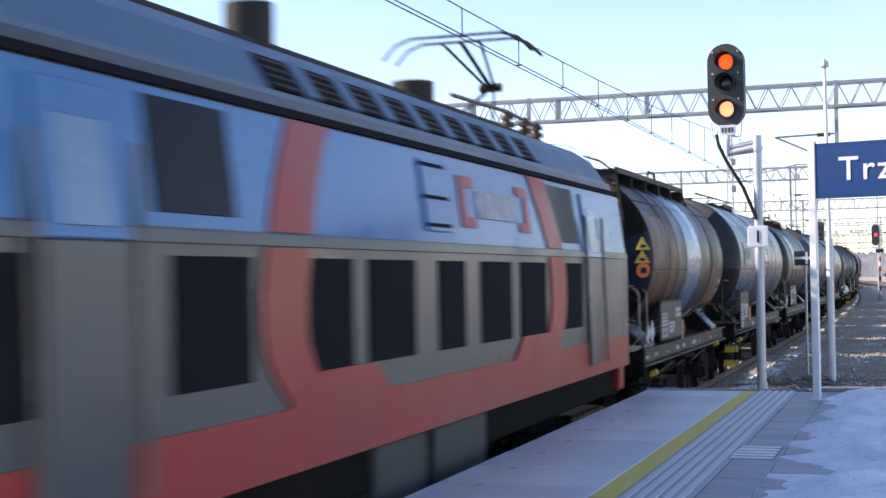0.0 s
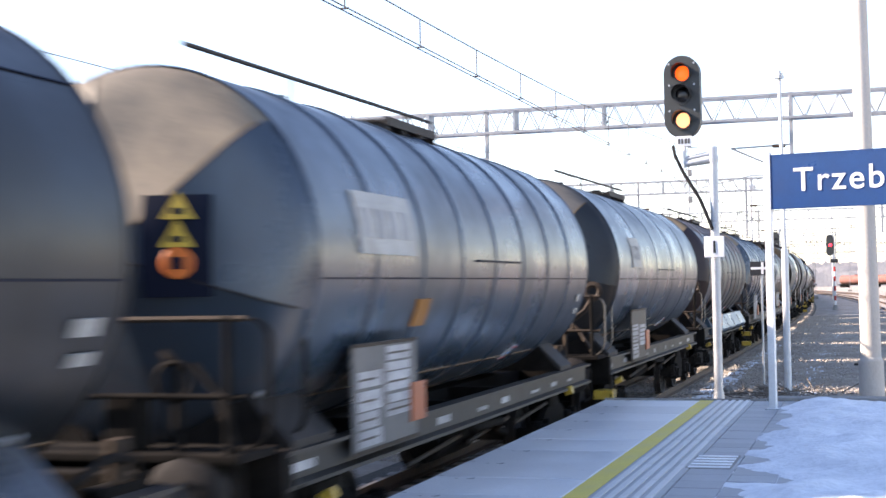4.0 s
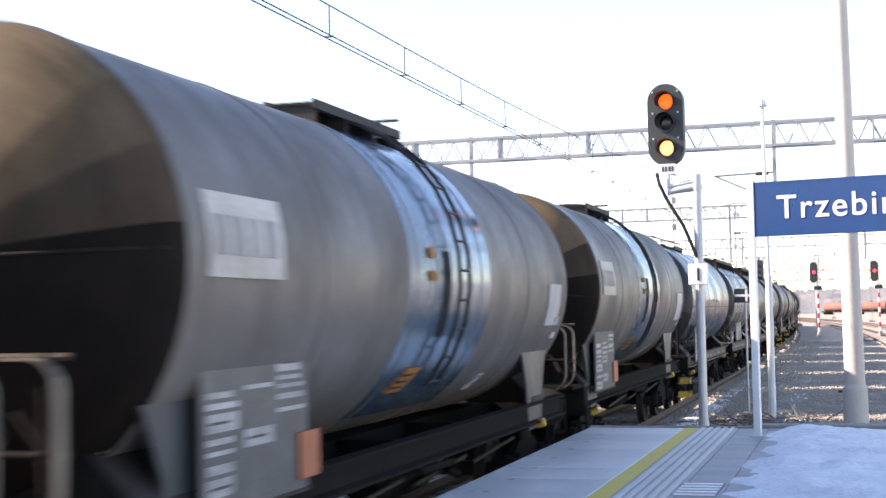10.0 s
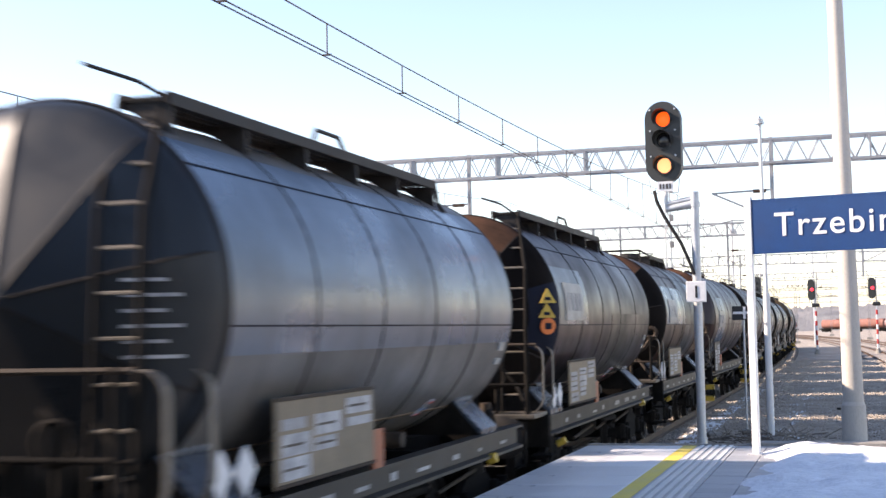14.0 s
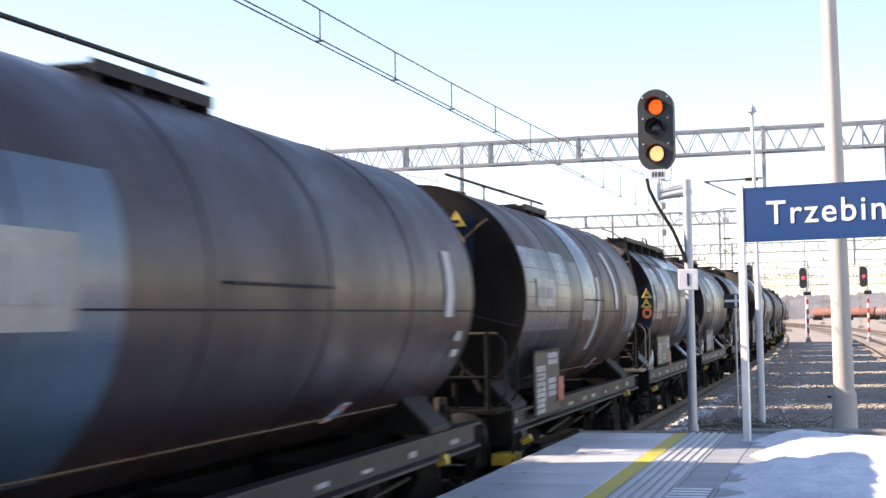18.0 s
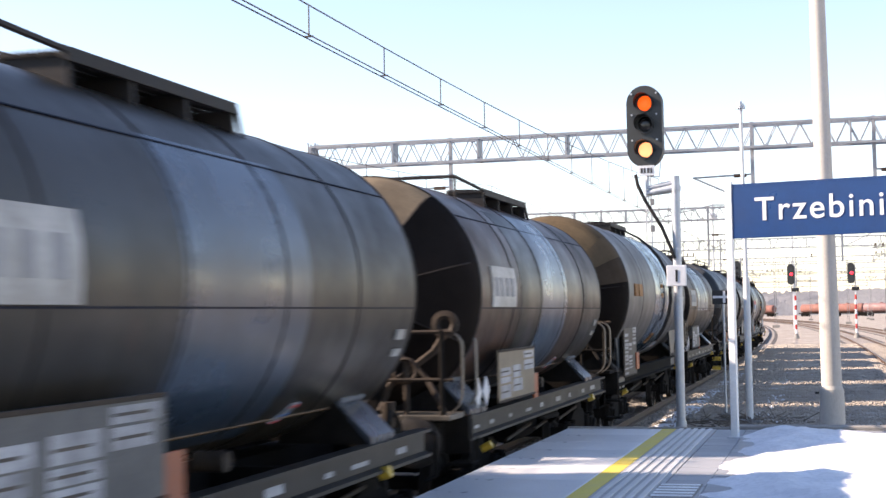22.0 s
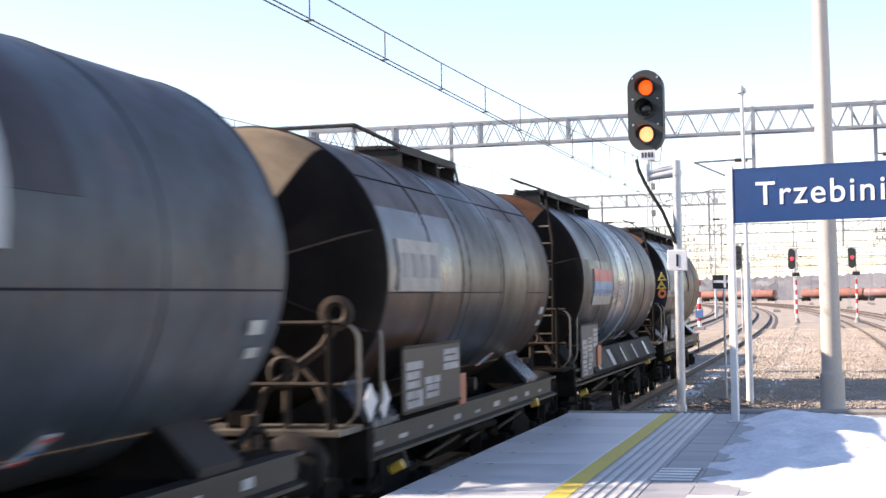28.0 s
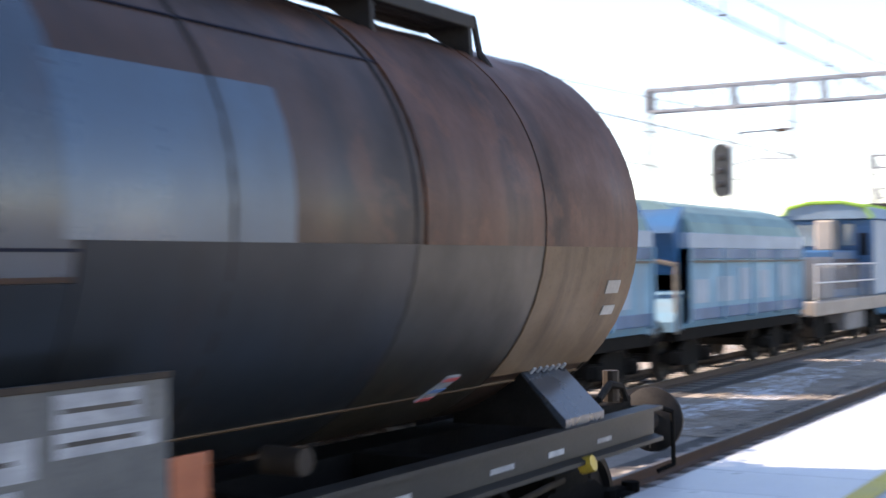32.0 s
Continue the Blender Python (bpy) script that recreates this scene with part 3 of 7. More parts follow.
PAINT = {
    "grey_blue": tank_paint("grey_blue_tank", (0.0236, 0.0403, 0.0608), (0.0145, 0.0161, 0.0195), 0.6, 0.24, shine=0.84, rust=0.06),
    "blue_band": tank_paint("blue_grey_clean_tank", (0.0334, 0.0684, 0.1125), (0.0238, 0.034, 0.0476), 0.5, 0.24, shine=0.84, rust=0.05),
    # both metals carry the blue of the reflected sky in their base colour
    "washed": tank_paint("polished_sky_blue_band", (0.12, 0.2, 0.29), (0.04, 0.058, 0.085), 0.5, 0.13, metal=0.65, shine=0.75),
    "wiped": tank_paint("wiped_sky_blue_tank", (0.1, 0.19, 0.32), (0.05, 0.08, 0.115), 0.5, 0.2, metal=0.4, shine=0.9),
    "mottled": tank_paint("mottled_slate_tank", (0.0418, 0.0547, 0.0684), (0.022, 0.019, 0.018), 0.85, 0.36, shine=0.45, rust=0.75),
    "worn_slate": tank_paint("worn_slate_tank", (0.036, 0.045, 0.054), (0.02, 0.017, 0.017), 0.7, 0.4, shine=0.45, rust=0.25),
    "stone_dust": tank_paint("stone_dust_tank", (0.0669, 0.0608, 0.0517), (0.0425, 0.0365, 0.0306), 0.7, 0.45, shine=0.35, rust=0.2),
    # dust tan lightened as if sunlit, for dome crowns and one seam
    "tan_end": tank_paint("sunlit_dusty_tan_end", (0.13, 0.092, 0.053), (0.02, 0.016, 0.012), 0.7, 0.6, shine=0.1),
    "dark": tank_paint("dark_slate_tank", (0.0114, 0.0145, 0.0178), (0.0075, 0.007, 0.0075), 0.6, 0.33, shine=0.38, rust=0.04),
    "brown": tank_paint("brown_dirt_tank", (0.0486, 0.0243, 0.0141), (0.0126, 0.0082, 0.007), 0.8, 0.38, shine=0.36, rust=0.3),
    "purple": tank_paint("purple_brown_tank", (0.026, 0.0135, 0.0138), (0.009, 0.006, 0.006), 0.65, 0.34, shine=0.4, rust=0.1),
    "rust": tank_paint("rusty_brown_tank", (0.0988, 0.0418, 0.0228), (0.0255, 0.0145, 0.011), 0.85, 0.45, shine=0.28, rust=0.4),
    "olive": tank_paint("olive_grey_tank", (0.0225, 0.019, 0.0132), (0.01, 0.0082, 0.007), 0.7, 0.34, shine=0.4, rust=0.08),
    "tan": tank_paint("dusty_tan_tank", (0.15, 0.098, 0.058), (0.05, 0.034, 0.024), 0.65, 0.5, shine=0.2, rust=0.25),
    "dusty": tank_paint("dusty_grey_tank", (0.108, 0.1, 0.092), (0.055, 0.049, 0.045), 0.55, 0.42, shine=0.42),
    # upward end sheets: sunlight is worked into the cream, slate and rust
    "cream": tank_paint("sunlit_cream_end", (0.2, 0.165, 0.12), (0.035, 0.04, 0.045), 0.7, 0.5, shine=0.25),
    "slate_end": tank_paint("sunlit_dusty_slate_end", (0.1, 0.095, 0.088), (0.022, 0.03, 0.04), 0.75, 0.45, shine=0.25),
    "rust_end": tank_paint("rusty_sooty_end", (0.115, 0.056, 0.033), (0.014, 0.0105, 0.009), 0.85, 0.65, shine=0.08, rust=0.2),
    "white": tank_paint("white_streak", (0.45, 0.46, 0.46), (0.2, 0.19, 0.18), 0.5, 0.4, shine=0.4),
    "black": tank_paint("black_panel", (0.005, 0.008, 0.02), (0.006, 0.006, 0.008), 0.3, 0.5, shine=0.15),
    "band_dirt": tank_paint("ring_of_grime", (0.026, 0.022, 0.02), (0.012, 0.01, 0.009), 0.7, 0.5, shine=0.2),
    "worn_mark": tank_paint("worn_grey_mark", (0.29, 0.29, 0.285), (0.19, 0.19, 0.185), 0.5, 0.5, shine=0.2),
    # dusty upward end sheets, lightened in colour where the sun falls
    "dust_end": tank_paint("sunlit_dusty_end", (0.2, 0.155, 0.105), (0.055, 0.045, 0.036), 0.6, 0.65, shine=0.1),
    "rust_dust": tank_paint("sunlit_rusty_dusty_end", (0.25, 0.125, 0.075), (0.07, 0.04, 0.028), 0.55, 0.65, shine=0.1),
    # near-black brown that puts the shade of the ends into their paint
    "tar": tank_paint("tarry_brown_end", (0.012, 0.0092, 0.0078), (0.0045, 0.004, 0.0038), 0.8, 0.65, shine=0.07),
    # dome shoulders: painted steps between sunlit crown and shaded rest
    "dim_shoulder": tank_paint("dim_brown_shoulder", (0.06, 0.044, 0.03), (0.016, 0.012, 0.01), 0.7, 0.6, shine=0.1),
    "brown_shoulder": tank_paint("half_lit_brown_shoulder", (0.1, 0.072, 0.044), (0.022, 0.017, 0.013), 0.7, 0.6, shine=0.1),
    "soot": tank_paint("sooty_casing", (0.018, 0.016, 0.016), (0.009, 0.008, 0.008), 0.5, 0.6, shine=0.12),
    "faded_orange": tank_paint("faded_orange_mark", (0.3, 0.13, 0.03), (0.12, 0.07, 0.035), 0.6, 0.5, shine=0.2),
}
M["red_label"] = plain("red_label", (0.55, 0.1, 0.1), 0.5)
M["pale_blue_label"] = plain("pale_blue_label", (0.16, 0.3, 0.5), 0.5)
M["blue_label"] = plain("blue_label", (0.1, 0.2, 0.42), 0.5)


def dome_sector(profile, zc, f0, f1):
    """The sheets of a domed end between two angles round its axis."""
    bm, n = B(), max(4, int((f1 - f0) / 6))
    angles = [radians(f0 + (f1 - f0) * i / n) for i in range(n + 1)]
    rows = [[bm.verts.new((max(r, 0.001) * math.cos(a), y, zc + max(r, 0.001) * math.sin(a))) for a in angles] for y, r in profile]
    for a, b in zip(rows, rows[1:]):
        for i in range(n):
            bm.faces.new((a[i], b[i], b[i + 1], a[i + 1]))
    return bm


def lettering_blocks(board, mat, r, zc, y0, y1, f0, f1, rng, holes=4):
    """Worn marks that cannot be read: plain blocks on a bent board, each one a piece of its own."""
    cell = (y1 - y0) / holes
    lo = f0 + (f1 - f0) * 0.2
    for k in range(holes):
        a = y0 + cell * (k + 0.14)
        part("mark", curved(B(), r, zc, a, a + cell * rng.uniform(0.5, 0.68), lo, lo + (f1 - f0) * 0.58, 0.012), mat, board)


def tank_wagon(rear_buffer, length, style, body, end, patches=(), plate=None, ribs=0, label="", seed=0, streaks=(), placard_at=0.3, yellow_step=False, box_side=False, hazard=None, seam=True, marks_on_end=False, board_shift=0.0, board_skin="placard", bare_end=False, ladder_at=0.578):
    rng = random.Random(seed)
    w = thing("tank_wagon", label, "wagon", group="wagons of the freight train")
    r, zc = {"ladder": (1.42, 2.73), "mid": (1.42, 2.73), "ridge": (1.46, 2.74), "long": (1.48, 2.75), "band": (1.56, 2.84)}[style]
    low = -8.0                                            # the long seam lies a little below the barrel's middle
    h = length / 2
    y0 = -h + (0.52 if style == "ladder" else 0.37)       # tank ends
    y1 = h - 1.03
    q = -h - 0.5                                          # the front platform's things are set out from here
    # barrel and its two ends
    clad = style != "band"
    dish, cap = (0.62, CONE) if clad else (0.62, DOME)
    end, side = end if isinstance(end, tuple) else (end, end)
    prof = tank_profile(y0, y1, r, dish, cap)
    k = len(prof) // 2
    barrel = part("barrel", lathe_y(B(), [prof[k - 1], prof[k]], 56, zc), PAINT[body], w, smooth=True)
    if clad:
        # flat gore sheets with raised seams; upward ones painted dusty and sunlit, others shaded
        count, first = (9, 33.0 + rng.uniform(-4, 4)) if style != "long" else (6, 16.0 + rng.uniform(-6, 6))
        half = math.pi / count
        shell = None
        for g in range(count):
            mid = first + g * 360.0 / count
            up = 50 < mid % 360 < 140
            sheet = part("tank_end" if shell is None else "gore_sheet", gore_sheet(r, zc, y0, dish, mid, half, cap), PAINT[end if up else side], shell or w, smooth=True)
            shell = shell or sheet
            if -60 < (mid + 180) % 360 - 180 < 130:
                # tan stands for the one seam edge that catches the sun
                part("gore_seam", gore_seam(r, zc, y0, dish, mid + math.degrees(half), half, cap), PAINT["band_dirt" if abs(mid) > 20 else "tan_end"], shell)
    else:
        # sunlight painted on the dome: tan crown, dimmer shoulders, near-black shaded rest
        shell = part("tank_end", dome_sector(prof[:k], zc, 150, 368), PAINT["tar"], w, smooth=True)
        for f0, f1, paint in ((8, 27, "dim_shoulder"), (27, 46, "brown_shoulder"), (132, 150, "dim_shoulder")):
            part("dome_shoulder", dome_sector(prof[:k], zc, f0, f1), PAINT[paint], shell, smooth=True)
        part("dome_crown", dome_sector(prof[:k], zc, 46, 132), PAINT[end], shell, "dusty tan crown of the domed end, painted sunlit", smooth=True)
    part("tank_end", lathe_y(B(), prof[k:], 56, zc), PAINT[body], w, smooth=True)
    b0, b1 = y0 + dish, y1 - dish
    span = b1 - b0
    # weld bands and raised ribs
    n = ribs or 5
    for i in range(n + 1):
        y = b0 + span * i / n
        wid, out = (0.045, 0.02) if ribs and 0 < i < n else (0.03, 0.009)
        part("rib" if ribs else "weld_band", lathe_y(B(), [(y - wid, r - 0.004), (y - wid * 0.4, r + out), (y + wid * 0.4, r + out), (y + wid, r - 0.004)], 56, zc), PAINT[body] if ribs or style in ("long", "band") else PAINT["band_dirt"], w, smooth=True)
    if seam:
        part("seam", curved(B(), r + 0.006, zc, b0, b1, low, low + 0.6, 0.03), PAINT["black"], w)
    # sheets of other colours, some cleaned: (from, to along the barrel, low angle, high angle, paint)
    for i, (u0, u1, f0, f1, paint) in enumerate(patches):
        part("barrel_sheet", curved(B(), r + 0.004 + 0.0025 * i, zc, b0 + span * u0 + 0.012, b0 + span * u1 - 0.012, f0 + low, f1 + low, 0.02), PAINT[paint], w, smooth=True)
    for u, wid, f0, f1, paint, slope in streaks:
        part("paint_streak", curved(B(), r + 0.022, zc, b0 + span * u, b0 + span * u + wid, f0 + low, f1 + low, 0.03, slope), PAINT[paint], w, smooth=True)
    # lettering board near the front
    if plate:
        u, wid, f0, f1 = plate[:4]
        f0, f1 = f0 + low, f1 + low
        ya = b0 + span * u
        board = part("lettering_board", curved(B(), r + 0.024, zc, ya, ya + wid, f0, f1, 0.03), M["dirty_white"], w, "dirty white board with worn lettering", smooth=True)
        lettering_blocks(board, PAINT["worn_mark"], r + 0.028, zc, ya + 0.06, ya + wid - 0.06, f0 + 2, f1 - 2, rng, 4)
        if len(plate) > 4:
            for f, high, mat in ((f1 - 8, 8, "red_label"), (f1 - 13.5, 5, "pale_blue_label"), (f1 - 16.5, 2.5, "blue_label")):
                part("colour_stripe", curved(B(), r + 0.031, zc, ya, ya + wid, f, f + high, 0.015), M[mat], board, "painted colour stripe")
    if style == "long":
        part("drip_strip", curved(B(), r + 0.03, zc, b0 + span * 0.42, b0 + span * 0.6, -1.0, -0.2, 0.03), PAINT["black"], w, "dark drip strip along the barrel")
    # small labels on the lower side
    for u, wid, f0, f1, mat in ((0.97, 0.24, -12, -8, "dirty_white"), (0.975, 0.22, -19, -16, "dirty_white"), (0.72, 0.16, -44, -35, "paper")):
        part("label", curved(B(), r + 0.024, zc, b0 + span * u - wid, b0 + span * u, f0 + low, f1 + low, 0.02, 0.14 if f0 < -40 else 0.0), M[mat], w, "small white label")
    for f, mat in ((-44.6, "red_label"), (-48.5, "blue_label"), (-51.8, "red_label")):
        yl = b0 + span * 0.72 - 0.16 + 0.14 * (f + 52) / 9
        part("label_stripe", curved(B(), r + 0.028, zc, yl, yl + 0.16, f, f + 1.2, 0.02, 0.019), M[mat], w, "small coloured label stripe")
    # chassis
    for sx in (-1, 1):
        channel = [(1.2, 1.02), (1.36, 1.02), (1.36, 1.05), (1.28, 1.07), (1.28, 1.25), (1.36, 1.27), (1.36, 1.3), (1.2, 1.3)]
        bm = prism(B(), [(sx * x, z) for x, z in channel], -h + 0.62, y1 + 0.05, "y")
        sole = part("sole_bar", bm, M["solebar" if clad else "chassis"], w)
        if sx > 0 and clad:
            for i in range(9):
                y = -h + 0.9 + i * (length - 2.4) / 8.5 + rng.uniform(-0.2, 0.2)
                part("stencil", box(B(), 1.277, 1.284, y, y + rng.uniform(0.12, 0.45), 1.12, 1.12 + rng.uniform(0.03, 0.08)), M["paper"], sole, "white stencilled mark")
    part("centre_sill", box(B(), -0.2, 0.2, -h + 0.5, h - 0.5, 0.85, 1.2, 0.01), M["chassis"], w)
    for y, half in ((-h + 0.62, 1.36), (h - 0.62, 0.9)):
        part("head_stock", box(B(), -half, half, y - 0.09, y + 0.09, 0.88, 1.32, 0.01), M["chassis"], w)
    for sx in (-1, 1):
        part("end_frame", box(B(), min(sx * 0.74, sx * 0.9), max(sx * 0.74, sx * 0.9), y1 - 0.1, h - 0.7, 0.95, 1.28, 0.01), M["chassis"], w)
    for y in (-h * 0.32, 0, h * 0.32):
        part("cross_member", box(B(), -1.2, 1.2, y - 0.06, y + 0.06, 0.95, 1.2), M["chassis"], w)
    part("air_tank", rod(B(), (0.75, -0.8, 0.78), (0.75, 0.6, 0.78), 0.19, n=14), M["chassis"], w, smooth=True)
    part("brake_cylinder", rod(B(), (0.55, 0.9, 0.72), (0.55, 1.6, 0.72), 0.15, n=12), M["chassis"], w, smooth=True)
    # saddles: sloped plates carrying the barrel
    for y, half in ((y0 + 0.85, 0.4), (y1 - 1.36, 0.34)):
        for sx in (-1, 1):
            bm = prism(B(), [(sx * 1.3, 1.3), (sx * 1.3, 1.36), (sx * 0.95, 1.7), (sx * 0.9, 1.64), (sx * 1.05, 1.3)], y - half, y + half, "y")
            saddle = part("saddle", bm, M["saddle" if style in ("mid", "ladder") else "steel"], w, "sloped saddle plate under the barrel")
            if sx > 0:
                for i in range(6):
                    yb = y - half + 0.08 + i * (2 * half - 0.16) / 5
                    part("bolt", rod(B(), (0.985, yb, 1.68), (1.02, yb, 1.715), 0.019, n=6), M["galv"], saddle)
            for yy in (y - half - 0.02, y + half):
                part("gusset", prism(B(), [(sx * 1.28, 1.3), (sx * 0.95, 1.68), (sx * 0.4, 1.4), (sx * 0.4, 1.3)], yy, yy + 0.02, "y"), M["chassis"], saddle)
    if box_side:
        bm = prism(B(), [(1.38, 1.1), (1.43, 1.18), (1.25, 1.54), (1.12, 1.54), (1.12, 1.1)], b0 + 1.2, b1 + 0.2, "y")
        part("side_casing", bm, PAINT["blue_band"] if box_side == "blue" else PAINT["soot"], w, "sloped pipe casing along the side")
        for i in range(5):
            y = b0 + 1.6 + i * (span - 1.4) / 5
            part("casing_label", prism(B(), [(1.424, 1.2), (1.432, 1.2), (1.292, 1.48), (1.284, 1.48)], y, y + rng.uniform(0.15, 0.4), "y"), M["paper"] if i % 2 else M["saddle"], w)
    # bogies
    add_bogie(w, -h + 2.1)
    add_bogie(w, h - 2.1)
    # buffers and couplings
    for sx in (-0.875, 0.875):
        shared("buffer", BUFFER_ME, w, (sx, h - 0.53, 1.06))
        shared("buffer", BUFFER_ME, w, (sx, -h + 0.53, 1.06), math.pi)
    shared("coupling", COUPLING_ME, w, (0, h - 0.53, 1.05))
    shared("coupling", COUPLING_ME, w, (0, -h + 0.53, 1.05), math.pi)
    for x in (-0.35, 0.35):
        shared("brake_hose", HOSE_ME, w, (x, h - 0.53, 1.05))
        shared("brake_hose", HOSE_ME, w, (x, -h + 0.53, 1.05), math.pi)
    # data board hung on the side, with papers
    wide, z0, z1 = (1.04, 1.36, 2.02) if style in ("ladder", "mid") else ((0.88, 1.17, 2.31) if style == "band" else (0.8, 1.12, 2.02))
    yb = board_shift + q + (3.46 if style in ("ladder", "mid") else length * placard_at)
    board = part("data_board", box(B(), 1.36, 1.39, yb - wide, yb + wide, z0, z1, 0.01), M[board_skin], w, "data board with stacks of white papers")
    for z in (z0, z1 - 0.03):
        part("board_rim", box(B(), 1.386, 1.4, yb - wide, yb + wide, z, z + 0.03, 0.004), M["dusty_iron"], board)
    tall = z1 - z0 - 0.1
    cols = ((0.04, 0.3, 0.0, 0.8), (0.36, 0.62, 0.1, 0.85), (0.68, 0.96, 0.55, 1.0)) if style != "long" else ((0.05, 0.4, 0.0, 0.8), (0.5, 0.93, 0.25, 1.0))
    for i, (u0, u1, v0, v1) in enumerate(cols):
        z = z0 + 0.05 + tall * v0
        while z < z0 + 0.05 + tall * v1 - 0.07:
            high = min(rng.choice((0.07, 0.1, 0.13, 0.16) if clad else (0.03, 0.04, 0.06, 0.12)), z0 + 0.05 + tall * v1 - z)
            a, b = yb - wide + 2 * wide * u0, yb - wide + 2 * wide * u1
            if i != 1 or rng.random() < 0.72:
                shift = rng.uniform(-0.04, 0.03) if i == 1 else 0.0
                paper = part("paper", box(B(), 1.388, 1.395, a + shift, b + shift - rng.choice((0, 0, 0.08)), z, z + high), M["paper"], board)
                if high > 0.09:
                    part("print_line", box(B(), 1.3945, 1.3965, a + shift + 0.03, b + shift - 0.12, z + high * 0.42, z + high * 0.42 + 0.02), M["placard"], paper)
            z += high + rng.choice((0.015, 0.02, 0.03) if clad else (0.03, 0.04, 0.06))
    if style in ("ladder", "mid"):
        part("orange_plate", box(B(), 1.35, 1.38, yb + wide + 0.02, yb + wide + 0.28, 1.3, 1.64, 0.008), M["orange"], w, "orange hazard plate")
        for y in (yb - wide - 0.75, yb - wide - 0.36):
            part("hazard_diamond", prism(B(), [(y - 0.17, 1.54), (y, 1.72), (y + 0.17, 1.54), (y, 1.36)], 1.3, 1.315, "x"), M["diamond"], w, "white diamond label")
        part("valve_drum", rod(B(), (1.0, yb + wide + 1.2, 1.46), (1.25, yb + wide + 1.2, 1.46), 0.075, n=14), M["dusty_iron"], w, "round metal valve cover", smooth=True)
    else:
        part("orange_plate", box(B(), 1.395, 1.42, yb + wide - 0.22, yb + wide + 0.16, 1.27, 1.62, 0.008), M["orange"], w, "orange hazard plate")
    # end platform with bent rails and steps
    part("end_platform", box(B(), -1.3, 1.3, q + 0.45, y0 + 0.2, 1.3, 1.36, 0.01), M["pale_rail" if style in ("mid", "ladder") else "chassis"], w)
    ye = q + (-0.2 if style == "band" else 0.9)
    for dy, inward in ((0.0, 0.72), (0.62, 0.2)):
        y = ye + dy
        bend = [(1.33 - 0.16 * (1 - math.sin(radians(a))), 2.27 - 0.16 * (1 - math.cos(radians(a)))) for a in (0, 22, 45, 68, 90)]
        path = [(1.33 - 0.16 - inward, 2.27)] + bend + [(1.33, 1.62), (1.325, 1.54), (1.29, 1.45), (1.22, 1.38), (1.16, 1.34)]
        part("handrail", flat_bar(B(), path, y - 0.045, y + 0.045), M["chassis" if bare_end else "pale_rail"], w, "flat bar handrail bent over at the top")
    for x in (-1.2, 1.2):
        part("end_post", rod(B(), (x, q + 0.5, 1.3), (x, q + 0.5, 2.3), 0.03), M["chassis"], w)
    gear = M["chassis" if style in ("ladder", "band") or bare_end else "dusty_iron"]
    for z in (1.75, 2.28):
        part("end_rail", rod(B(), (-1.2, q + 0.5, z), (1.33, q + 0.5, z), 0.022), gear if z < 2 else M["dusty_iron"], w)
    for y in (q + 0.95,):
        for z in (0.42, 0.75):
            tread = part("step", box(B(), 1.12, 1.42, y - 0.02, y + 0.34, z - (0.1 if yellow_step else 0), z + 0.04, 0.006), M["hazard_yellow"] if yellow_step else M["chassis"], w)
            for k in range(3 if yellow_step else 0):
                part("stripe", box(B(), 1.41, 1.424, y + 0.02 + k * 0.11, y + 0.07 + k * 0.11, z - 0.104, z + 0.044), M["black"], tread)
        part("step_hanger", prism(B(), [(y - 0.03, 0.42), (y, 0.42), (y + 0.02, 1.05), (y - 0.01, 1.05)], 1.38, 1.4, "x"), M["chassis"], w)
        part("step_hanger", prism(B(), [(y + 0.32, 0.42), (y + 0.35, 0.42), (y + 0.35, 1.05), (y + 0.32, 1.05)], 1.38, 1.4, "x"), M["chassis"], w)
        part("lashing_hook", rod(B(), (1.3, y + 0.9, 0.86), (1.42, y + 0.9, 0.92), 0.05, n=8), M["hazard_yellow"], w, "yellow lashing hook")
    part("lashing_hook", rod(B(), (1.3, y1 - 1.45, 1.0), (1.4, y1 - 1.45, 1.03), 0.06, n=8), M["hazard_yellow"], w, "yellow lashing hook")
    if style in ("mid", "long") and not bare_end:
        lever = part("lever_strut", pipe(B(), [(0.45, y0 - 0.3, 1.4), (0.55, y0 - 0.25, 1.68), (1.05, y0 - 0.15, 2.06), (1.2, y0 - 0.12, 2.3)], 0.04, 6), M["dusty_iron"], w, "dusty lever strut on the end platform")
        ring = lathe_y(B(), [(-0.03, 0.1), (-0.02, 0.16), (0.02, 0.16), (0.03, 0.1), (0.0, 0.06), (-0.03, 0.1)], 14)
        bmesh.ops.translate(ring, verts=ring.verts, vec=(1.18, y0 - 0.14, 2.36))
        part("lever_wheel", ring, M["dusty_iron"], lever, "worn hand wheel")
    # thin weld seams over the end and along the upper side
    if not clad:
        tilt = rng.uniform(-0.15, 0.3)
        xs = [r * (-0.96 + 1.92 * i / 16) for i in range(17)]
        part("end_seam", pipe(B(), [(x * math.cos(tilt), dish_y(r, zc, y0, dish, x, zc, cap) - 0.004, zc + x * math.sin(tilt)) for x in xs], 0.012, 5), PAINT["soot"], w)
    if clad:
        part("hem", curved(B(), r + 0.012, zc, b0, b1, -51.0, -50.3, 0.03), PAINT["tan"], w, "dusty hem of the cladding sheets")
    if style in ("mid", "ladder"):
        part("upper_seam", curved(B(), r + 0.008, zc, b0, b1, 40.0, 40.5, 0.03), PAINT["black"], w)
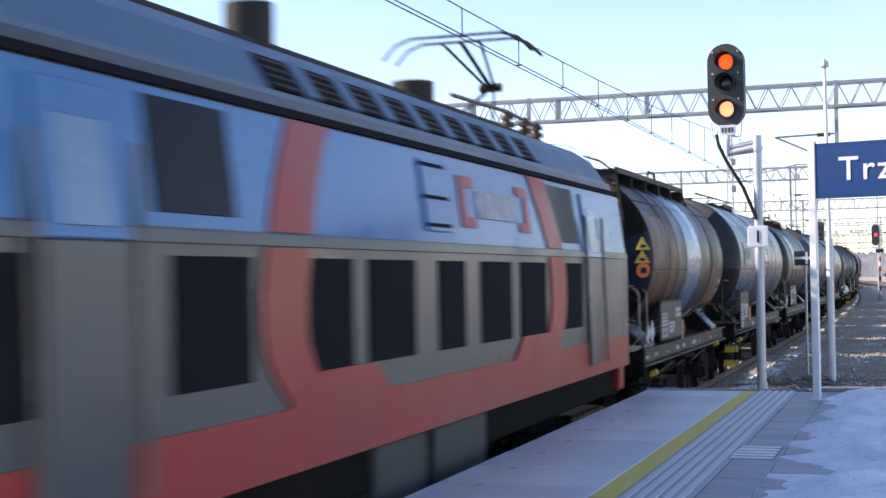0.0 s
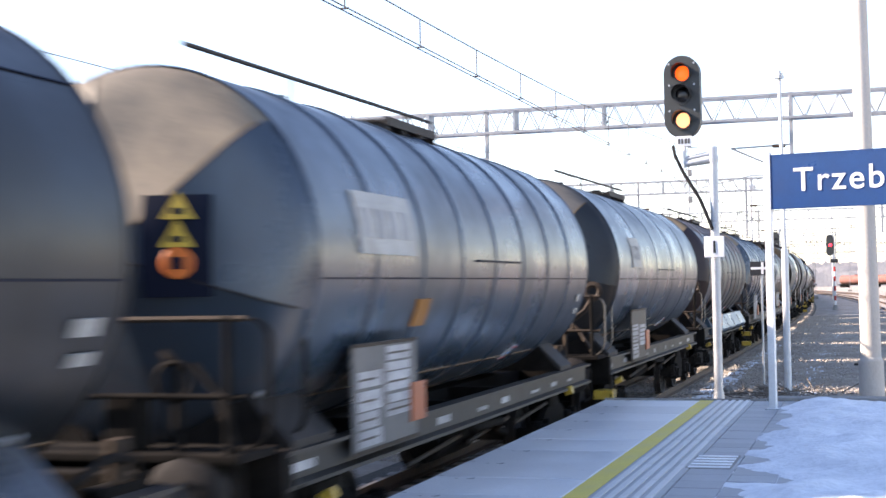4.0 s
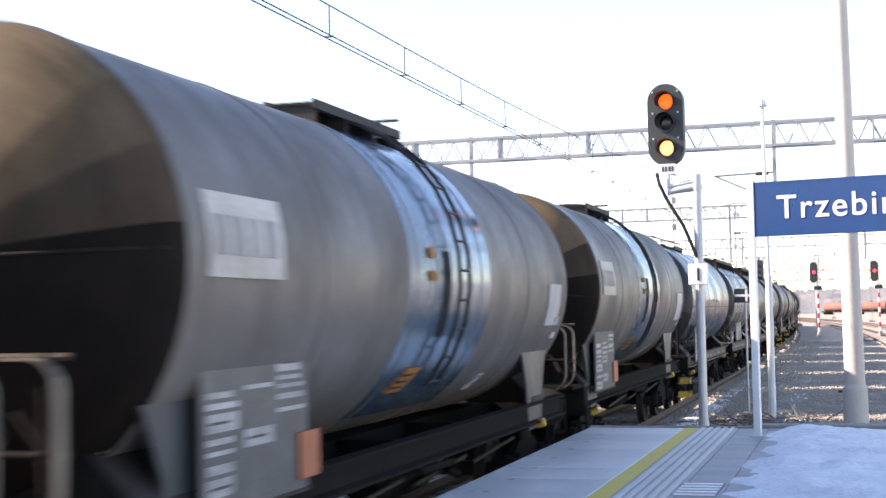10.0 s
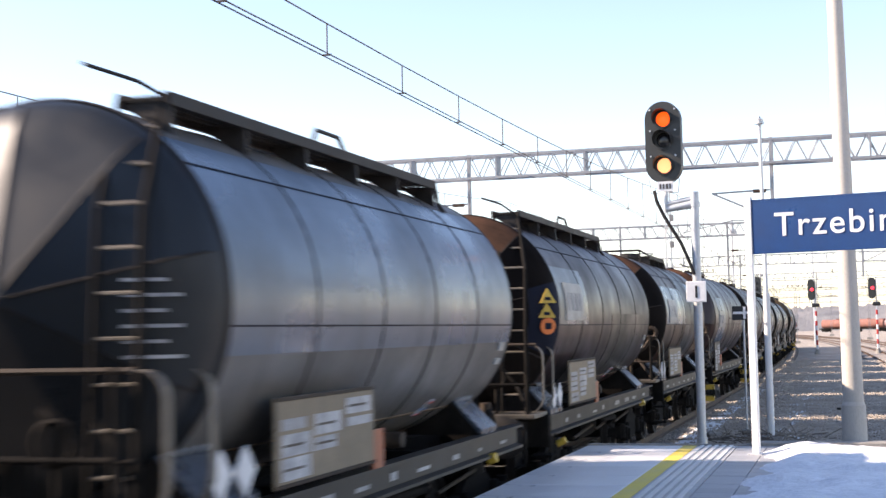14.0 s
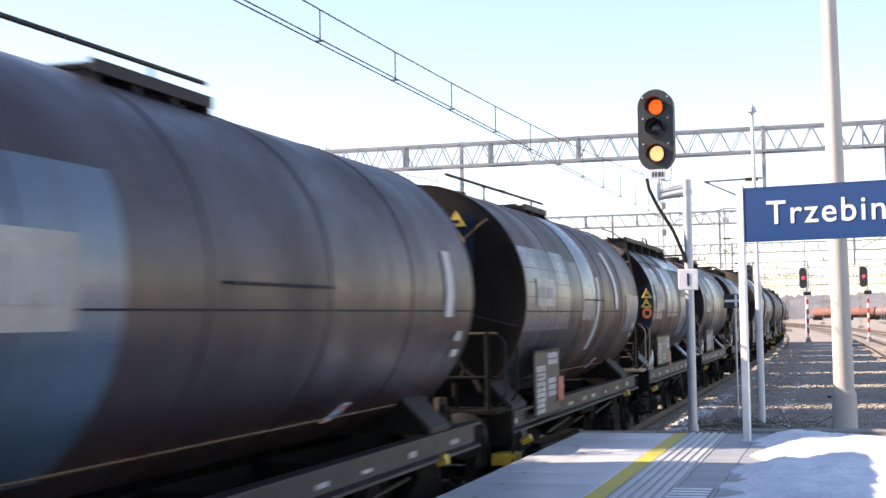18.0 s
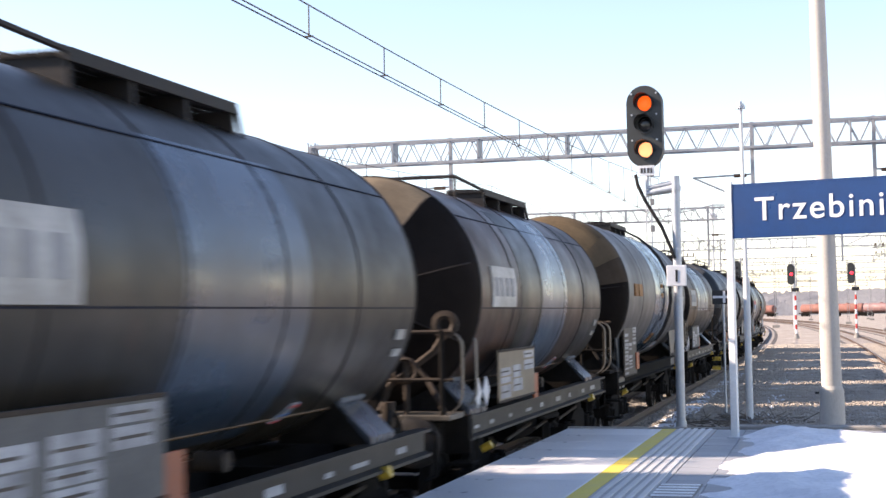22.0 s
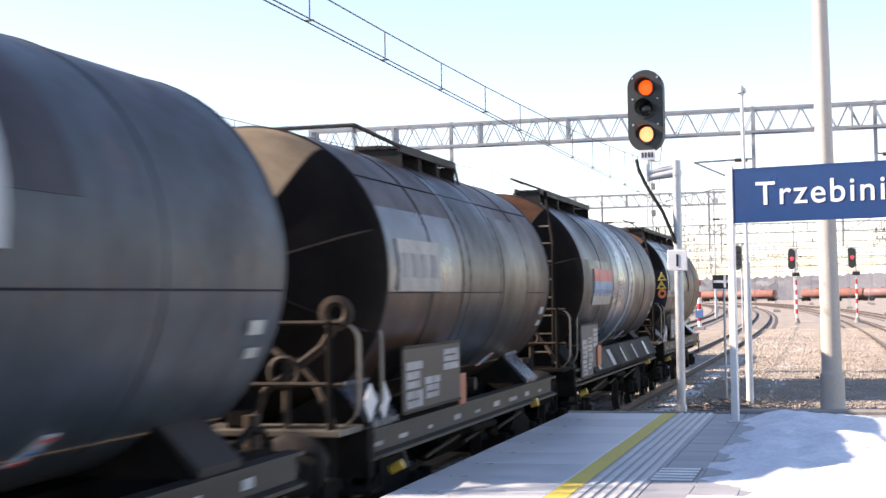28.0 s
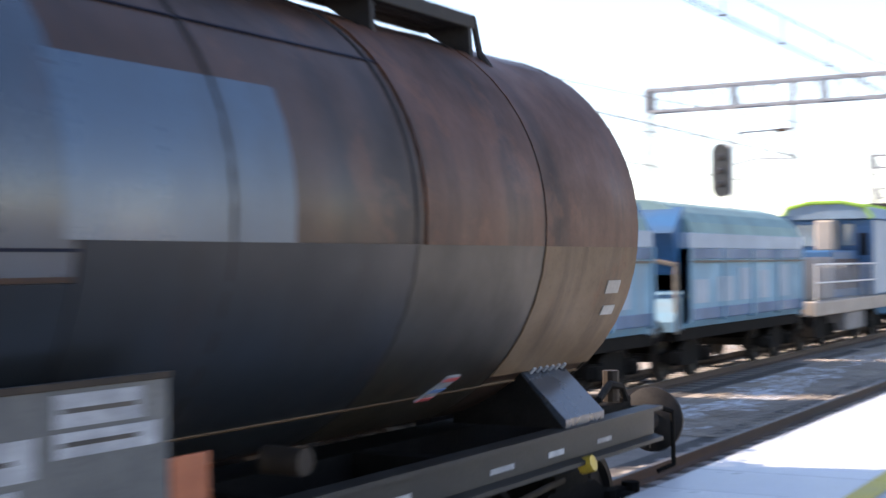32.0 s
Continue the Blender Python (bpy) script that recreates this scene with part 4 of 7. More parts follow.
    # pipes and valves at the rear end
    part("grab_iron", pipe(B(), [(1.16, h - 0.62, 1.25), (1.26, h - 0.5, 1.2), (1.26, h - 0.48, 0.75), (1.16, h - 0.6, 0.7)], 0.02, 6), M["chassis"], w)
    part("rear_pipe", pipe(B(), [(1.2, y1 - 0.9, 1.42), (1.0, y1 - 0.2, 1.48), (0.9, h - 0.75, 1.42), (0.9, h - 0.65, 1.3)], 0.03, 6), M["chassis"], w, smooth=True)
    part("rear_valve", rod(B(), (0.85, h - 0.85, 1.3), (0.85, h - 0.85, 1.56), 0.07, n=10), M["dusty_iron"], w, smooth=True)
    # brake wheel gear at the front end
    part("brake_column", pipe(B(), [(0.75, q + 0.62, 1.3), (0.75, q + 0.62, 1.95), (0.62, q + 0.66, 2.05)], 0.035, 6), gear, w, "grimy hand brake column")
    wheel_ob = part("brake_wheel", lathe_y(B(), [(q + 0.55, 0.13), (q + 0.57, 0.16), (q + 0.59, 0.13), (q + 0.57, 0.11), (q + 0.55, 0.13)], 16, 0), gear, w)
    wheel_ob.location = (0.75, 0, 1.85)
    part("valve_box", box(B(), 0.2, 0.45, q + 0.55, q + 0.8, 1.36, 1.75, 0.03), M["chassis"], w)
    part("strut", pipe(B(), [(1.2, q + 0.6, 1.38), (0.9, y0 + 0.05, 1.75), (0.7, y0 + 0.1, 1.95)], 0.03, 6), gear, w)
    part("drain_pipe", pipe(B(), [(1.15, -0.9, 1.1), (1.25, -0.5, 0.95), (1.25, 0.6, 0.92), (1.1, 0.9, 0.8), (1.1, 1.3, 0.7)], 0.045, 8), M["chassis"], w, smooth=True)
    for k in range(3):
        yk = -h * 0.35 + k * h * 0.33
        part("brake_rod", rod(B(), (1.05, yk, 0.75), (1.05, yk + h * 0.28, 0.85), 0.025), M["dusty_iron"], w)
    # roof walkway
    top = zc + r
    if style == "ladder":
        wy0, wy1, wx, deep, lift = y0 + 0.95, y0 + 7.4, 0.78, 0.38, 0.0
    elif style == "ridge":
        wy0, wy1, wx, deep, lift = b0 + 0.1, b0 + span * 0.52, 0.72, 0.4, 0.02
    elif style == "band":
        wy0, wy1, wx, deep, lift = b0 + span * 0.4, b0 + span * 0.63, 0.55, 0.5, 0.06
    elif style == "long":
        wy0, wy1, wx, deep, lift = b0 + span * 0.41, b0 + span * 0.58, 0.55, 0.5, -0.02
    else:
        wy0, wy1, wx, deep, lift = b0 + span * 0.37, b0 + span * 0.69, 0.66, 0.5, 0.03
    for sx in (1, -1):
        deck = B()
        for i in range(4):
            xa, xb = wx - deep * (i + 0.92) / 4, wx - deep * (i + 0.08) / 4
            box(deck, min(sx * xa, sx * xb), max(sx * xa, sx * xb), wy0, wy1, top + lift + 0.01, top + lift + 0.04)
        walk_deck = part("walkway", deck, M["steel"], w, "dark grating walkway on the barrel's crown")
        for x in (wx, wx - deep):
            part("walkway_edge", box(B(), sx * x - 0.02, sx * x + 0.02, wy0, wy1, top + lift - 0.03, top + lift + 0.065, 0.005), M["steel"], walk_deck)
        m = max(3, int((wy1 - wy0) / 1.25))
        for i in range(m + 1):
            y = wy0 + 0.05 + (wy1 - wy0 - 0.1) * i / m
            foot = zc + math.sqrt(r * r - wx * wx)
            part("bracket", prism(B(), [(sx * (wx - deep), top + lift), (sx * wx, top + lift), (sx * (wx + 0.015), foot - 0.03), (sx * (wx - 0.06), foot + 0.02), (sx * (wx - deep * 0.8), top + lift - 0.06)], y - 0.025, y + 0.025, "y"), M["steel"], walk_deck)
    ym = (wy0 + wy1) / 2
    part("manhole", rod(B(), (0, ym, top - 0.05), (0, ym, top + (0.09 if style == "long" else 0.2)), 0.26, n=18), M["steel"], w, smooth=True)
    part("vent_valve", rod(B(), (0, ym + 0.7, top - 0.05), (0, ym + 0.7, top + 0.17), 0.09, n=10), M["steel"], w, smooth=True)
    rails = B()
    if style in ("ladder",):
        pipe(rails, [(wx, wy1, top + 0.05), (wx + 0.03, wy1 + 0.04, top - 0.2), (wx + 0.1, wy1 + 0.06, zc + math.sqrt(r * r - (wx + 0.1) ** 2))], 0.025, 6)
        part("hand_loop", pipe(B(), [(wx, ym - 0.5, top + 0.05), (wx, ym - 0.4, top + 0.17), (wx, ym + 0.15, top + 0.17), (wx, ym + 0.3, top + 0.05)], 0.02, 6), M["steel"], w)
        part("hand_loop", pipe(B(), [(0.35, wy0 - 0.4, top + 0.22), (0.5, wy0 + 0.1, top + 0.17), (0.6, wy0 + 0.5, top + 0.06)], 0.015, 6), M["steel"], w)
    elif style == "mid":
        zt = top + 0.13
        pipe(rails, [(wx, wy0, zt - 0.06), (wx, wy0 - 1.5, zt), (-wx, wy0 - 1.5, zt), (-wx, wy0, zt - 0.06)], 0.025, 6)
        part("hand_loop", pipe(B(), [(-wx, wy0, zt), (-wx, wy1, zt)], 0.02, 6), M["steel"], w)
        part("rail_post", pipe(B(), [(wx, wy1, top + 0.05), (wx + 0.04, wy1 + 0.04, zc + math.sqrt(r * r - (wx + 0.04) ** 2) - 0.01)], 0.022, 6), M["steel"], w)
        part("rail_post", pipe(B(), [(wx, wy0 - 1.5, zt), (wx, wy0 - 1.5, top - 0.17)], 0.018, 6), M["steel"], w)
    elif style == "long":
        a, b = b0 - 0.25, wy1
        pipe(rails, [(0.5, a, top + 0.1), (0.5, b, top + 0.16)], 0.02, 6)
        for y in (a + span * 0.2, b - 0.9):
            part("rail_post", rod(B(), (0.5, y, top + 0.13), (0.5, y, top - 0.12), 0.015, n=6), M["steel"], w)
        part("filler_cap", rod(B(), (-0.2, b0 + span * 0.3, top - 0.1), (-0.2, b0 + span * 0.3, top + 0.16), 0.1, n=10), M["steel"], w)
    elif style == "ridge":
        pipe(rails, [(0.4, y0 + 0.1, top + 0.2), (0.4, wy1, top + 0.2)], 0.02, 6)
    else:
        pipe(rails, [(-wx, wy0, top + 0.25), (-wx, wy1, top + 0.25), (wx, wy1, top + 0.25)], 0.02, 6)
    part("roof_rail", rails, M["steel"], w)
    # ladders
    if style in ("ladder", "ridge"):
        yl = y0 - 0.08
        lad = part("end_ladder", pipe(B(), [(0.74, yl + 0.02, 1.36), (0.74, yl + 0.16, 3.3), (0.42, yl + 1.0, top + 0.03)], 0.024, 6), M["chassis"], w, "steel ladder up the tank end")
        part("ladder_side", pipe(B(), [(1.07, yl + 0.02, 1.36), (1.07, yl + 0.16, 3.3), (0.78, yl + 1.0, top + 0.03)], 0.03, 6), M["chassis"], lad)
        for i in range(9):
            z = 1.6 + i * 0.29
            u = max(0.0, (z - 3.3) / (top - 3.27))
            dy = 0.02 + 0.14 * min(1.0, (z - 1.36) / 1.94) + 0.84 * u
            part("rung", rod(B(), (0.74 - 0.32 * u, yl + dy, z), (1.07 - 0.29 * u, yl + dy, z), 0.014, n=6), M["pale_rail"], lad)
    if style == "band":
        yc = b0 + span * ladder_at
        part("slot_cover", curved(B(), r + 0.012, zc, yc - 0.36, yc - 0.1, -22, 9, 0.03), PAINT["black"], w, "black upright slot beside the ladder")
        plaque = part("plaque", curved(B(), r + 0.026, zc, yc - 0.95, yc - 0.55, -44, -34, 0.02, 0.2), PAINT["faded_orange"], w, "faded orange plaque with dark lines", smooth=True)
        for i in range(3):
            part("line", curved(B(), r + 0.03, zc, yc - 0.91 + 0.05 * i, yc - 0.62 + 0.05 * i, -42 + 2.6 * i, -41.2 + 2.6 * i, 0.02), PAINT["black"], plaque)
        for f in (-2, 6):
            part("label", curved(B(), r + 0.026, zc, yc - 0.84, yc - 0.64, f, f + 3.5, 0.02), PAINT["faded_orange"], w, "small orange label")
        lad = None
        for dy in (-0.17, 0.17):
            pts = [((r + 0.12) * math.cos(radians(f)), yc + dy, zc + (r + 0.12) * math.sin(radians(f))) for f in range(-40, 84, 12)]
            side = part("ladder_side" if lad else "side_ladder", pipe(B(), pts, 0.022, 6), M["steel"], lad or w, "" if lad else "dark ladder bent over the barrel's side")
            lad = lad or side
        for f in range(-38, 80, 10):
            x, z = (r + 0.12) * math.cos(radians(f)), zc + (r + 0.12) * math.sin(radians(f))
            part("rung", rod(B(), (x, yc - 0.17, z), (x, yc + 0.17, z), 0.013, n=6), M["steel"], lad)
        for y in (y0 + 1.2, y1 - 1.5):
            part("skirt", prism(B(), [(y - 0.7, 1.96), (y + 0.7, 1.96), (y + 0.45, 1.5), (y + 0.36, 0.95), (y - 0.36, 0.95), (y - 0.45, 1.5)], 1.25, 1.285, "x"), PAINT["worn_slate"], w, "grey sheet skirt below the barrel")
    # hazard panel on the front shoulder
    if hazard:
        if hazard == "big":
            hx, hz = 1.27, zc - 0.2
            plate_bm = cone_plate(r, zc, y0, dish, -26, 17, 0.011, cap)
        else:
            hx, hz = hazard
            plate_bm = dish_plate(r, zc, y0, dish, hx - 0.26, hx + 0.24, hz - 0.25, hz + 0.5, cap)
        panel = part("hazard_panel", plate_bm, PAINT["black"], w, "blue-black panel with hazard symbols", smooth=True)
        for i, z in enumerate((hz, hz + 0.2, hz + 0.4)):
            m = dish_frame(r, zc, y0, dish, hx, z, 0.05 if hazard == "big" else 0.045, cap)
            if i == 0:
                disc = part("hazard_disc", in_frame(lathe_y(B(), [(0, 0), (-0.012, 0), (-0.012, 0.11), (0, 0.12)], 20), m), M["hazard_orange"], panel, "orange warning disc")
                part("disc_mark", in_frame(box(B(), -0.05, 0.05, -0.02, -0.011, -0.045, 0.045), m), PAINT["black"], disc)
            else:
                tri = part("hazard_triangle", in_frame(prism(B(), [(-0.125, -0.09), (0.125, -0.09), (0.0, 0.12)], -0.012, 0.0, "y"), m), M["hazard_yellow"], panel, "yellow warning triangle")
                part("symbol", in_frame(box(B(), -0.045, 0.045, -0.02, -0.011, -0.055, -0.01), m), PAINT["black"], tri)
    if marks_on_end:
        for i in range(6):
            m = dish_frame(r, zc, y0, dish, 1.0, zc + 0.12 - i * 0.1, 0.02, cap)
            part("end_mark", in_frame(box(B(), -0.2, 0.2 if i % 2 else 0.1, -0.006, 0.0, -0.012, 0.012), m), M["paper"], w, "thin white stencilled line")
    s_mid = rear_buffer - h
    TRAIN.append((w, s_mid, h - 2.1))
    return w


def dish_y(r, zc, y0, dish, x, z, cap=DOME):
    q = math.hypot(x, z - zc) / r
    return y0 + dish * float(np.interp(q, [v for _, v in cap], [u for u, _ in cap]))


def dish_frame(r, zc, y0, dish, x, z, out, cap):
    """A frame on the dished end at (x, z): its -Y axis points outwards."""
    e = 0.01
    gx = (dish_y(r, zc, y0, dish, x + e, z, cap) - dish_y(r, zc, y0, dish, x - e, z, cap)) / (2 * e)
    gz = (dish_y(r, zc, y0, dish, x, z + e, cap) - dish_y(r, zc, y0, dish, x, z - e, cap)) / (2 * e)
    n = Vector((gx, -1, gz)).normalized()
    up = (Vector((0, 0, 1)) - n * n.z).normalized()
    m = Matrix((up.cross(n) * -1, -n, up)).transposed().to_4x4()
    if m.determinant() < 0:
        m = Matrix((up.cross(n), -n, up)).transposed().to_4x4()
    m.translation = Vector((x, dish_y(r, zc, y0, dish, x, z, cap), z)) + n * out
    return m


def in_frame(bm, m):
    bmesh.ops.transform(bm, verts=bm.verts, matrix=m)
    return bm


def dish_plate(r, zc, y0, dish, x0, x1, z0, z1, cap):
    """A bent rectangular panel lying on the domed end."""
    bm, n = B(), 8
    rows = [[bm.verts.new((x0 + (x1 - x0) * i / n, dish_y(r, zc, y0, dish, x0 + (x1 - x0) * i / n, z0 + (z1 - z0) * k / n, cap) - 0.028, z0 + (z1 - z0) * k / n)) for i in range(n + 1)] for k in range(n + 1)]
    for a, b in zip(rows, rows[1:]):
        for i in range(n):
            bm.faces.new((a[i], a[i + 1], b[i + 1], b[i]))
    return bm


def cone_plate(r, zc, y0, dish, f0, f1, out, cap):
    """A bent panel lying on the outer part of the dished end."""
    bm = B()
    n = 10
    qs = [0.74, 0.78, 0.82, 0.85, 0.89, 0.93, 0.96, 0.98, 1.0]
    rows = []
    for i in range(n + 1):
        f = radians(f0 + (f1 - f0) * i / n)
        rows.append([bm.verts.new((q * r * math.cos(f) * (1.0 + out), dish_y(r, zc, y0, dish, q * r, zc, cap) - out * 2.5, zc + q * r * math.sin(f))) for q in qs])
    for a, b in zip(rows, rows[1:]):
        for i in range(len(qs) - 1):
            bm.faces.new((a[i], b[i], b[i + 1], a[i + 1]))
    bmesh.ops.recalc_face_normals(bm, faces=bm.faces)
    return bm


# rear tank ends (metres along the track at the start), and what each wagon looks like
def wagon(rear, before, *args, **kw):
    length = rear - before
    tank_wagon(rear + 1.15, length, *args, **kw)


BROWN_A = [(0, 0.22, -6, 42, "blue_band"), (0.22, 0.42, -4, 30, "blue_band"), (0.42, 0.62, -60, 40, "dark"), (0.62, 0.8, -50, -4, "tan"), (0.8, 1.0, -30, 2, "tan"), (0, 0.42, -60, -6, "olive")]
LADDER_A = dict(style="ladder", hazard="big", plate=(0.05, 1.3, 3, 25))
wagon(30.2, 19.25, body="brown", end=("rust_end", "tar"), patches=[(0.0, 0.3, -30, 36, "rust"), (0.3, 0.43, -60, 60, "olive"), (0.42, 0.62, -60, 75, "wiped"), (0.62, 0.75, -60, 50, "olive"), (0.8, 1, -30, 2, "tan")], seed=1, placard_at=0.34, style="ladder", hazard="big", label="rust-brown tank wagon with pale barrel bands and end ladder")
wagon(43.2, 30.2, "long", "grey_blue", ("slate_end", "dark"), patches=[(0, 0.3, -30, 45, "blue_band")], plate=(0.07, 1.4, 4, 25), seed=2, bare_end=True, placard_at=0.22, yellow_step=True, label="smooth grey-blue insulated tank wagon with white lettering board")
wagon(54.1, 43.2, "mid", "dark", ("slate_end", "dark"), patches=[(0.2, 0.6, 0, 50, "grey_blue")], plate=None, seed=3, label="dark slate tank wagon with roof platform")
wagon(66.7, 54.1, "long", "grey_blue", ("cream", "grey_blue"), bare_end=True, ribs=8, plate=(0.08, 1.4, 8, 28), seed=4, board_skin="grey_board", hazard=(0.55, 2.68), placard_at=0.25, yellow_step=True, streaks=[(0.24, 0.36, -17, -7, "faded_orange", 0)], label="ribbed grey tank wagon with white board and sunlit cream end top")
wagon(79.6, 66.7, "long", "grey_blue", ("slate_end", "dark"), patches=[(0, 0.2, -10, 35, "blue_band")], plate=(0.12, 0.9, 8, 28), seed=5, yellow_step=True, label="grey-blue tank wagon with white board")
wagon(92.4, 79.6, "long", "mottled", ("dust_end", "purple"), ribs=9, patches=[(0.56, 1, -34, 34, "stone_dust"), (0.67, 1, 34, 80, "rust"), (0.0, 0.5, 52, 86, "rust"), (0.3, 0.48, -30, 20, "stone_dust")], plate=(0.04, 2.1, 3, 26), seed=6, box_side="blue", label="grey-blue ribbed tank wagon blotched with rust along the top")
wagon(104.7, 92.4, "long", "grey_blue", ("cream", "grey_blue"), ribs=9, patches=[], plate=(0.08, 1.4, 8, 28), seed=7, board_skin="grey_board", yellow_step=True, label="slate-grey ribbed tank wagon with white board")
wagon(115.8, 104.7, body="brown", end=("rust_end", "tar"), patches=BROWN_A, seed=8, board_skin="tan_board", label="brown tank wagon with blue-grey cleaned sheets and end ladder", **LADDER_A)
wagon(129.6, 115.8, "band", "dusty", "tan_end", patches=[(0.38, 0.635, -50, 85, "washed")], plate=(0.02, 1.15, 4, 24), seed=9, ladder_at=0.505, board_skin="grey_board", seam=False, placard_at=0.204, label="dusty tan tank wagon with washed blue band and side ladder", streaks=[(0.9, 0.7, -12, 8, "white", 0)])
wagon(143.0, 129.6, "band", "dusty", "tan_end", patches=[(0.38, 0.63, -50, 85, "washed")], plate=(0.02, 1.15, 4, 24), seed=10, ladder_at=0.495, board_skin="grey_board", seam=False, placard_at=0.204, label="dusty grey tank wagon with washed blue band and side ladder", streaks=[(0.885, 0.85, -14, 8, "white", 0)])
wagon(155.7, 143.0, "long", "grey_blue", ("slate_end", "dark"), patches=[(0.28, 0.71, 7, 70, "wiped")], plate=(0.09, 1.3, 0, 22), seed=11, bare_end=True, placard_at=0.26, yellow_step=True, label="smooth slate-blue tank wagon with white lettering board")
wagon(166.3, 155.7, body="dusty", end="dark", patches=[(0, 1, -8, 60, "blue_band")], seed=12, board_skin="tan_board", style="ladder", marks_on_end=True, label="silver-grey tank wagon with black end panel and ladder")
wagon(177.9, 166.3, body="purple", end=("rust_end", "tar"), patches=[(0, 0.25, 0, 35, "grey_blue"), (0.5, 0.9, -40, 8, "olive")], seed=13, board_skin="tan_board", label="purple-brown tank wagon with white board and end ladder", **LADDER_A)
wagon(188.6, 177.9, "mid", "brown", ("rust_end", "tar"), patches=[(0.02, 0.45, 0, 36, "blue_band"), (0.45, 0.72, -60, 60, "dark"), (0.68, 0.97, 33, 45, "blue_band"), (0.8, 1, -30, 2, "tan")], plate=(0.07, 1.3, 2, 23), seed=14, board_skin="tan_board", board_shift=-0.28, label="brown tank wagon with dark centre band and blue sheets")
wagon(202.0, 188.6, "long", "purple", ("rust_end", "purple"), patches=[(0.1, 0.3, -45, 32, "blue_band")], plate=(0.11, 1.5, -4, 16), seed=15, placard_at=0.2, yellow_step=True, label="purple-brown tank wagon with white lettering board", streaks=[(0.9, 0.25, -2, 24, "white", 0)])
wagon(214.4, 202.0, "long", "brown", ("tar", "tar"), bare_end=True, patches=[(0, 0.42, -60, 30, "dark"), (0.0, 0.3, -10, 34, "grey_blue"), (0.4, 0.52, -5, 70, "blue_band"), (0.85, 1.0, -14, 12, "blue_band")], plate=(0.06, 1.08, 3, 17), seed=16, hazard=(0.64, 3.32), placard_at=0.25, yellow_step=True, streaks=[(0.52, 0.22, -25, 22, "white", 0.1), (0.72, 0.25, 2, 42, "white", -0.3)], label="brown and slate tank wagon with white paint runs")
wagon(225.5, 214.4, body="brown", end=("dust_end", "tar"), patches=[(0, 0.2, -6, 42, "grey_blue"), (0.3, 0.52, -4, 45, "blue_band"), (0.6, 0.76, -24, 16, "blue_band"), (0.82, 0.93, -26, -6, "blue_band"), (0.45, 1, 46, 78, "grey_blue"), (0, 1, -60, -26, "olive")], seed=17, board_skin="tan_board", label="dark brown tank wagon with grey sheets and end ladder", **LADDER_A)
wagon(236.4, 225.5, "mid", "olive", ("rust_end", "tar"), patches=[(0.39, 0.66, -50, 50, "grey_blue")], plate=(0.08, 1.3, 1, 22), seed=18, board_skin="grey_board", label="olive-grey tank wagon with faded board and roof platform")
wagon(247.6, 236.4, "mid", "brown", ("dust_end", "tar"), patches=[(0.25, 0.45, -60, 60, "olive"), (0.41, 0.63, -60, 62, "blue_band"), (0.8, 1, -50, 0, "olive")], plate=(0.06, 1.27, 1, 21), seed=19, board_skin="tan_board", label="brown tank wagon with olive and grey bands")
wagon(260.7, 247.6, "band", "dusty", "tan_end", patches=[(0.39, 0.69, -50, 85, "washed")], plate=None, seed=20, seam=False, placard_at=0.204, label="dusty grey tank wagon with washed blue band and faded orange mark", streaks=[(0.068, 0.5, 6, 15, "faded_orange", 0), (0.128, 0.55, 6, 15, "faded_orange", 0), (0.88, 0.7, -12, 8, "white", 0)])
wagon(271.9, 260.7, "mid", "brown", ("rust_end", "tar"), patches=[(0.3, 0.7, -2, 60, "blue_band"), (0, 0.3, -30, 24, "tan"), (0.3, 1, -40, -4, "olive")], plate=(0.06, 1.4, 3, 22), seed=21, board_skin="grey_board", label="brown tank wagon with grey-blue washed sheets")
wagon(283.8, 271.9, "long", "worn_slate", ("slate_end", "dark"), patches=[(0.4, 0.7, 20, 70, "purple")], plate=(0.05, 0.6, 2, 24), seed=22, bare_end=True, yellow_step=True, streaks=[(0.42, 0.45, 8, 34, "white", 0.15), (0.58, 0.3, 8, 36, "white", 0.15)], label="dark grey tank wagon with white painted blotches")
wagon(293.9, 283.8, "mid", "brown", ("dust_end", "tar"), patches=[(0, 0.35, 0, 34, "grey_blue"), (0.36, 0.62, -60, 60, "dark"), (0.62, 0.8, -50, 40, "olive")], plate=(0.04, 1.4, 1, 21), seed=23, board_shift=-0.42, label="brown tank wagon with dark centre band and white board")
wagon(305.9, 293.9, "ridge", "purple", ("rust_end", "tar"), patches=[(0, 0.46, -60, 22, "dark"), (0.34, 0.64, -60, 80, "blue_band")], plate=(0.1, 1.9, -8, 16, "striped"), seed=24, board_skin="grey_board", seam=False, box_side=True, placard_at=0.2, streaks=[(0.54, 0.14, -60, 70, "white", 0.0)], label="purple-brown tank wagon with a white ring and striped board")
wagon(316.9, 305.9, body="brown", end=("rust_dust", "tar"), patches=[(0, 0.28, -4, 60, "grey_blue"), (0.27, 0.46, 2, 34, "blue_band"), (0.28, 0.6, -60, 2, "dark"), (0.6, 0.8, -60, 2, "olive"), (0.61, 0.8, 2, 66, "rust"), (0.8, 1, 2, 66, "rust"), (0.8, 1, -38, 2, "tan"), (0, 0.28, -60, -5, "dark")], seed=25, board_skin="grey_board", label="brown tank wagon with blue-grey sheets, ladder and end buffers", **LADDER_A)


# ---- electric locomotive at the head of the train ----
M["loco_grey"] = surface("glossy_grey_loco_paint", (0.055, 0.058, 0.061), (0.085, 0.084, 0.083), 1.2, 0.35, grain=30, relief=0.0, shine=0.4)
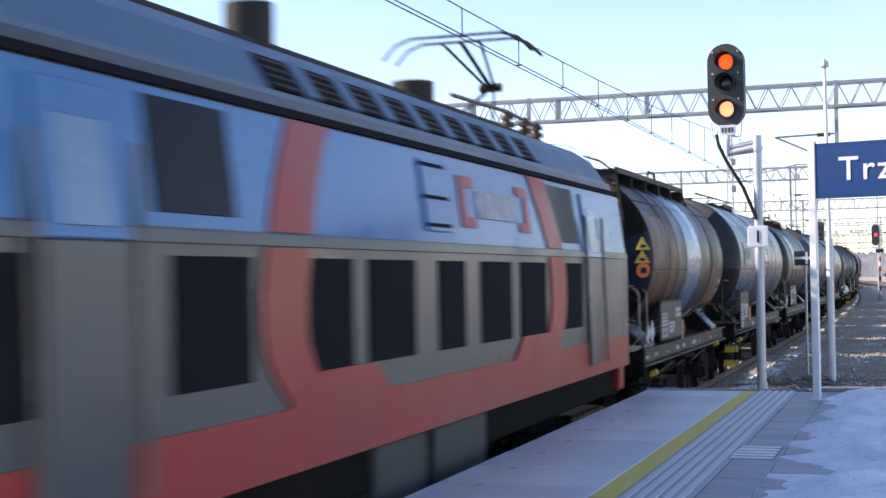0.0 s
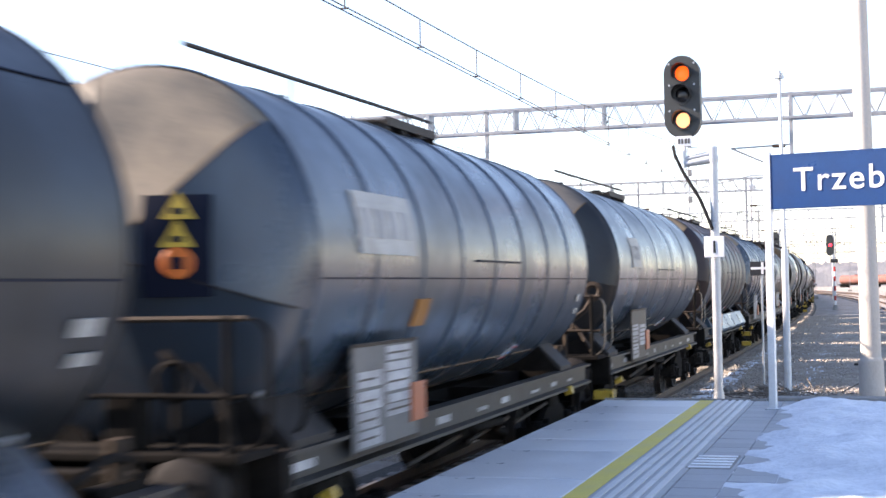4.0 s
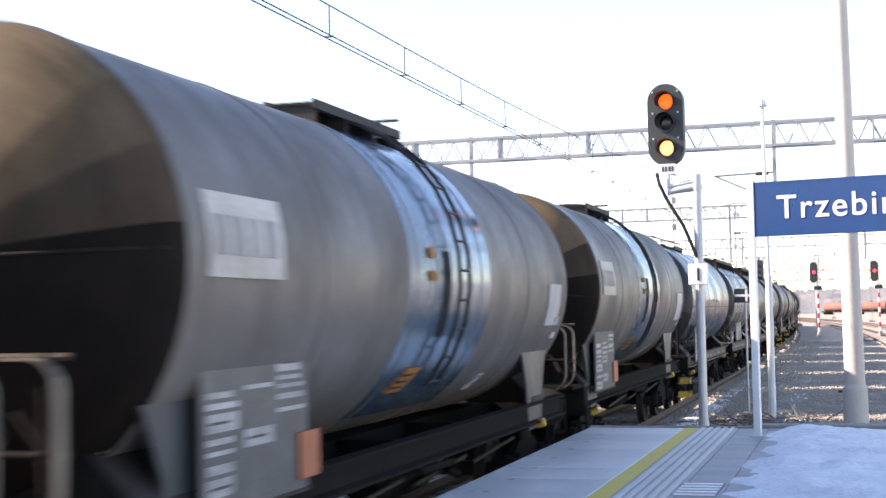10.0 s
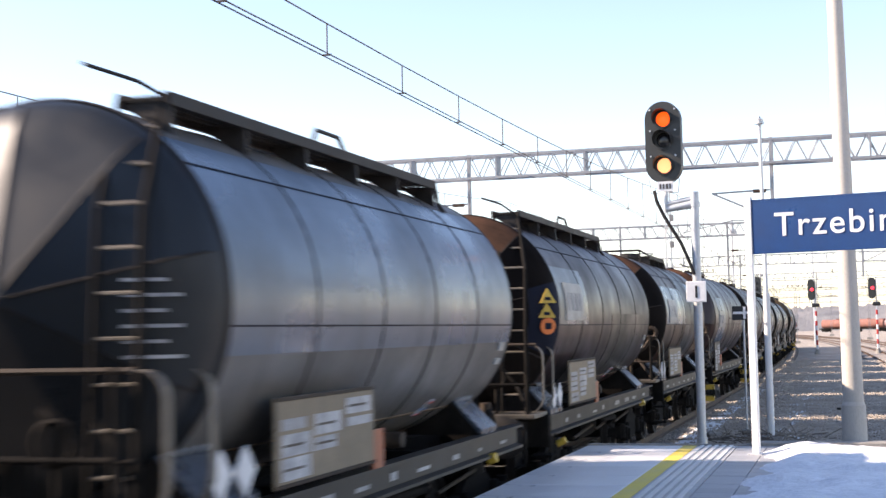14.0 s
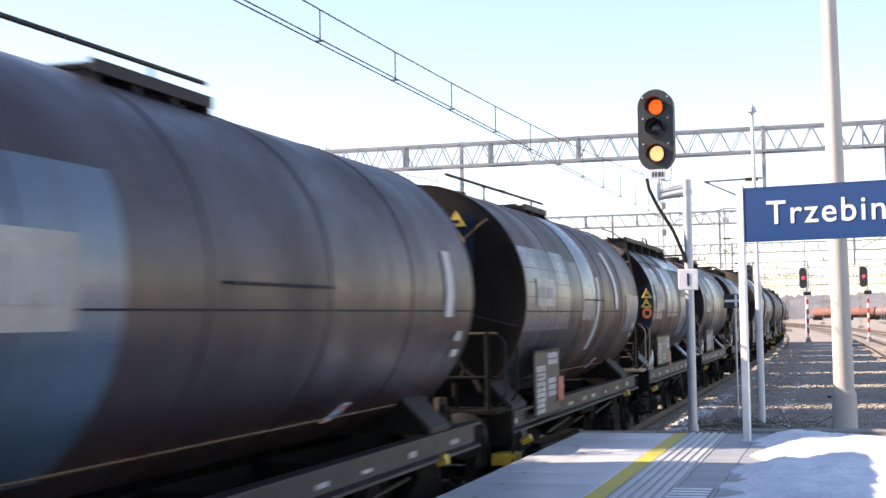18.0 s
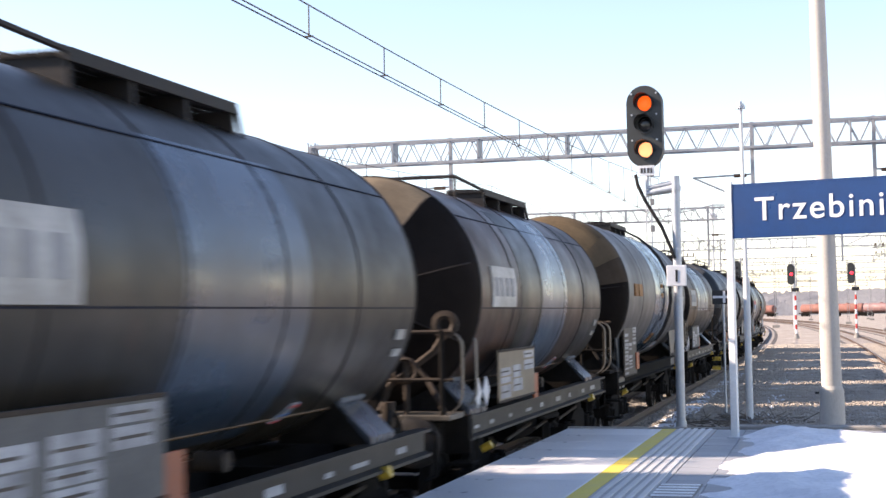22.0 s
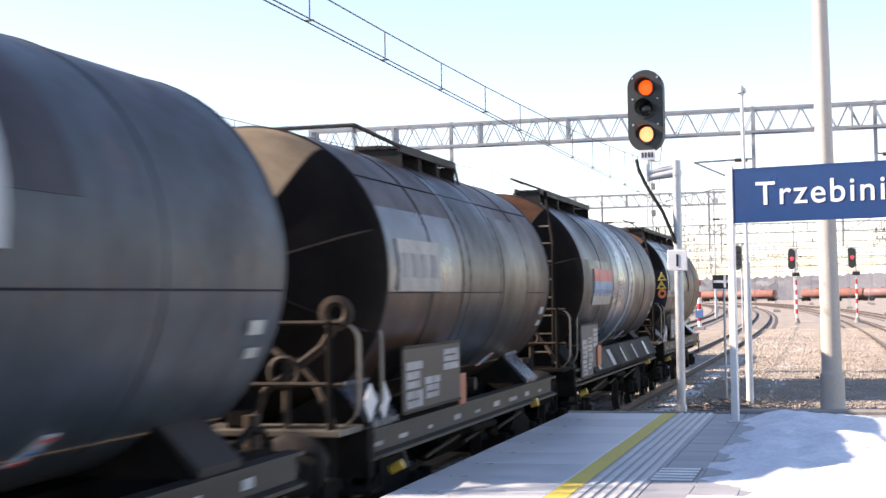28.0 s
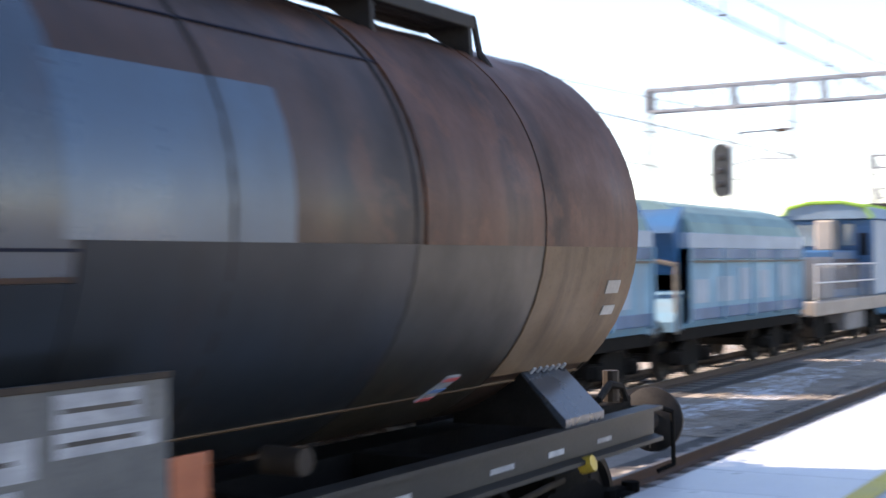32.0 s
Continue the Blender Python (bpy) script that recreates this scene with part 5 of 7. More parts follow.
# the upper side is grey too; the sky's blue reflection is painted on
M["loco_upper"] = surface("sky_reflection_blue", (0.03, 0.13, 0.29), (0.042, 0.17, 0.35), 1.0, 0.2, grain=30, relief=0.0, shine=0.5)
M["loco_roof"] = surface("dull_blue_roof_paint", (0.07, 0.12, 0.18), (0.1, 0.16, 0.22), 1.0, 0.45, grain=30, relief=0.0, shine=0.3)
M["loco_red"] = surface("glossy_red_loco_paint", (0.3, 0.026, 0.021), (0.37, 0.038, 0.03), 1.2, 0.4, grain=30, relief=0.0, shine=0.3)
M["loco_dark"] = surface("dark_grille", (0.009, 0.009, 0.011), (0.017, 0.017, 0.02), 3.0, 0.8, grain=40, relief=0.05, shine=0.05)
M["dark_glass"] = surface("dark_window_glass", (0.006, 0.008, 0.012), (0.01, 0.013, 0.02), 1.0, 0.4, grain=20, relief=0.0, shine=0.08)
M["sky_glass"] = surface("sky_lit_glass", (0.1, 0.17, 0.24), (0.13, 0.21, 0.29), 1.0, 0.08, grain=20, relief=0.0, shine=0.9)
M["loco_frame"] = surface("grey_box_paint", (0.05, 0.052, 0.052), (0.1, 0.1, 0.095), 2.0, 0.6, grain=30, relief=0.05, shine=0.2)


def locomotive():
    w = thing("electric_locomotive", "grey electric locomotive with red bands and a raised pantograph", "locomotive")
    h, X = 7.6, 1.49
    outline = [(X, 1.2), (X, 2.72), (X, 3.58), (X - 0.16, 3.72), (1.15, 4.0), (0.9, 4.16), (0.5, 4.26), (-0.5, 4.26), (-0.9, 4.16), (-1.15, 4.0), (-X + 0.16, 3.72), (-X, 3.58), (-X, 2.72), (-X, 1.2)]
    part("body", prism(B(), outline, -h + 0.9, h - 0.9, "y"), M["loco_grey"], w)
    for sy in (-1, 1):
        # raked cab end
        nose, rings = B(), []
        for y, cut in ((h - 0.9, 9.0), (h - 0.55, 4.05), (h - 0.3, 3.78), (h - 0.12, 3.4), (h + 0.1, 2.72), (h + 0.12, 2.6)):
            rings.append([nose.verts.new((x, sy * y, min(z, cut - 0.04 * abs(x)))) for x, z in outline])
        for a, b in zip(rings, rings[1:]):
            for i in range(len(outline)):
                j = (i + 1) % len(outline)
                nose.faces.new((a[i], a[j], b[j], b[i]))
        nose.faces.new(rings[-1])
        bmesh.ops.recalc_face_normals(nose, faces=nose.faces)
        part("cab_front", nose, M["loco_grey"], w)
        for x in (-0.66, 0.66):
            part("windscreen", prism(B(), [(sy * (h + 0.09), 2.82), (sy * (h - 0.1), 3.4), (sy * (h - 0.07), 3.41), (sy * (h + 0.115), 2.83)], x - 0.58, x + 0.58, "x"), M["dark_glass"], w)
        part("buffer_beam", box(B(), -1.4, 1.4, min(sy * (h - 0.1), sy * (h + 0.2)), max(sy * (h - 0.1), sy * (h + 0.2)), 0.85, 1.25, 0.03), M["loco_red"], w)
        for x in (-0.875, 0.875):
            shared("buffer", BUFFER_ME, w, (x, sy * (h + 0.15), 1.06), 0 if sy > 0 else math.pi)
        shared("coupling", COUPLING_ME, w, (0, sy * (h + 0.15), 1.05), 0 if sy > 0 else math.pi)
    for sx in (-1, 1):
        x0, x1 = sorted((sx * X, sx * (X + 0.012)))
        part("skirt_band", box(B(), x0, x1, -h, h, 1.2, 1.62), M["loco_red"], w, "red lower band along the side")
        part("cornice", box(B(), min(sx * (X - 0.02), sx * (X + 0.03)), max(sx * (X - 0.02), sx * (X + 0.03)), -h, h, 3.56, 3.62, 0.008), M["loco_dark"], w)
        part("waist_rail", box(B(), min(sx * X, sx * (X + 0.025)), max(sx * X, sx * (X + 0.025)), -h, h, 2.68, 2.76, 0.006), M["loco_grey"], w)
        part("upper_panel", box(B(), min(sx * X, sx * (X + 0.003)), max(sx * X, sx * (X + 0.003)), -h, h, 2.77, 3.55), M["loco_upper"], w, "grey upper side panel in the blue of reflected sky")
        # lower row of dark panels
        for a, b in ((-6.6, -5.9), (-4.8, -3.85), (-3.2, -2.25), (-1.95, -0.95), (-0.35, 0.35), (0.85, 1.85), (2.2, 3.2), (3.85, 4.9)):
            panel = part("grille_panel", box(B(), x0, sx * (X + 0.016) if sx > 0 else x1, a, b, 1.84, 2.61, 0.004) if sx > 0 else box(B(), -X - 0.016, -X, a, b, 1.84, 2.61, 0.004), M["loco_dark"], w, "dark recessed side grille")
        for a, b in ((-4.95, -4.0), (3.55, 4.8)):
            part("side_window", box(B(), min(sx * X, sx * (X + 0.015)), max(sx * X, sx * (X + 0.015)), a, b, 2.85, 3.5, 0.004), M["dark_glass"], w)
        for a in (-6.0, 5.2):
            door = part("cab_door", box(B(), min(sx * X, sx * (X + 0.03)), max(sx * X, sx * (X + 0.03)), a, a + 0.75, 1.35, 2.68, 0.01), M["loco_grey"], w)
            part("door_top", box(B(), min(sx * X, sx * (X + 0.03)), max(sx * X, sx * (X + 0.03)), a, a + 0.75, 2.685, 3.48, 0.01), M["loco_upper"], door, "upper door leaf in the blue of reflected sky")
            part("door_window", box(B(), min(sx * (X + 0.03), sx * (X + 0.036)), max(sx * (X + 0.03), sx * (X + 0.036)), a + 0.14, a + 0.6, 2.75, 3.3, 0.005), M["sky_glass"], door)
            for yy in (a - 0.1, a + 0.85):
                part("grab_rail", rod(B(), (sx * (X + 0.07), yy, 1.35), (sx * (X + 0.07), yy, 3.2), 0.02), M["pale_rail"], door)
        for a in (-0.6, ):
            part("air_intake", box(B(), min(sx * X, sx * (X + 0.03)), max(sx * X, sx * (X + 0.03)), a, a + 0.6, 2.86, 3.48, 0.01), M["loco_upper"], w, "louvred intake frame")
            for z in (2.9, 3.14, 3.42):
                part("louvre", box(B(), min(sx * (X + 0.03), sx * (X + 0.04)), max(sx * (X + 0.03), sx * (X + 0.04)), a, a + 0.6, z, z + 0.03), M["loco_dark"], w)
        # swept red bands, bowed like brackets round the machine room
        for a, way_in in ((-3.72, 1), (4.1, -1)):
            for z0, z1 in ((2.775, 3.55), (1.6, 2.67)):
                edge = []
                for i in range(9):
                    z = z0 + (z1 - z0) * i / 8
                    bow = 0.62 * max(0.0, (z - 2.3) / 1.25) ** 1.7 + 0.5 * max(0.0, (2.15 - z) / 0.55) ** 2
                    edge.append((a + way_in * bow, z))
                wide = 0.66
                band = prism(B(), edge + [(y + way_in * wide, z) for y, z in reversed(edge)], sx * (X + 0.004), sx * (X + 0.019), "x")
                part("red_band", band, M["loco_red"], w, "bowed red paint band")
            foot = [(a + way_in * 0.3, 1.61), (a + way_in * 2.2, 1.61), (a + way_in * 1.85, 1.84), (a + way_in * 0.9, 1.84)]
            part("red_band", prism(B(), foot, sx * (X + 0.006), sx * (X + 0.023), "x"), M["loco_red"], w, "bowed red paint band")
        part("name_plate", box(B(), min(sx * X, sx * (X + 0.02)), max(sx * X, sx * (X + 0.02)), 0.9, 2.2, 3.02, 3.28, 0.004), M["paper"], w, "white plate between red marks")
        for a, way_in in ((0.62, 1), (2.48, -1)):
            c = [(a - way_in * 0.22, 2.92), (a + way_in * 0.18, 2.92), (a + way_in * 0.18, 3.02), (a - way_in * 0.06, 3.02), (a - way_in * 0.06, 3.3), (a + way_in * 0.18, 3.3), (a + way_in * 0.18, 3.4), (a - way_in * 0.22, 3.4)]
            part("plate_bracket", prism(B(), c, sx * (X + 0.004), sx * (X + 0.018), "x"), M["loco_red"], w, "red bracket mark")
        slope = prism(B(), [(sx * (X - 0.03), 3.63), (sx * (X - 0.155), 3.735), (sx * 1.155, 4.01), (sx * 0.9, 4.17), (sx * 0.9, 4.14), (sx * 1.14, 3.98), (sx * (X - 0.17), 3.7), (sx * (X - 0.04), 3.61)], -h + 0.6, h - 0.6, "y")
        part("roof_slope", slope, M["loco_roof"], w, "dull blue sloping roof side")
        # roof louvres
        for i in range(9):
            y = -3.2 + i * 0.76
            vent = part("roof_vent", prism(B(), [(sx * 1.16, 3.985), (sx * 1.33, 3.74), (sx * 1.35, 3.755), (sx * 1.18, 4.0)], y, y + 0.5, "y"), M["loco_dark"], w, "black roof louvre")
            for j in range(4):
                u = 0.12 + j * 0.25
                xa, za = 1.175 + 0.17 * u, 3.995 - 0.245 * u
                part("slat", box(B(), sx * xa - 0.012, sx * xa + 0.012, y, y + 0.5, za - 0.008, za + 0.012), M["steel"], vent)
            part("vent_post", prism(B(), [(sx * 1.15, 4.0), (sx * 1.33, 3.735), (sx * 1.36, 3.76), (sx * 1.18, 4.025)], y + 0.52, y + 0.74, "y"), M["loco_roof"], vent, "dull blue post between louvres")
        # tanks and boxes under the floor
        for a, b in ((-1.5, -0.3), (-0.1, 1.4)):
            part("equipment_box", box(B(), min(sx * 0.8, sx * 1.35), max(sx * 0.8, sx * 1.35), a, b, 0.35, 1.15, 0.03), M["loco_frame"], w, "grey equipment box under the floor")
    part("underframe", box(B(), -1.3, 1.3, -h, h, 0.8, 1.2, 0.03), M["chassis"], w)
    add_bogie(w, -4.6, 1.35)
    add_bogie(w, 4.6, 1.35)
    # roof gear
    part("roof_cover", box(B(), -0.6, 0.6, -6.2, 4.6, 4.24, 4.34, 0.03), M["steel"], w)
    for y, r, t in ((-1.8, 0.2, 4.64), (1.9, 0.22, 4.5)):
        part("ventilator", rod(B(), (0.45, y, 4.15), (0.45, y, t), r, n=20), M["steel"], w, "dark round ventilator stack", smooth=True)
    for y in (5.2, 6.0, 6.6):
        part("insulator", lathe_z(0.5, y, 4.2, (0.05, 0.09, 0.05, 0.1, 0.05, 0.09, 0.05), 0.05), M["rail"], w)
    part("bus_bar", pipe(B(), [(0.5, 3.0, 4.5), (0.5, 5.2, 4.55), (0.5, 6.6, 4.5), (0.45, 7.0, 4.2)], 0.025), M["wire"], w)
    # raised pantograph
    p = part("pantograph", pipe(B(), [(-0.35, 5.0, 4.3), (0.0, 6.15, 5.0), (0.0, 4.9, 5.42)], 0.028), M["steel"], w, "raised single-arm pantograph")
    part("lower_arm", pipe(B(), [(0.35, 5.0, 4.3), (0.05, 6.15, 5.0), (0.25, 4.9, 5.42)], 0.02), M["steel"], p)
    part("upper_arm", pipe(B(), [(-0.05, 6.15, 5.0), (-0.25, 4.9, 5.42)], 0.02), M["steel"], p)
    part("knee", rod(B(), (-0.15, 6.15, 5.0), (0.15, 6.15, 5.0), 0.06), M["steel"], p)
    for y in (4.7, 5.15):
        part("contact_strip", pipe(B(), [(-0.98, y, 5.22), (-0.8, y, 5.4), (-0.6, y, 5.47), (0.6, y, 5.47), (0.8, y, 5.4), (0.98, y, 5.22)], 0.018), M["steel"], p)
    part("frame_base", box(B(), -0.6, 0.6, 4.4, 5.4, 4.24, 4.32, 0.01), M["steel"], w)
    # the upper sides lean inwards
    for ob in w.children_recursive:
        if ob.type == "MESH" and ob.data.users == 1:
            for v in ob.data.vertices:
                if abs(v.co.x) > 1.3 and 2.71 < v.co.z < 3.7:
                    v.co.x -= math.copysign(0.13 * (v.co.z - 2.71), v.co.x)
    TRAIN.append((w, 19.05 - h, 4.6))


def lathe_z(x, y, z, radii, step, n=12):
    """One stepped turned body standing on (x, y, z)."""
    bm = B()
    rings = []
    for i, r in enumerate(radii):
        for h in (i * step, (i + 1) * step):
            rings.append([bm.verts.new((x + r * math.cos(2 * math.pi * k / n), y + r * math.sin(2 * math.pi * k / n), z + h)) for k in range(n)])
    for a, b in zip(rings, rings[1:]):
        for k in range(n):
            bm.faces.new((a[k], a[(k + 1) % n], b[(k + 1) % n], b[k]))
    bm.faces.new(list(reversed(rings[0])))
    bm.faces.new(rings[-1])
    return bm


locomotive()


# ---- platform end: signal, station sign, posts ----
def words(text, size, extrude, m, mat, parent, name="lettering"):
    cu = bpy.data.curves.new(name, "FONT")
    cu.body, cu.size, cu.extrude, cu.offset, cu.space_character = text, size, extrude, 0.0025 * size / 0.4, 1.14
    tmp = new(name + "_curve", cu)
    bpy.context.view_layer.update()
    me = bpy.data.meshes.new_from_object(tmp.evaluated_get(bpy.context.evaluated_depsgraph_get()))
    bpy.data.objects.remove(tmp)
    me.materials.clear()
    me.materials.append(mat)
    ob = new(name, me)
    ob.parent = parent
    ob.matrix_local = m
    return ob


def capsule(bm, w, hgt, y0, y1, n=14):
    """An upright board with round ends."""
    r = w / 2
    pts = [(r * math.cos(math.pi * i / n), hgt / 2 - r + r * math.sin(math.pi * i / n)) for i in range(n + 1)]
    pts += [(-r * math.cos(math.pi * i / n), -hgt / 2 + r - r * math.sin(math.pi * i / n)) for i in range(n + 1)]
    return prism(bm, pts, y0, y1, "y")


def colour_light_signal():
    s = thing("railway_signal", "black three-lamp railway signal showing two orange lights", "signal", pose(-2.36, 22.0, GROUND_Z))
    z = -GROUND_Z
    part("post", rod(B(), (0, 0, -0.1), (0, 0, 4.62 + z), 0.07, n=20), M["galv"], s, smooth=True)
    part("base_collar", rod(B(), (0, 0, 0.6), (0, 0, 0.9), 0.085, n=20), M["galv"], s, smooth=True)
    part("foundation", box(B(), -0.3, 0.3, -0.3, 0.3, -0.2, 0.1, 0.03), M["concrete"], s)
    hx, hz = -0.465, 5.435 + z
    head = part("head", capsule(B(), 0.57, 1.32, -0.05, 0.14), M["signal_black"], s, "black backboard with rounded ends")
    head.location = (hx, 0, hz)
    head.rotation_euler = (0, 0, radians(-3))
    for dz, mat, tag in ((0.37, "orange_lamp", "lit orange lamp"), (0.03, "lens_dark", "unlit dark lamp"), (-0.38, "amber_lamp", "lit amber lamp")):
        hood = B()
        n = 16
        for i in range(n):
            a, b = radians(-20 + 220 * i / n), radians(-20 + 220 * (i + 1) / n)
            depth = lambda f: -0.06 - 0.24 * max(0.15, math.sin(f) * 0.5 + 0.5)
            v = [hood.verts.new(p) for p in ((0.16 * math.cos(a), -0.05, 0.16 * math.sin(a)), (0.16 * math.cos(b), -0.05, 0.16 * math.sin(b)), (0.15 * math.cos(b), depth(b), 0.15 * math.sin(b)), (0.15 * math.cos(a), depth(a), 0.15 * math.sin(a)))]
            hood.faces.new(v)
        bmesh.ops.remove_doubles(hood, verts=hood.verts[:], dist=0.0005)
        bmesh.ops.solidify(hood, geom=hood.faces[:], thickness=0.008)
        h = part("hood", hood, M["black"], head, "black lamp hood")
        h.location = (0, 0, dz)
        rim = part("lamp_rim", lathe_y(B(), [(-0.05, 0.13), (-0.075, 0.13), (-0.075, 0.155), (-0.05, 0.155)], 24), M["black"], head)
        rim.location = (0, 0, dz)
        lens = part("lens", lathe_y(B(), [(-0.09, 0.0), (-0.085, 0.06), (-0.07, 0.105), (-0.052, 0.12)], 24), M[mat], head, tag, smooth=True)
        lens.location = (0.02, 0, dz)
        for dx in (-0.2, 0.2):
            bolt = part("bolt", rod(B(), (dx, -0.065, dz + 0.16), (dx, -0.05, dz + 0.16), 0.016, n=8), M["galv"], head)
    plate = part("number_plate", box(B(), hx - 0.11, hx + 0.15, -0.08, -0.06, 4.64 + z, 4.8 + z, 0.004), M["sign_white"], s, "small white plate with marks")
    marks = B()
    for i, wdt in enumerate((0.035, 0.03, 0.04, 0.03)):
        box(marks, hx - 0.075 + i * 0.052, hx - 0.075 + i * 0.052 + wdt, -0.084, -0.079, 4.68 + z, 4.76 + z)
    part("plate_bars", marks, M["wire"], plate)
    for dx in (-0.24, 0.24):
        part("stay", pipe(B(), [(hx + dx, -0.02, 4.85 + z), (hx + dx * 0.9, -0.02, 4.62 + z), (hx + dx * 0.4, -0.02, 4.62 + z)], 0.008), M["galv"], s)
    for dz, r0, r1 in ((4.36, 0.05, 0.075), (4.44, 0.035, 0.055)):
        part("bracket_arm", rod(B(), (hx + 0.02, 0, dz + z), (0.0, 0, dz + 0.07 + z), r0, r1, n=12), M["galv"], s, "grey conical bracket arm", smooth=True)
    part("head_stem", rod(B(), (hx + 0.02, 0, 4.3 + z), (hx + 0.02, 0, 4.8 + z), 0.03, n=10), M["galv"], s)
    part("cable_hose", pipe(B(), [(hx - 0.16, -0.05, 4.66 + z), (hx - 0.13, -0.06, 4.5 + z), (hx - 0.02, -0.07, 4.25 + z), (-0.22, -0.08, 3.8 + z), (-0.1, -0.08, 3.5 + z), (-0.03, -0.06, 3.3 + z)], 0.028, 8), M["steel"], s, "dark cable hose", smooth=True)
    box_ob = part("square_plate", box(B(), -0.16, 0.15, -0.14, -0.1, 2.86 + z, 3.19 + z, 0.01), M["sign_white"], s, "white square plate with a black upright bar")
    part("plate_bar", box(B(), -0.02, 0.015, -0.148, -0.139, 2.93 + z, 3.12 + z), M["black"], box_ob)
    part("clamp", rod(B(), (0, 0, 3.0 + z), (0, 0, 3.06 + z), 0.085, n=16), M["galv"], s)
    part("clamp", rod(B(), (0, 0, 4.38 + z), (0, 0, 4.46 + z), 0.085, n=16), M["galv"], s)
    return s


colour_light_signal()


def station_sign():
    s = thing("station_sign", "blue station name sign with white letters on white posts", "sign", pose(-1.27, 18.3, PLATFORM_Z - 0.01, 0, 0, -11.5))
    z = -PLATFORM_Z
    for x in (0, 2.6):
        post = part("post", box(B(), x - 0.045, x + 0.045, -0.045, 0.045, 0.0, 4.16 + z, 0.008), M["white_post"], s)
        part("foot_plate", box(B(), x - 0.09, x + 0.09, -0.09, 0.09, 0.0, 0.02, 0.004), M["galv"], post)
    board = part("board", box(B(), 0.047, 2.553, -0.03, 0.03, 3.41 + z, 4.12 + z, 0.006), M["sign_blue"], s)
    words("Trzebinia", 0.43, 0.004, pose(0.34, -0.036, 3.635 + z, 90), M["sign_white"], board)
    for zz in (3.41, 4.1):
        part("board_edge", box(B(), 0.047, 2.553, -0.034, 0.034, zz + z, zz + 0.02 + z), M["sign_blue"], board)
    return s


station_sign()


def lamp_pole():
    s = thing("lamp_pole", "slim white pole with a small lamp on top", "pole", pose(-1.96, 33.3, GROUND_Z))
    part("shaft", rod(B(), (0, 0, 0), (0, 0, 3.4), 0.085, 0.08, 16), M["white_post"], s, smooth=True)
    part("upper_shaft", rod(B(), (0, 0, 3.4), (-0.03, 0, 7.42), 0.05, 0.04, 14), M["white_post"], s, smooth=True)
    part("lamp_cap", lathe_z(-0.03, 0, 7.38, (0.05, 0.11, 0.09, 0.04), 0.06), M["galv"], s)
    part("foundation", box(B(), -0.25, 0.25, -0.25, 0.25, -0.2, 0.04, 0.03), M["concrete"], s)


lamp_pole()


def cross_sign():
    s = thing("track_sign", "black track sign with a white cross on a thin post", "sign", pose(-2.64, 35.0, GROUND_Z))
    z = -GROUND_Z
    part("post", rod(B(), (0, 0, 0), (0, 0, 2.95 + z), 0.03, n=10), M["galv"], s)
    plate = part("plate", box(B(), -0.27, 0.17, -0.05, -0.03, 2.62 + z, 2.97 + z, 0.006), M["black"], s)
    part("cross_bar", box(B(), -0.25, 0.15, -0.057, -0.049, 2.77 + z, 2.83 + z), M["sign_white"], plate)
    part("cross_upright", box(B(), 0.0, 0.06, -0.06, -0.05, 2.65 + z, 2.95 + z), M["sign_white"], plate)
    part("foot", box(B(), -0.12, 0.12, -0.12, 0.12, -0.1, 0.08, 0.02), M["concrete"], s)


cross_sign()


def concrete_mast():
    s = thing("concrete_mast", "tall round concrete lighting mast standing in gravel", "mast", pose(-0.06, 25.0, GROUND_Z))
    z = -GROUND_Z
    part("shaft", rod(B(), (0, 0, 1.05 + z), (-0.12, 0, 16.0), 0.175, 0.09, 32), M["mast"], s, smooth=True)
    part("sleeve", rod(B(), (0, 0, -0.1), (0, 0, 1.06 + z), 0.225, 0.205, 32), M["mast"], s, "thicker weathered concrete foot", smooth=True)
    part("collar", rod(B(), (0, 0, 1.04 + z), (0, 0, 1.12 + z), 0.2, 0.178, 32), M["mast"], s, smooth=True)
    part("bolt", rod(B(), (-0.22, -0.08, 1.0 + z), (-0.28, -0.1, 1.0 + z), 0.02), M["steel"], s)


concrete_mast()


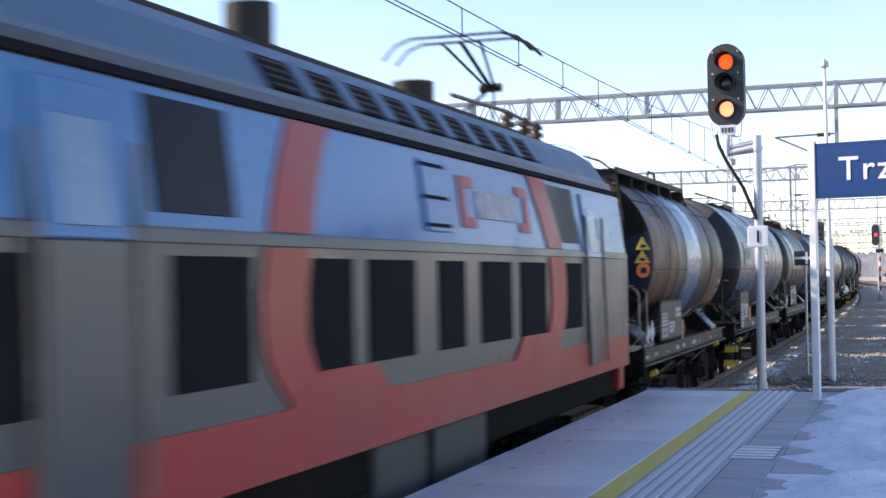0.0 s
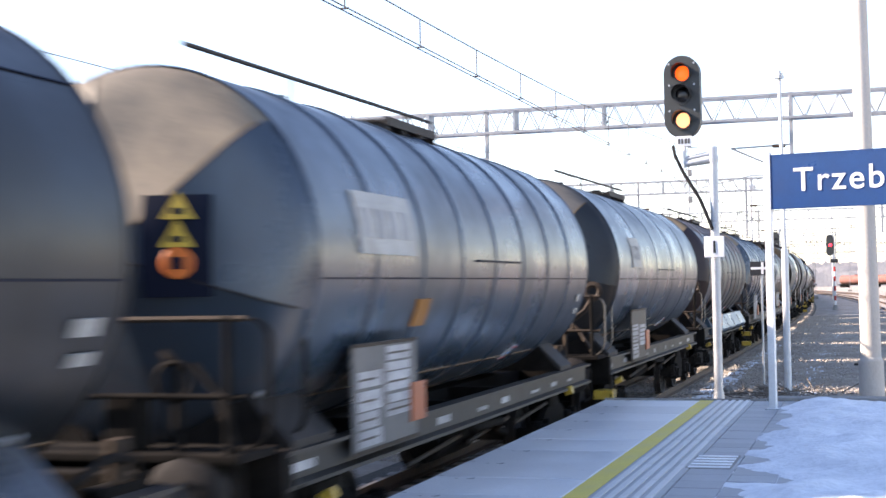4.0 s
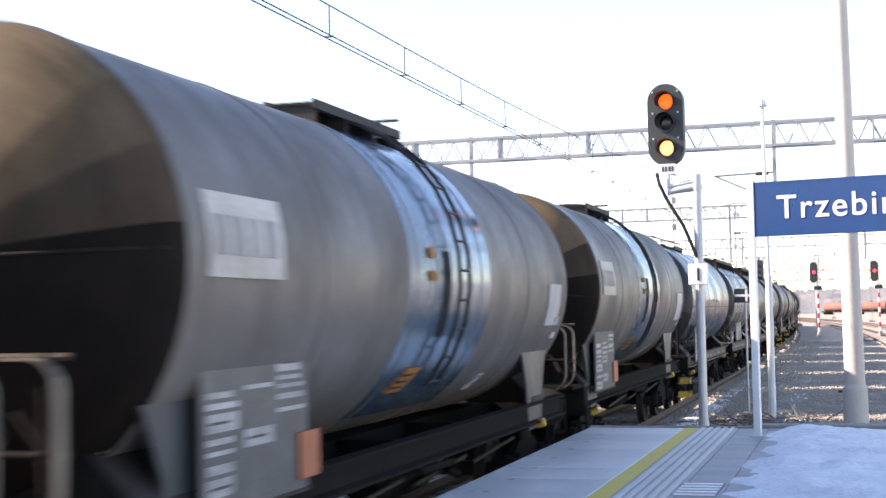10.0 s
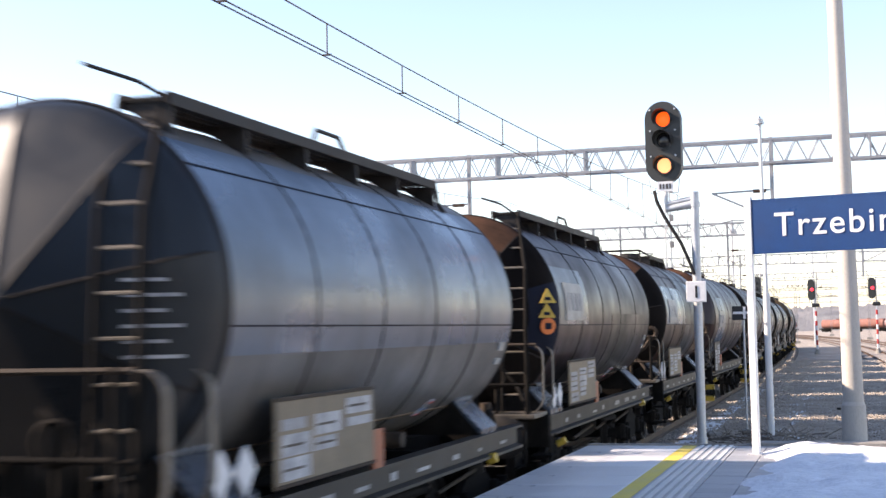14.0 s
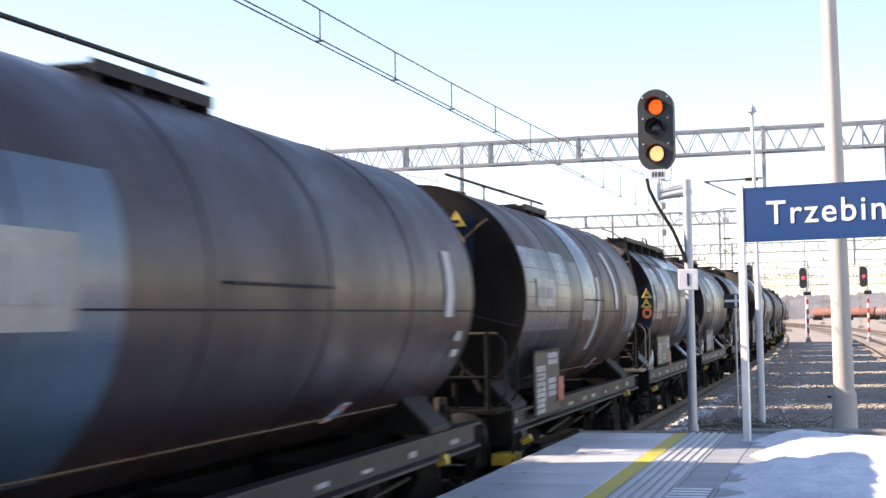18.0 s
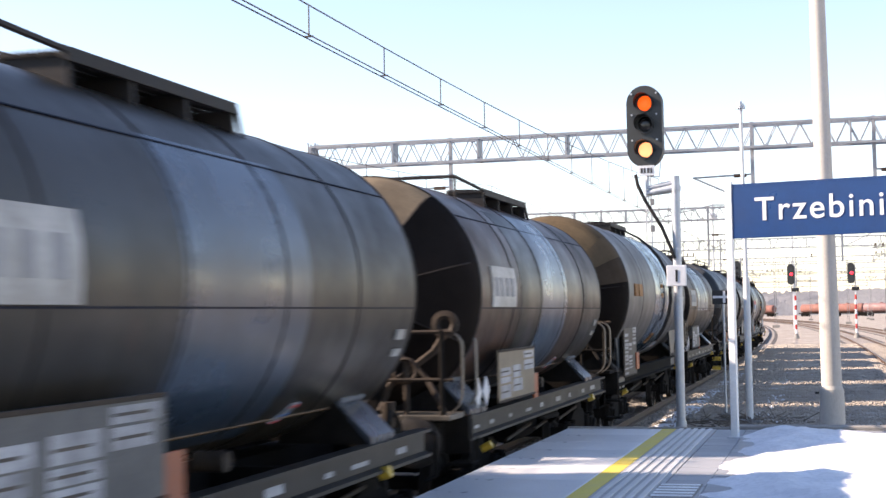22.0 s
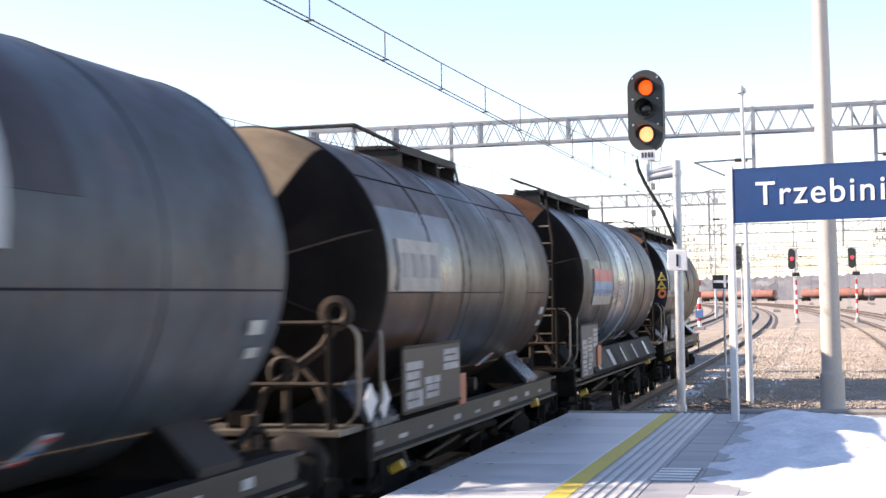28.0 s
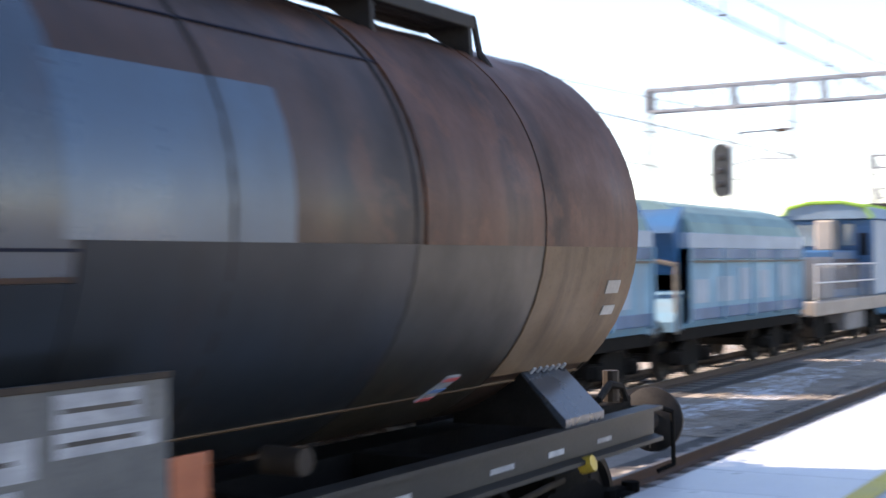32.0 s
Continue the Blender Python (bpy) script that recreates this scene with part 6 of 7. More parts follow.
# ---- overhead line ----
def lattice_beam(name, y, x0, x1, z0, z1, hangers, legs, label, deep=0.55, near=True):
    s = thing(name, label, "gantry", pose(0, y, 0), group="overhead line gantries")
    for dy in (0, deep):
        for z in (z0, z1):
            part("chord", box(B(), x0, x1, dy - 0.035, dy + 0.035, z - 0.04, z + 0.04), M["gantry_steel"], s)
        n = int((x1 - x0) / 0.36)
        zig = B()
        for i in range(n):
            a, b = x0 + (x1 - x0) * i / n, x0 + (x1 - x0) * (i + 1) / n
            p, q = ((a, dy, z0), (b, dy, z1)) if i % 2 else ((a, dy, z1), (b, dy, z0))
            rod(zig, p, q, 0.02, n=5)
        part("lacing", zig, M["gantry_steel"], s)["kind"] = "stuff"
        if not near:
            continue
    k = int((x1 - x0) / 3.0)
    for i in range(k + 1):
        x = x0 + (x1 - x0) * i / k
        part("end_post", box(B(), x - 0.03, x + 0.03, -0.03, deep + 0.03, z0, z1), M["gantry_steel"], s)
    for x in legs:
        leg = part("leg", B_lattice_leg(x, deep / 2, z1 + 0.15), M["gantry_steel"], s, "lattice steel leg")
        part("foundation", box(B(), x - 0.45, x + 0.45, deep / 2 - 0.45, deep / 2 + 0.45, GROUND_Z - 0.2, 0.15, 0.04), M["concrete"], leg)
    for x, side in hangers:
        col = part("hanging_column", box(B(), x - 0.06, x + 0.06, deep / 2 - 0.06, deep / 2 + 0.06, 5.1, z1 + 0.1, 0.01), M["gantry_steel"], s)
        yc = deep / 2
        part("cantilever", pipe(B(), [(x, yc, 6.85), (x + side * 1.9, yc, 6.8), (x, yc, 5.9)], 0.03), M["gantry_steel"], col)
        part("steady_arm", pipe(B(), [(x, yc, 5.85), (x + side * 1.3, yc, 5.9), (x + side * 2.9, yc, 5.56)], 0.02), M["gantry_steel"], col)
        part("insulator", rod(B(), (x + side * 0.2, yc, 6.82), (x + side * 0.6, yc, 6.82), 0.06, n=10), M["rail"], col)
    return s


def B_lattice_leg(x, y, top):
    bm = B()
    for dx in (-0.16, 0.16):
        for dy in (-0.16, 0.16):
            rod(bm, (x + dx, y + dy, GROUND_Z), (x + dx * 0.8, y + dy * 0.8, top), 0.028, n=5)
    n = 14
    for i in range(n):
        a, b = GROUND_Z + (top - GROUND_Z) * i / n, GROUND_Z + (top - GROUND_Z) * (i + 1) / n
        s = -1 if i % 2 else 1
        for dy in (-0.15, 0.15):
            rod(bm, (x - s * 0.15, y + dy, a), (x + s * 0.15, y + dy, b), 0.014, n=4)
        for dx in (-0.15, 0.15):
            rod(bm, (x + dx, y - s * 0.15, a), (x + dx, y + s * 0.15, b), 0.014, n=4)
    return bm


GANTRY = "galvanised lattice gantry carrying the overhead line across the tracks"
lattice_beam("gantry", 45.0, -17.55, 22.0, 7.7, 8.45, [(-12.5, -1), (-2.37, -1), (1.4, 1)], [-17.55, 22.0], GANTRY)
lattice_beam("gantry", 80.0, -17.65, 22.0, 7.7, 8.4, [(-13.0, 1), (-6.8, 1), (0.6, 1)], [-17.65, 22.0], GANTRY)
for gy, gx0, gx1, hang in ((120, -26.0, 22, [(-16.8, 1), (-9.2, 1)]), (165, -26, 20, [(-14, 1), (-4, 1)]), (215, -32, 18, [(-18, 1), (-6, 1)]), (275, -40, 14, [(-24, 1), (-10, 1)]), (340, -52, 8, [(-30, 1)])):
    lattice_beam("gantry", gy, gx0, gx1, 7.7, 8.5, hang, [gx0, gx1], GANTRY, near=False)


def overhead_line(name, line, supports, contact=5.5, carrier=6.8, sag=0.95, twin=True, label="overhead contact line with droppers", droppers=None):
    s = thing(name, label, "overhead line")
    def height(y):
        for a, b in zip(supports, supports[1:]):
            if a <= y <= b:
                m, u = (a + b) / 2, (b - a) / 2
                return carrier - sag * min(1, (u / 32.5) ** 2) * (1 - ((y - m) / u) ** 2)
        return carrier
    ys = []
    for a, b in zip(supports, supports[1:]):
        k = max(6, int((b - a) / 2.6))
        ys += [a + (b - a) * i / k for i in range(k)]
    ys.append(supports[-1])
    pts = [line(y) for y in ys]
    for dx in ((-0.045, 0.045) if twin else (0,)):
        part("contact_wire", pipe(B(), [(x + dx, y, contact) for x, y, _ in pts], 0.0085, 5), M["wire"], s)
    part("carrier_wire", pipe(B(), [(x, y, height(q)) for q, (x, y, _) in zip(ys, pts)], 0.009, 5), M["wire"], s)
    for q, (x, y, _) in zip(ys, pts):
        if 0 < q < 95 and height(q) - contact > 0.2:
            part("dropper", rod(B(), (x, y, contact), (x, y, height(q)), 0.009, n=4), M["wire"], s)
            part("clip", box(B(), x - 0.05, x + 0.05, y - 0.01, y + 0.01, contact - 0.004, contact + 0.014), M["wire"], s)
    return s


SUPPORTS = [-20, 45, 80, 120, 165, 215, 275, 340]
overhead_line("overhead_line", on_track, SUPPORTS)
overhead_line("overhead_line", lambda q: on_track(q, -11.0, 54, 0.00044), SUPPORTS)
overhead_line("overhead_line", lambda q: on_track(q, -15.8, 54, 0.00044), SUPPORTS)
overhead_line("overhead_line", lambda q: on_track(q, 3.1, 45, 0.00045), SUPPORTS[1:])
overhead_line("overhead_line", lambda q: on_track(q, 7.7, 45, 0.00045), SUPPORTS[1:])


# ---- parked blue train on the second track ----
M["hopper_blue"] = tank_paint("faded_blue_hopper", (0.15, 0.31, 0.42), (0.24, 0.28, 0.3), 0.6, 0.5, shine=0.25)
M["hopper_light"] = tank_paint("pale_blue_hopper", (0.3, 0.38, 0.46), (0.24, 0.28, 0.3), 0.5, 0.5)
M["hopper_teal"] = tank_paint("grey_green_hopper_top", (0.19, 0.32, 0.32), (0.14, 0.18, 0.18), 0.5, 0.6)
M["loco_blue"] = tank_paint("blue_diesel_paint", (0.022, 0.105, 0.235), (0.05, 0.075, 0.105), 0.6, 0.4)
M["lime"] = plain("lime_green_paint", (0.3, 0.52, 0.06), 0.4)
M["light_grey"] = tank_paint("light_grey_diesel", (0.24, 0.225, 0.22), (0.1, 0.09, 0.085), 0.75, 0.6, shine=0.2)
M["tan_frame"] = tank_paint("tan_grey_frame", (0.42, 0.36, 0.3), (0.2, 0.17, 0.14), 0.5, 0.6, shine=0.2)
M["pale_roof"] = tank_paint("pale_roof_sheet", (0.17, 0.25, 0.33), (0.1, 0.12, 0.145), 0.6, 0.35)
PARK_X = -11.0


def hopper_wagon(y0, y1):
    w = thing("hopper_wagon", "faded blue hopper wagon with a grey-green rounded top", "wagon", pose(PARK_X, 0, 0), group="parked hopper wagons")
    part("body", prism(B(), [(-1.2, 1.0), (-1.45, 1.3), (-1.45, 2.75), (1.45, 2.75), (1.45, 1.3), (1.2, 1.0)], y0 + 0.7, y1 - 0.7, "y"), M["hopper_blue"], w)
    n = 10
    arch = [(1.45 * math.cos(math.pi * i / n), 3.05 + 0.75 * math.sin(math.pi * i / n)) for i in range(n + 1)]
    part("top", prism(B(), arch + [(-1.45, 2.95), (1.45, 2.95)], y0 + 0.9, y1 - 0.9, "y"), M["hopper_teal"], w)
    part("upper_band", box(B(), -1.47, 1.47, y0 + 0.7, y1 - 0.7, 2.74, 3.06, 0.02), M["hopper_light"], w, "pale blue band")
    part("middle_band", box(B(), -1.475, 1.475, y0 + 0.7, y1 - 0.7, 2.52, 2.735, 0.01), M["loco_blue"], w, "darker blue band")
    part("drip_edge", box(B(), -1.49, 1.49, y0 + 0.7, y1 - 0.7, 2.44, 2.49), M["black"], w)
    part("lower_band", box(B(), -1.46, 1.46, y0 + 0.72, y1 - 0.72, 1.25, 1.5, 0.02), M["loco_blue"], w)
    k = 4
    for i in range(k + 1):
        y = y0 + 0.75 + (y1 - y0 - 1.5) * i / k
        part("stanchion", box(B(), -1.5, 1.5, y - 0.05, y + 0.05, 1.2, 2.75, 0.01), M["hopper_blue"], w)
    rng = random.Random(int(y0 * 7))
    for i in range(5):
        a = y0 + 1.0 + i * (y1 - y0 - 2.4) / 5
        part("graffiti_patch", box(B(), 1.45, 1.462, a, a + rng.uniform(0.6, 1.1), 1.6, 1.6 + rng.uniform(0.4, 0.8), 0.004), M["hopper_light"], w, "pale worn paint patch")
    for sy, y in ((1, y0), (-1, y1)):
        end = prism(B(), [(y + sy * 0.15, 1.05), (y + sy * 0.15, 1.25), (y + sy * 0.72, 1.9), (y + sy * 0.72, 1.05)], -1.3, 1.3, "x")
        part("end_slope", end, M["hopper_blue"], w, "blue sloped end sheet")
        part("end_wall", prism(B(), [(y + sy * 0.3, 3.05), (y + sy * 0.95, 3.6), (y + sy * 0.95, 2.2), (y + sy * 0.62, 2.2)], -1.25, 1.25, "x"), M["loco_blue"], w, "dark blue raked end wall")
    for y in (y0 + 0.35, y1 - 0.35):
        part("end_frame", pipe(B(), [(1.3, y, 1.0), (1.3, y, 2.4), (0.2, y, 2.6), (-1.3, y, 2.4), (-1.3, y, 1.0)], 0.05), M["pale_rail"], w)
    part("underframe", box(B(), -1.3, 1.3, y0 + 0.4, y1 - 0.4, 0.85, 1.1, 0.02), M["chassis"], w)
    for y in (y0 + 1.8, y1 - 1.8):
        park_bogie(w, y)
    for x in (-0.875, 0.875):
        shared("buffer", BUFFER_ME, w, (x, y1 - 0.5, 1.06))
        shared("buffer", BUFFER_ME, w, (x, y0 + 0.5, 1.06), math.pi)


def park_bogie(w, y, base=0.9):
    b = shared("bogie", BOGIE_ME, w, (0, y, 0))
    for dy in (-base, base):
        shared("wheelset", WHEELSET_ME, b, (0, dy, WHEEL_R))


hopper_wagon(15.6, 25.4)
hopper_wagon(26.0, 35.9)
hopper_wagon(5.2, 15.0)


def shunter():
    y0, y1 = 36.2, 47.4
    w = thing("shunting_locomotive", "blue and grey shunting locomotive with lime-green cab roof edge", "locomotive", pose(PARK_X, 0, 0))
    part("frame", box(B(), -1.4, 1.4, y0 + 0.4, y1 - 0.2, 0.95, 1.35, 0.03), M["tan_frame"], w)
    part("short_hood", box(B(), -1.0, 1.0, y0 + 0.7, y0 + 4.0, 1.35, 2.55, 0.08), M["light_grey"], w, "grey hood with worn pale paint")
    hood = part("hood", box(B(), -0.95, 0.95, y0 + 4.0, y0 + 7.4, 1.35, 2.75, 0.06), M["loco_blue"], w)
    for i in range(5):
        part("hood_grille", box(B(), 0.945, 0.965, y0 + 4.3 + i * 0.62, y0 + 4.75 + i * 0.62, 1.6, 2.5, 0.01), M["rail"], hood)
    part("exhaust_pillar", box(B(), -0.2, 0.35, y0 + 6.6, y0 + 7.3, 2.74, 3.7, 0.06), M["tan_frame"], w, "pale exhaust pillar before the cab")
    cab = part("cab", box(B(), -1.4, 1.4, y0 + 7.4, y0 + 10.4, 1.35, 3.75, 0.06), M["loco_blue"], w)
    part("cab_roof", prism(B(), [(-1.45, 3.75), (-1.2, 4.1), (-0.5, 4.25), (0.5, 4.25), (1.2, 4.1), (1.45, 3.75)], y0 + 7.2, y0 + 10.6, "y"), M["pale_roof"], w)
    for y in (y0 + 7.18, y0 + 10.6):
        part("roof_edge", pipe(B(), [(-1.45, y, 3.75), (-1.2, y, 4.12), (-0.5, y, 4.27), (0.5, y, 4.27), (1.2, y, 4.12), (1.45, y, 3.75)], 0.06), M["lime"], w, "lime-green roof edge")
    part("side_window", box(B(), -1.42, 1.42, y0 + 7.9, y0 + 8.8, 2.75, 3.5, 0.02), M["sky_glass"], cab)
    part("side_panel", box(B(), 1.38, 1.43, y0 + 7.42, y0 + 10.38, 1.4, 3.7, 0.02), M["hopper_light"], cab, "pale lilac-grey side sheet with worn paint")
    part("front_door", box(B(), 0.9, 1.32, y0 + 7.35, y0 + 7.41, 1.5, 3.5, 0.02), M["loco_blue"], cab)
    part("door_window", box(B(), 0.98, 1.26, y0 + 7.33, y0 + 7.355, 2.6, 3.3, 0.02), M["dark_glass"], cab, "dark window of the blue door")
    for x, wide in ((-1.2, 0.95), (0.4, 0.42)):
        part("front_window", box(B(), x, x + wide, y0 + 7.36, y0 + 7.41, 2.9, 3.6, 0.02), M["sky_glass"], cab)
    for z in (1.85, 2.35):
        part("hand_rail", rod(B(), (1.42, y0 + 0.5, z), (1.42, y0 + 7.4, z), 0.025), M["white_post"], w, "white side railing")
    for i in range(8):
        part("rail_post", rod(B(), (1.42, y0 + 0.5 + i * 0.97, 1.3), (1.42, y0 + 0.5 + i * 0.97, 2.35), 0.025), M["white_post"], w)
    part("lime_panel", box(B(), 1.3, 1.42, y1 - 0.75, y1 - 0.25, 1.4, 2.6, 0.03), M["lime"], w, "lime-green end panel")
    part("fuel_tank", box(B(), -1.3, 1.3, y0 + 4.2, y0 + 6.6, 0.4, 0.95, 0.06), M["light_grey"], w)
    part("step", box(B(), 1.1, 1.42, y0 + 0.3, y0 + 0.75, 0.4, 0.95, 0.02), M["chassis"], w)
    for y in (y0 + 2.4, y1 - 2.4):
        park_bogie(w, y, 1.2)
    for x in (-0.875, 0.875):
        shared("buffer", BUFFER_ME, w, (x, y0 + 0.5, 1.06), math.pi)


shunter()


def diesel():
    y0, y1 = 47.7, 60.2
    w = thing("diesel_locomotive", "grey and blue diesel locomotive with a rounded roof", "locomotive", pose(PARK_X, 0, 0))
    outline = [(-1.45, 1.1), (-1.45, 3.3), (-1.3, 3.75), (-0.9, 4.1), (-0.4, 4.22), (0.4, 4.22), (0.9, 4.1), (1.3, 3.75), (1.45, 3.3), (1.45, 1.1)]
    part("body", prism(B(), outline, y0 + 1.6, y1 - 0.2, "y"), M["light_grey"], w)
    part("roof_skin", prism(B(), [(-1.46, 3.3), (-1.31, 3.76), (-0.9, 4.12), (-0.4, 4.24), (0.4, 4.24), (0.9, 4.12), (1.31, 3.76), (1.46, 3.3), (1.4, 3.3), (0, 3.5), (-1.4, 3.3)], y0 + 1.6, y1 - 0.25, "y"), M["pale_roof"], w, "pale blue-grey roof sheet")
    part("cab", prism(B(), [(y0 + 0.2, 1.1), (y0 + 0.2, 2.6), (y0 + 0.7, 3.6), (y0 + 1.6, 4.0), (y0 + 1.6, 1.1)], -1.44, 1.44, "x"), M["loco_blue"], w)
    part("windscreen", prism(B(), [(y0 + 0.22, 2.7), (y0 + 0.62, 3.5), (y0 + 0.58, 3.52), (y0 + 0.18, 2.7)], -1.2, 1.2, "x"), M["dark_glass"], w)
    part("side_window", box(B(), -1.46, 1.46, y0 + 0.95, y0 + 1.5, 2.75, 3.35, 0.02), M["dark_glass"], w)
    part("lime_stripe", box(B(), -1.47, 1.47, y0 + 0.3, y0 + 4.0, 2.55, 2.62), M["lime"], w, "thin lime-green stripe")
    for i in range(8):
        y = y0 + 2.2 + i * 1.15
        part("side_window", box(B(), -1.47, 1.47, y, y + 0.7, 2.9, 3.25, 0.02), M["dark_glass"], w)
    part("dark_panel", box(B(), -1.475, 1.475, y1 - 2.2, y1 - 1.4, 1.9, 3.2, 0.02), M["loco_dark"], w)
    for i in range(7):
        a = y0 + 2.0 + i * 1.35
        part("roof_gear", box(B(), -0.75, 0.75, a, a + 1.25, 4.18, 4.36 + 0.1 * (i % 3), 0.04), M["steel"], w, "dark gear along the roof")
        part("roof_seam", prism(B(), [(1.47, 3.32), (1.32, 3.78), (0.92, 4.13), (0.88, 4.1), (1.28, 3.72), (1.42, 3.3)], a, a + 0.06, "y"), M["steel"], w)
    part("equipment_box", box(B(), 0.9, 1.4, y0 + 5.6, y0 + 6.9, 0.35, 0.95, 0.04), M["sign_white"], w, "white box under the frame")
    part("waist_band", box(B(), -1.465, 1.465, y0 + 1.7, y1 - 0.25, 1.15, 1.5, 0.01), M["tan_frame"], w, "tan lower band")
    part("underframe", box(B(), -1.35, 1.35, y0 + 0.3, y1 - 0.3, 0.75, 1.12, 0.03), M["chassis"], w)
    part("front_plate", box(B(), -1.3, 1.3, y0, y0 + 0.25, 0.6, 1.6, 0.05), M["loco_blue"], w)
    for y in (y0 + 2.8, y1 - 2.8):
        park_bogie(w, y, 1.4)
        for sx in (-1, 1):
            part("bogie_frame", prism(B(), [(y - 2.1, 0.45), (y - 2.1, 1.1), (y + 2.1, 1.1), (y + 2.1, 0.45), (y + 1.7, 0.3), (y + 0.9, 0.42), (y + 0.5, 0.25), (y - 0.5, 0.25), (y - 0.9, 0.42), (y - 1.7, 0.3)], sx * 1.1, sx * 1.22, "x"), M["chassis"], w, "black bogie side frame")


diesel()


# ---- distance ----
def far_signal(x, y, foot=0.25):
    s = thing("yard_signal", "tall black signal with a red light on a red-white post", "signal", pose(x, y, GROUND_Z), group="far red signals")
    k = 8
    for i in range(k):
        a, b = 0.4 + i * 0.43, 0.4 + (i + 1) * 0.43
        part("post_band", rod(B(), (0.35, 0, a), (0.35, 0, b), 0.1, n=10), M["red"] if i % 2 else M["sign_white"], s)
    part("foot", rod(B(), (0.35, 0, 0), (0.35, 0, 0.45), 0.3, 0.16, 10), M["concrete"], s)
    part("upper_post", rod(B(), (0.35, 0, 3.8), (0.35, 0, 6.6), 0.06, n=8), M["galv"], s)
    part("lower_box", box(B(), 0.0, 0.7, -0.15, 0.15, 4.2, 4.55, 0.1), M["black"], s)
    head = part("head", capsule(B(), 0.62, 1.85, -0.1, 0.1), M["signal_black"], s)
    head.location = (0, -0.1, 5.75)
    lens = part("lens", lathe_y(B(), [(-0.14, 0.0), (-0.13, 0.1), (-0.1, 0.15)], 14), M["red_lamp"], head, "lit red lamp")
    lens.location = (0.06, 0, 0.02)


far_signal(-3.56, 127)
far_signal(1.62, 127)


def plain_signal(x, y, z0, z1, label="black signal head on a bracket seen from the side"):
    s = thing("bracket_signal", label, "signal", pose(x, y, GROUND_Z))
    part("post", rod(B(), (0.25, 0.2, 0), (0.25, 0.2, z1 + 0.4), 0.07, n=10), M["galv"], s)
    head = part("head", capsule(B(), 0.55, z1 - z0, -0.06, 0.1), M["signal_black"], s)
    head.location = (0, 0, (z0 + z1) / 2 + 0.17)
    for i in range(3):
        l = part("lens", lathe_y(B(), [(-0.1, 0.0), (-0.09, 0.08), (-0.06, 0.12)], 12), M["lens_dark"], head)
        l.location = (0.0, 0, 0.4 - i * 0.4)


plain_signal(-13.25, 40.0, 4.4, 6.0)
plain_signal(-6.4, 98.0, 4.2, 5.9)


def striped_post(x, y):
    s = thing("marker_post", "red and white banded marker post with a blue plate", "post", pose(x, y, GROUND_Z))
    for i in range(8):
        part("band", rod(B(), (0, 0, 0.2 + i * 0.45), (0, 0, 0.65 + i * 0.45), 0.16, n=10), M["red"] if i % 2 else M["sign_white"], s)
    part("blue_plate", box(B(), -0.3, 0.3, -0.2, -0.16, 0.9, 1.5, 0.01), M["blue_label"], s)
    part("foot", box(B(), -0.4, 0.4, -0.4, 0.4, -0.1, 0.22, 0.04), M["concrete"], s)


striped_post(-9.94, 106.8)


def lattice_mast(x, y, top, label="lattice steel mast of the overhead line"):
    s = thing("lattice_mast", label, "mast", pose(0, 0, 0), group="overhead line masts")
    part("mast", B_lattice_leg(x, y, top), M["galv" if y < 90 else "mast_steel"], s)
    part("foundation", box(B(), x - 0.5, x + 0.5, y - 0.5, y + 0.5, GROUND_Z - 0.2, 0.2, 0.05), M["concrete"], s)
    if y < 90:
        for dz in (0.5, 2.0, 3.4):
            part("bracket", box(B(), x + 0.1, x + 0.32, y - 0.2, y - 0.1, top - dz - 0.35, top - dz, 0.02), M["mast_steel"], s)
        part("duct", box(B(), x + 0.14, x + 0.3, y - 0.3, y - 0.18, 3.5, 4.6, 0.02), M["mast_steel"], s, "dark cable box up the mast")
        part("shield", box(B(), x + 0.1, x + 0.46, y - 0.34, y - 0.14, 1.0, 3.55, 0.05), M["signal_black"], s, "dark narrow case on the mast's side")
        return
    part("cross_arm", box(B(), x - 1.2, x + 1.2, y - 0.04, y + 0.04, top - 1.6, top - 1.5), M["mast_steel"], s)
    for dx in (-1.0, -0.4, 0.5, 1.1):
        part("insulator", lathe_z(x + dx, y, top - 1.5, (0.05, 0.09, 0.05, 0.09, 0.05), 0.06), M["rail"], s)


lattice_mast(-9.2, 72.5, 10.4)
for mx, my, mt in ((-1.0, 150, 9.5), (4.5, 118, 9.0), (5.8, 160, 10.0), (-14.5, 140, 9.5), (-19.5, 110, 9.2), (-17.8, 190, 10.0), (-8.0, 205, 9.5), (9.5, 190, 10.5), (2.5, 240, 10), (-30, 170, 10.0), (-24, 230, 10), (-14, 260, 10), (7.0, 100, 8.8), (12.0, 150, 9.5), (15.5, 205, 10), (0.5, 290, 10), (8.0, 310, 10.5), (18.0, 290, 10.5), (-5.0, 330, 10.5), (-20, 330, 10.5), (-33, 300, 10), (13.0, 360, 11)):
    lattice_mast(mx, my, mt)


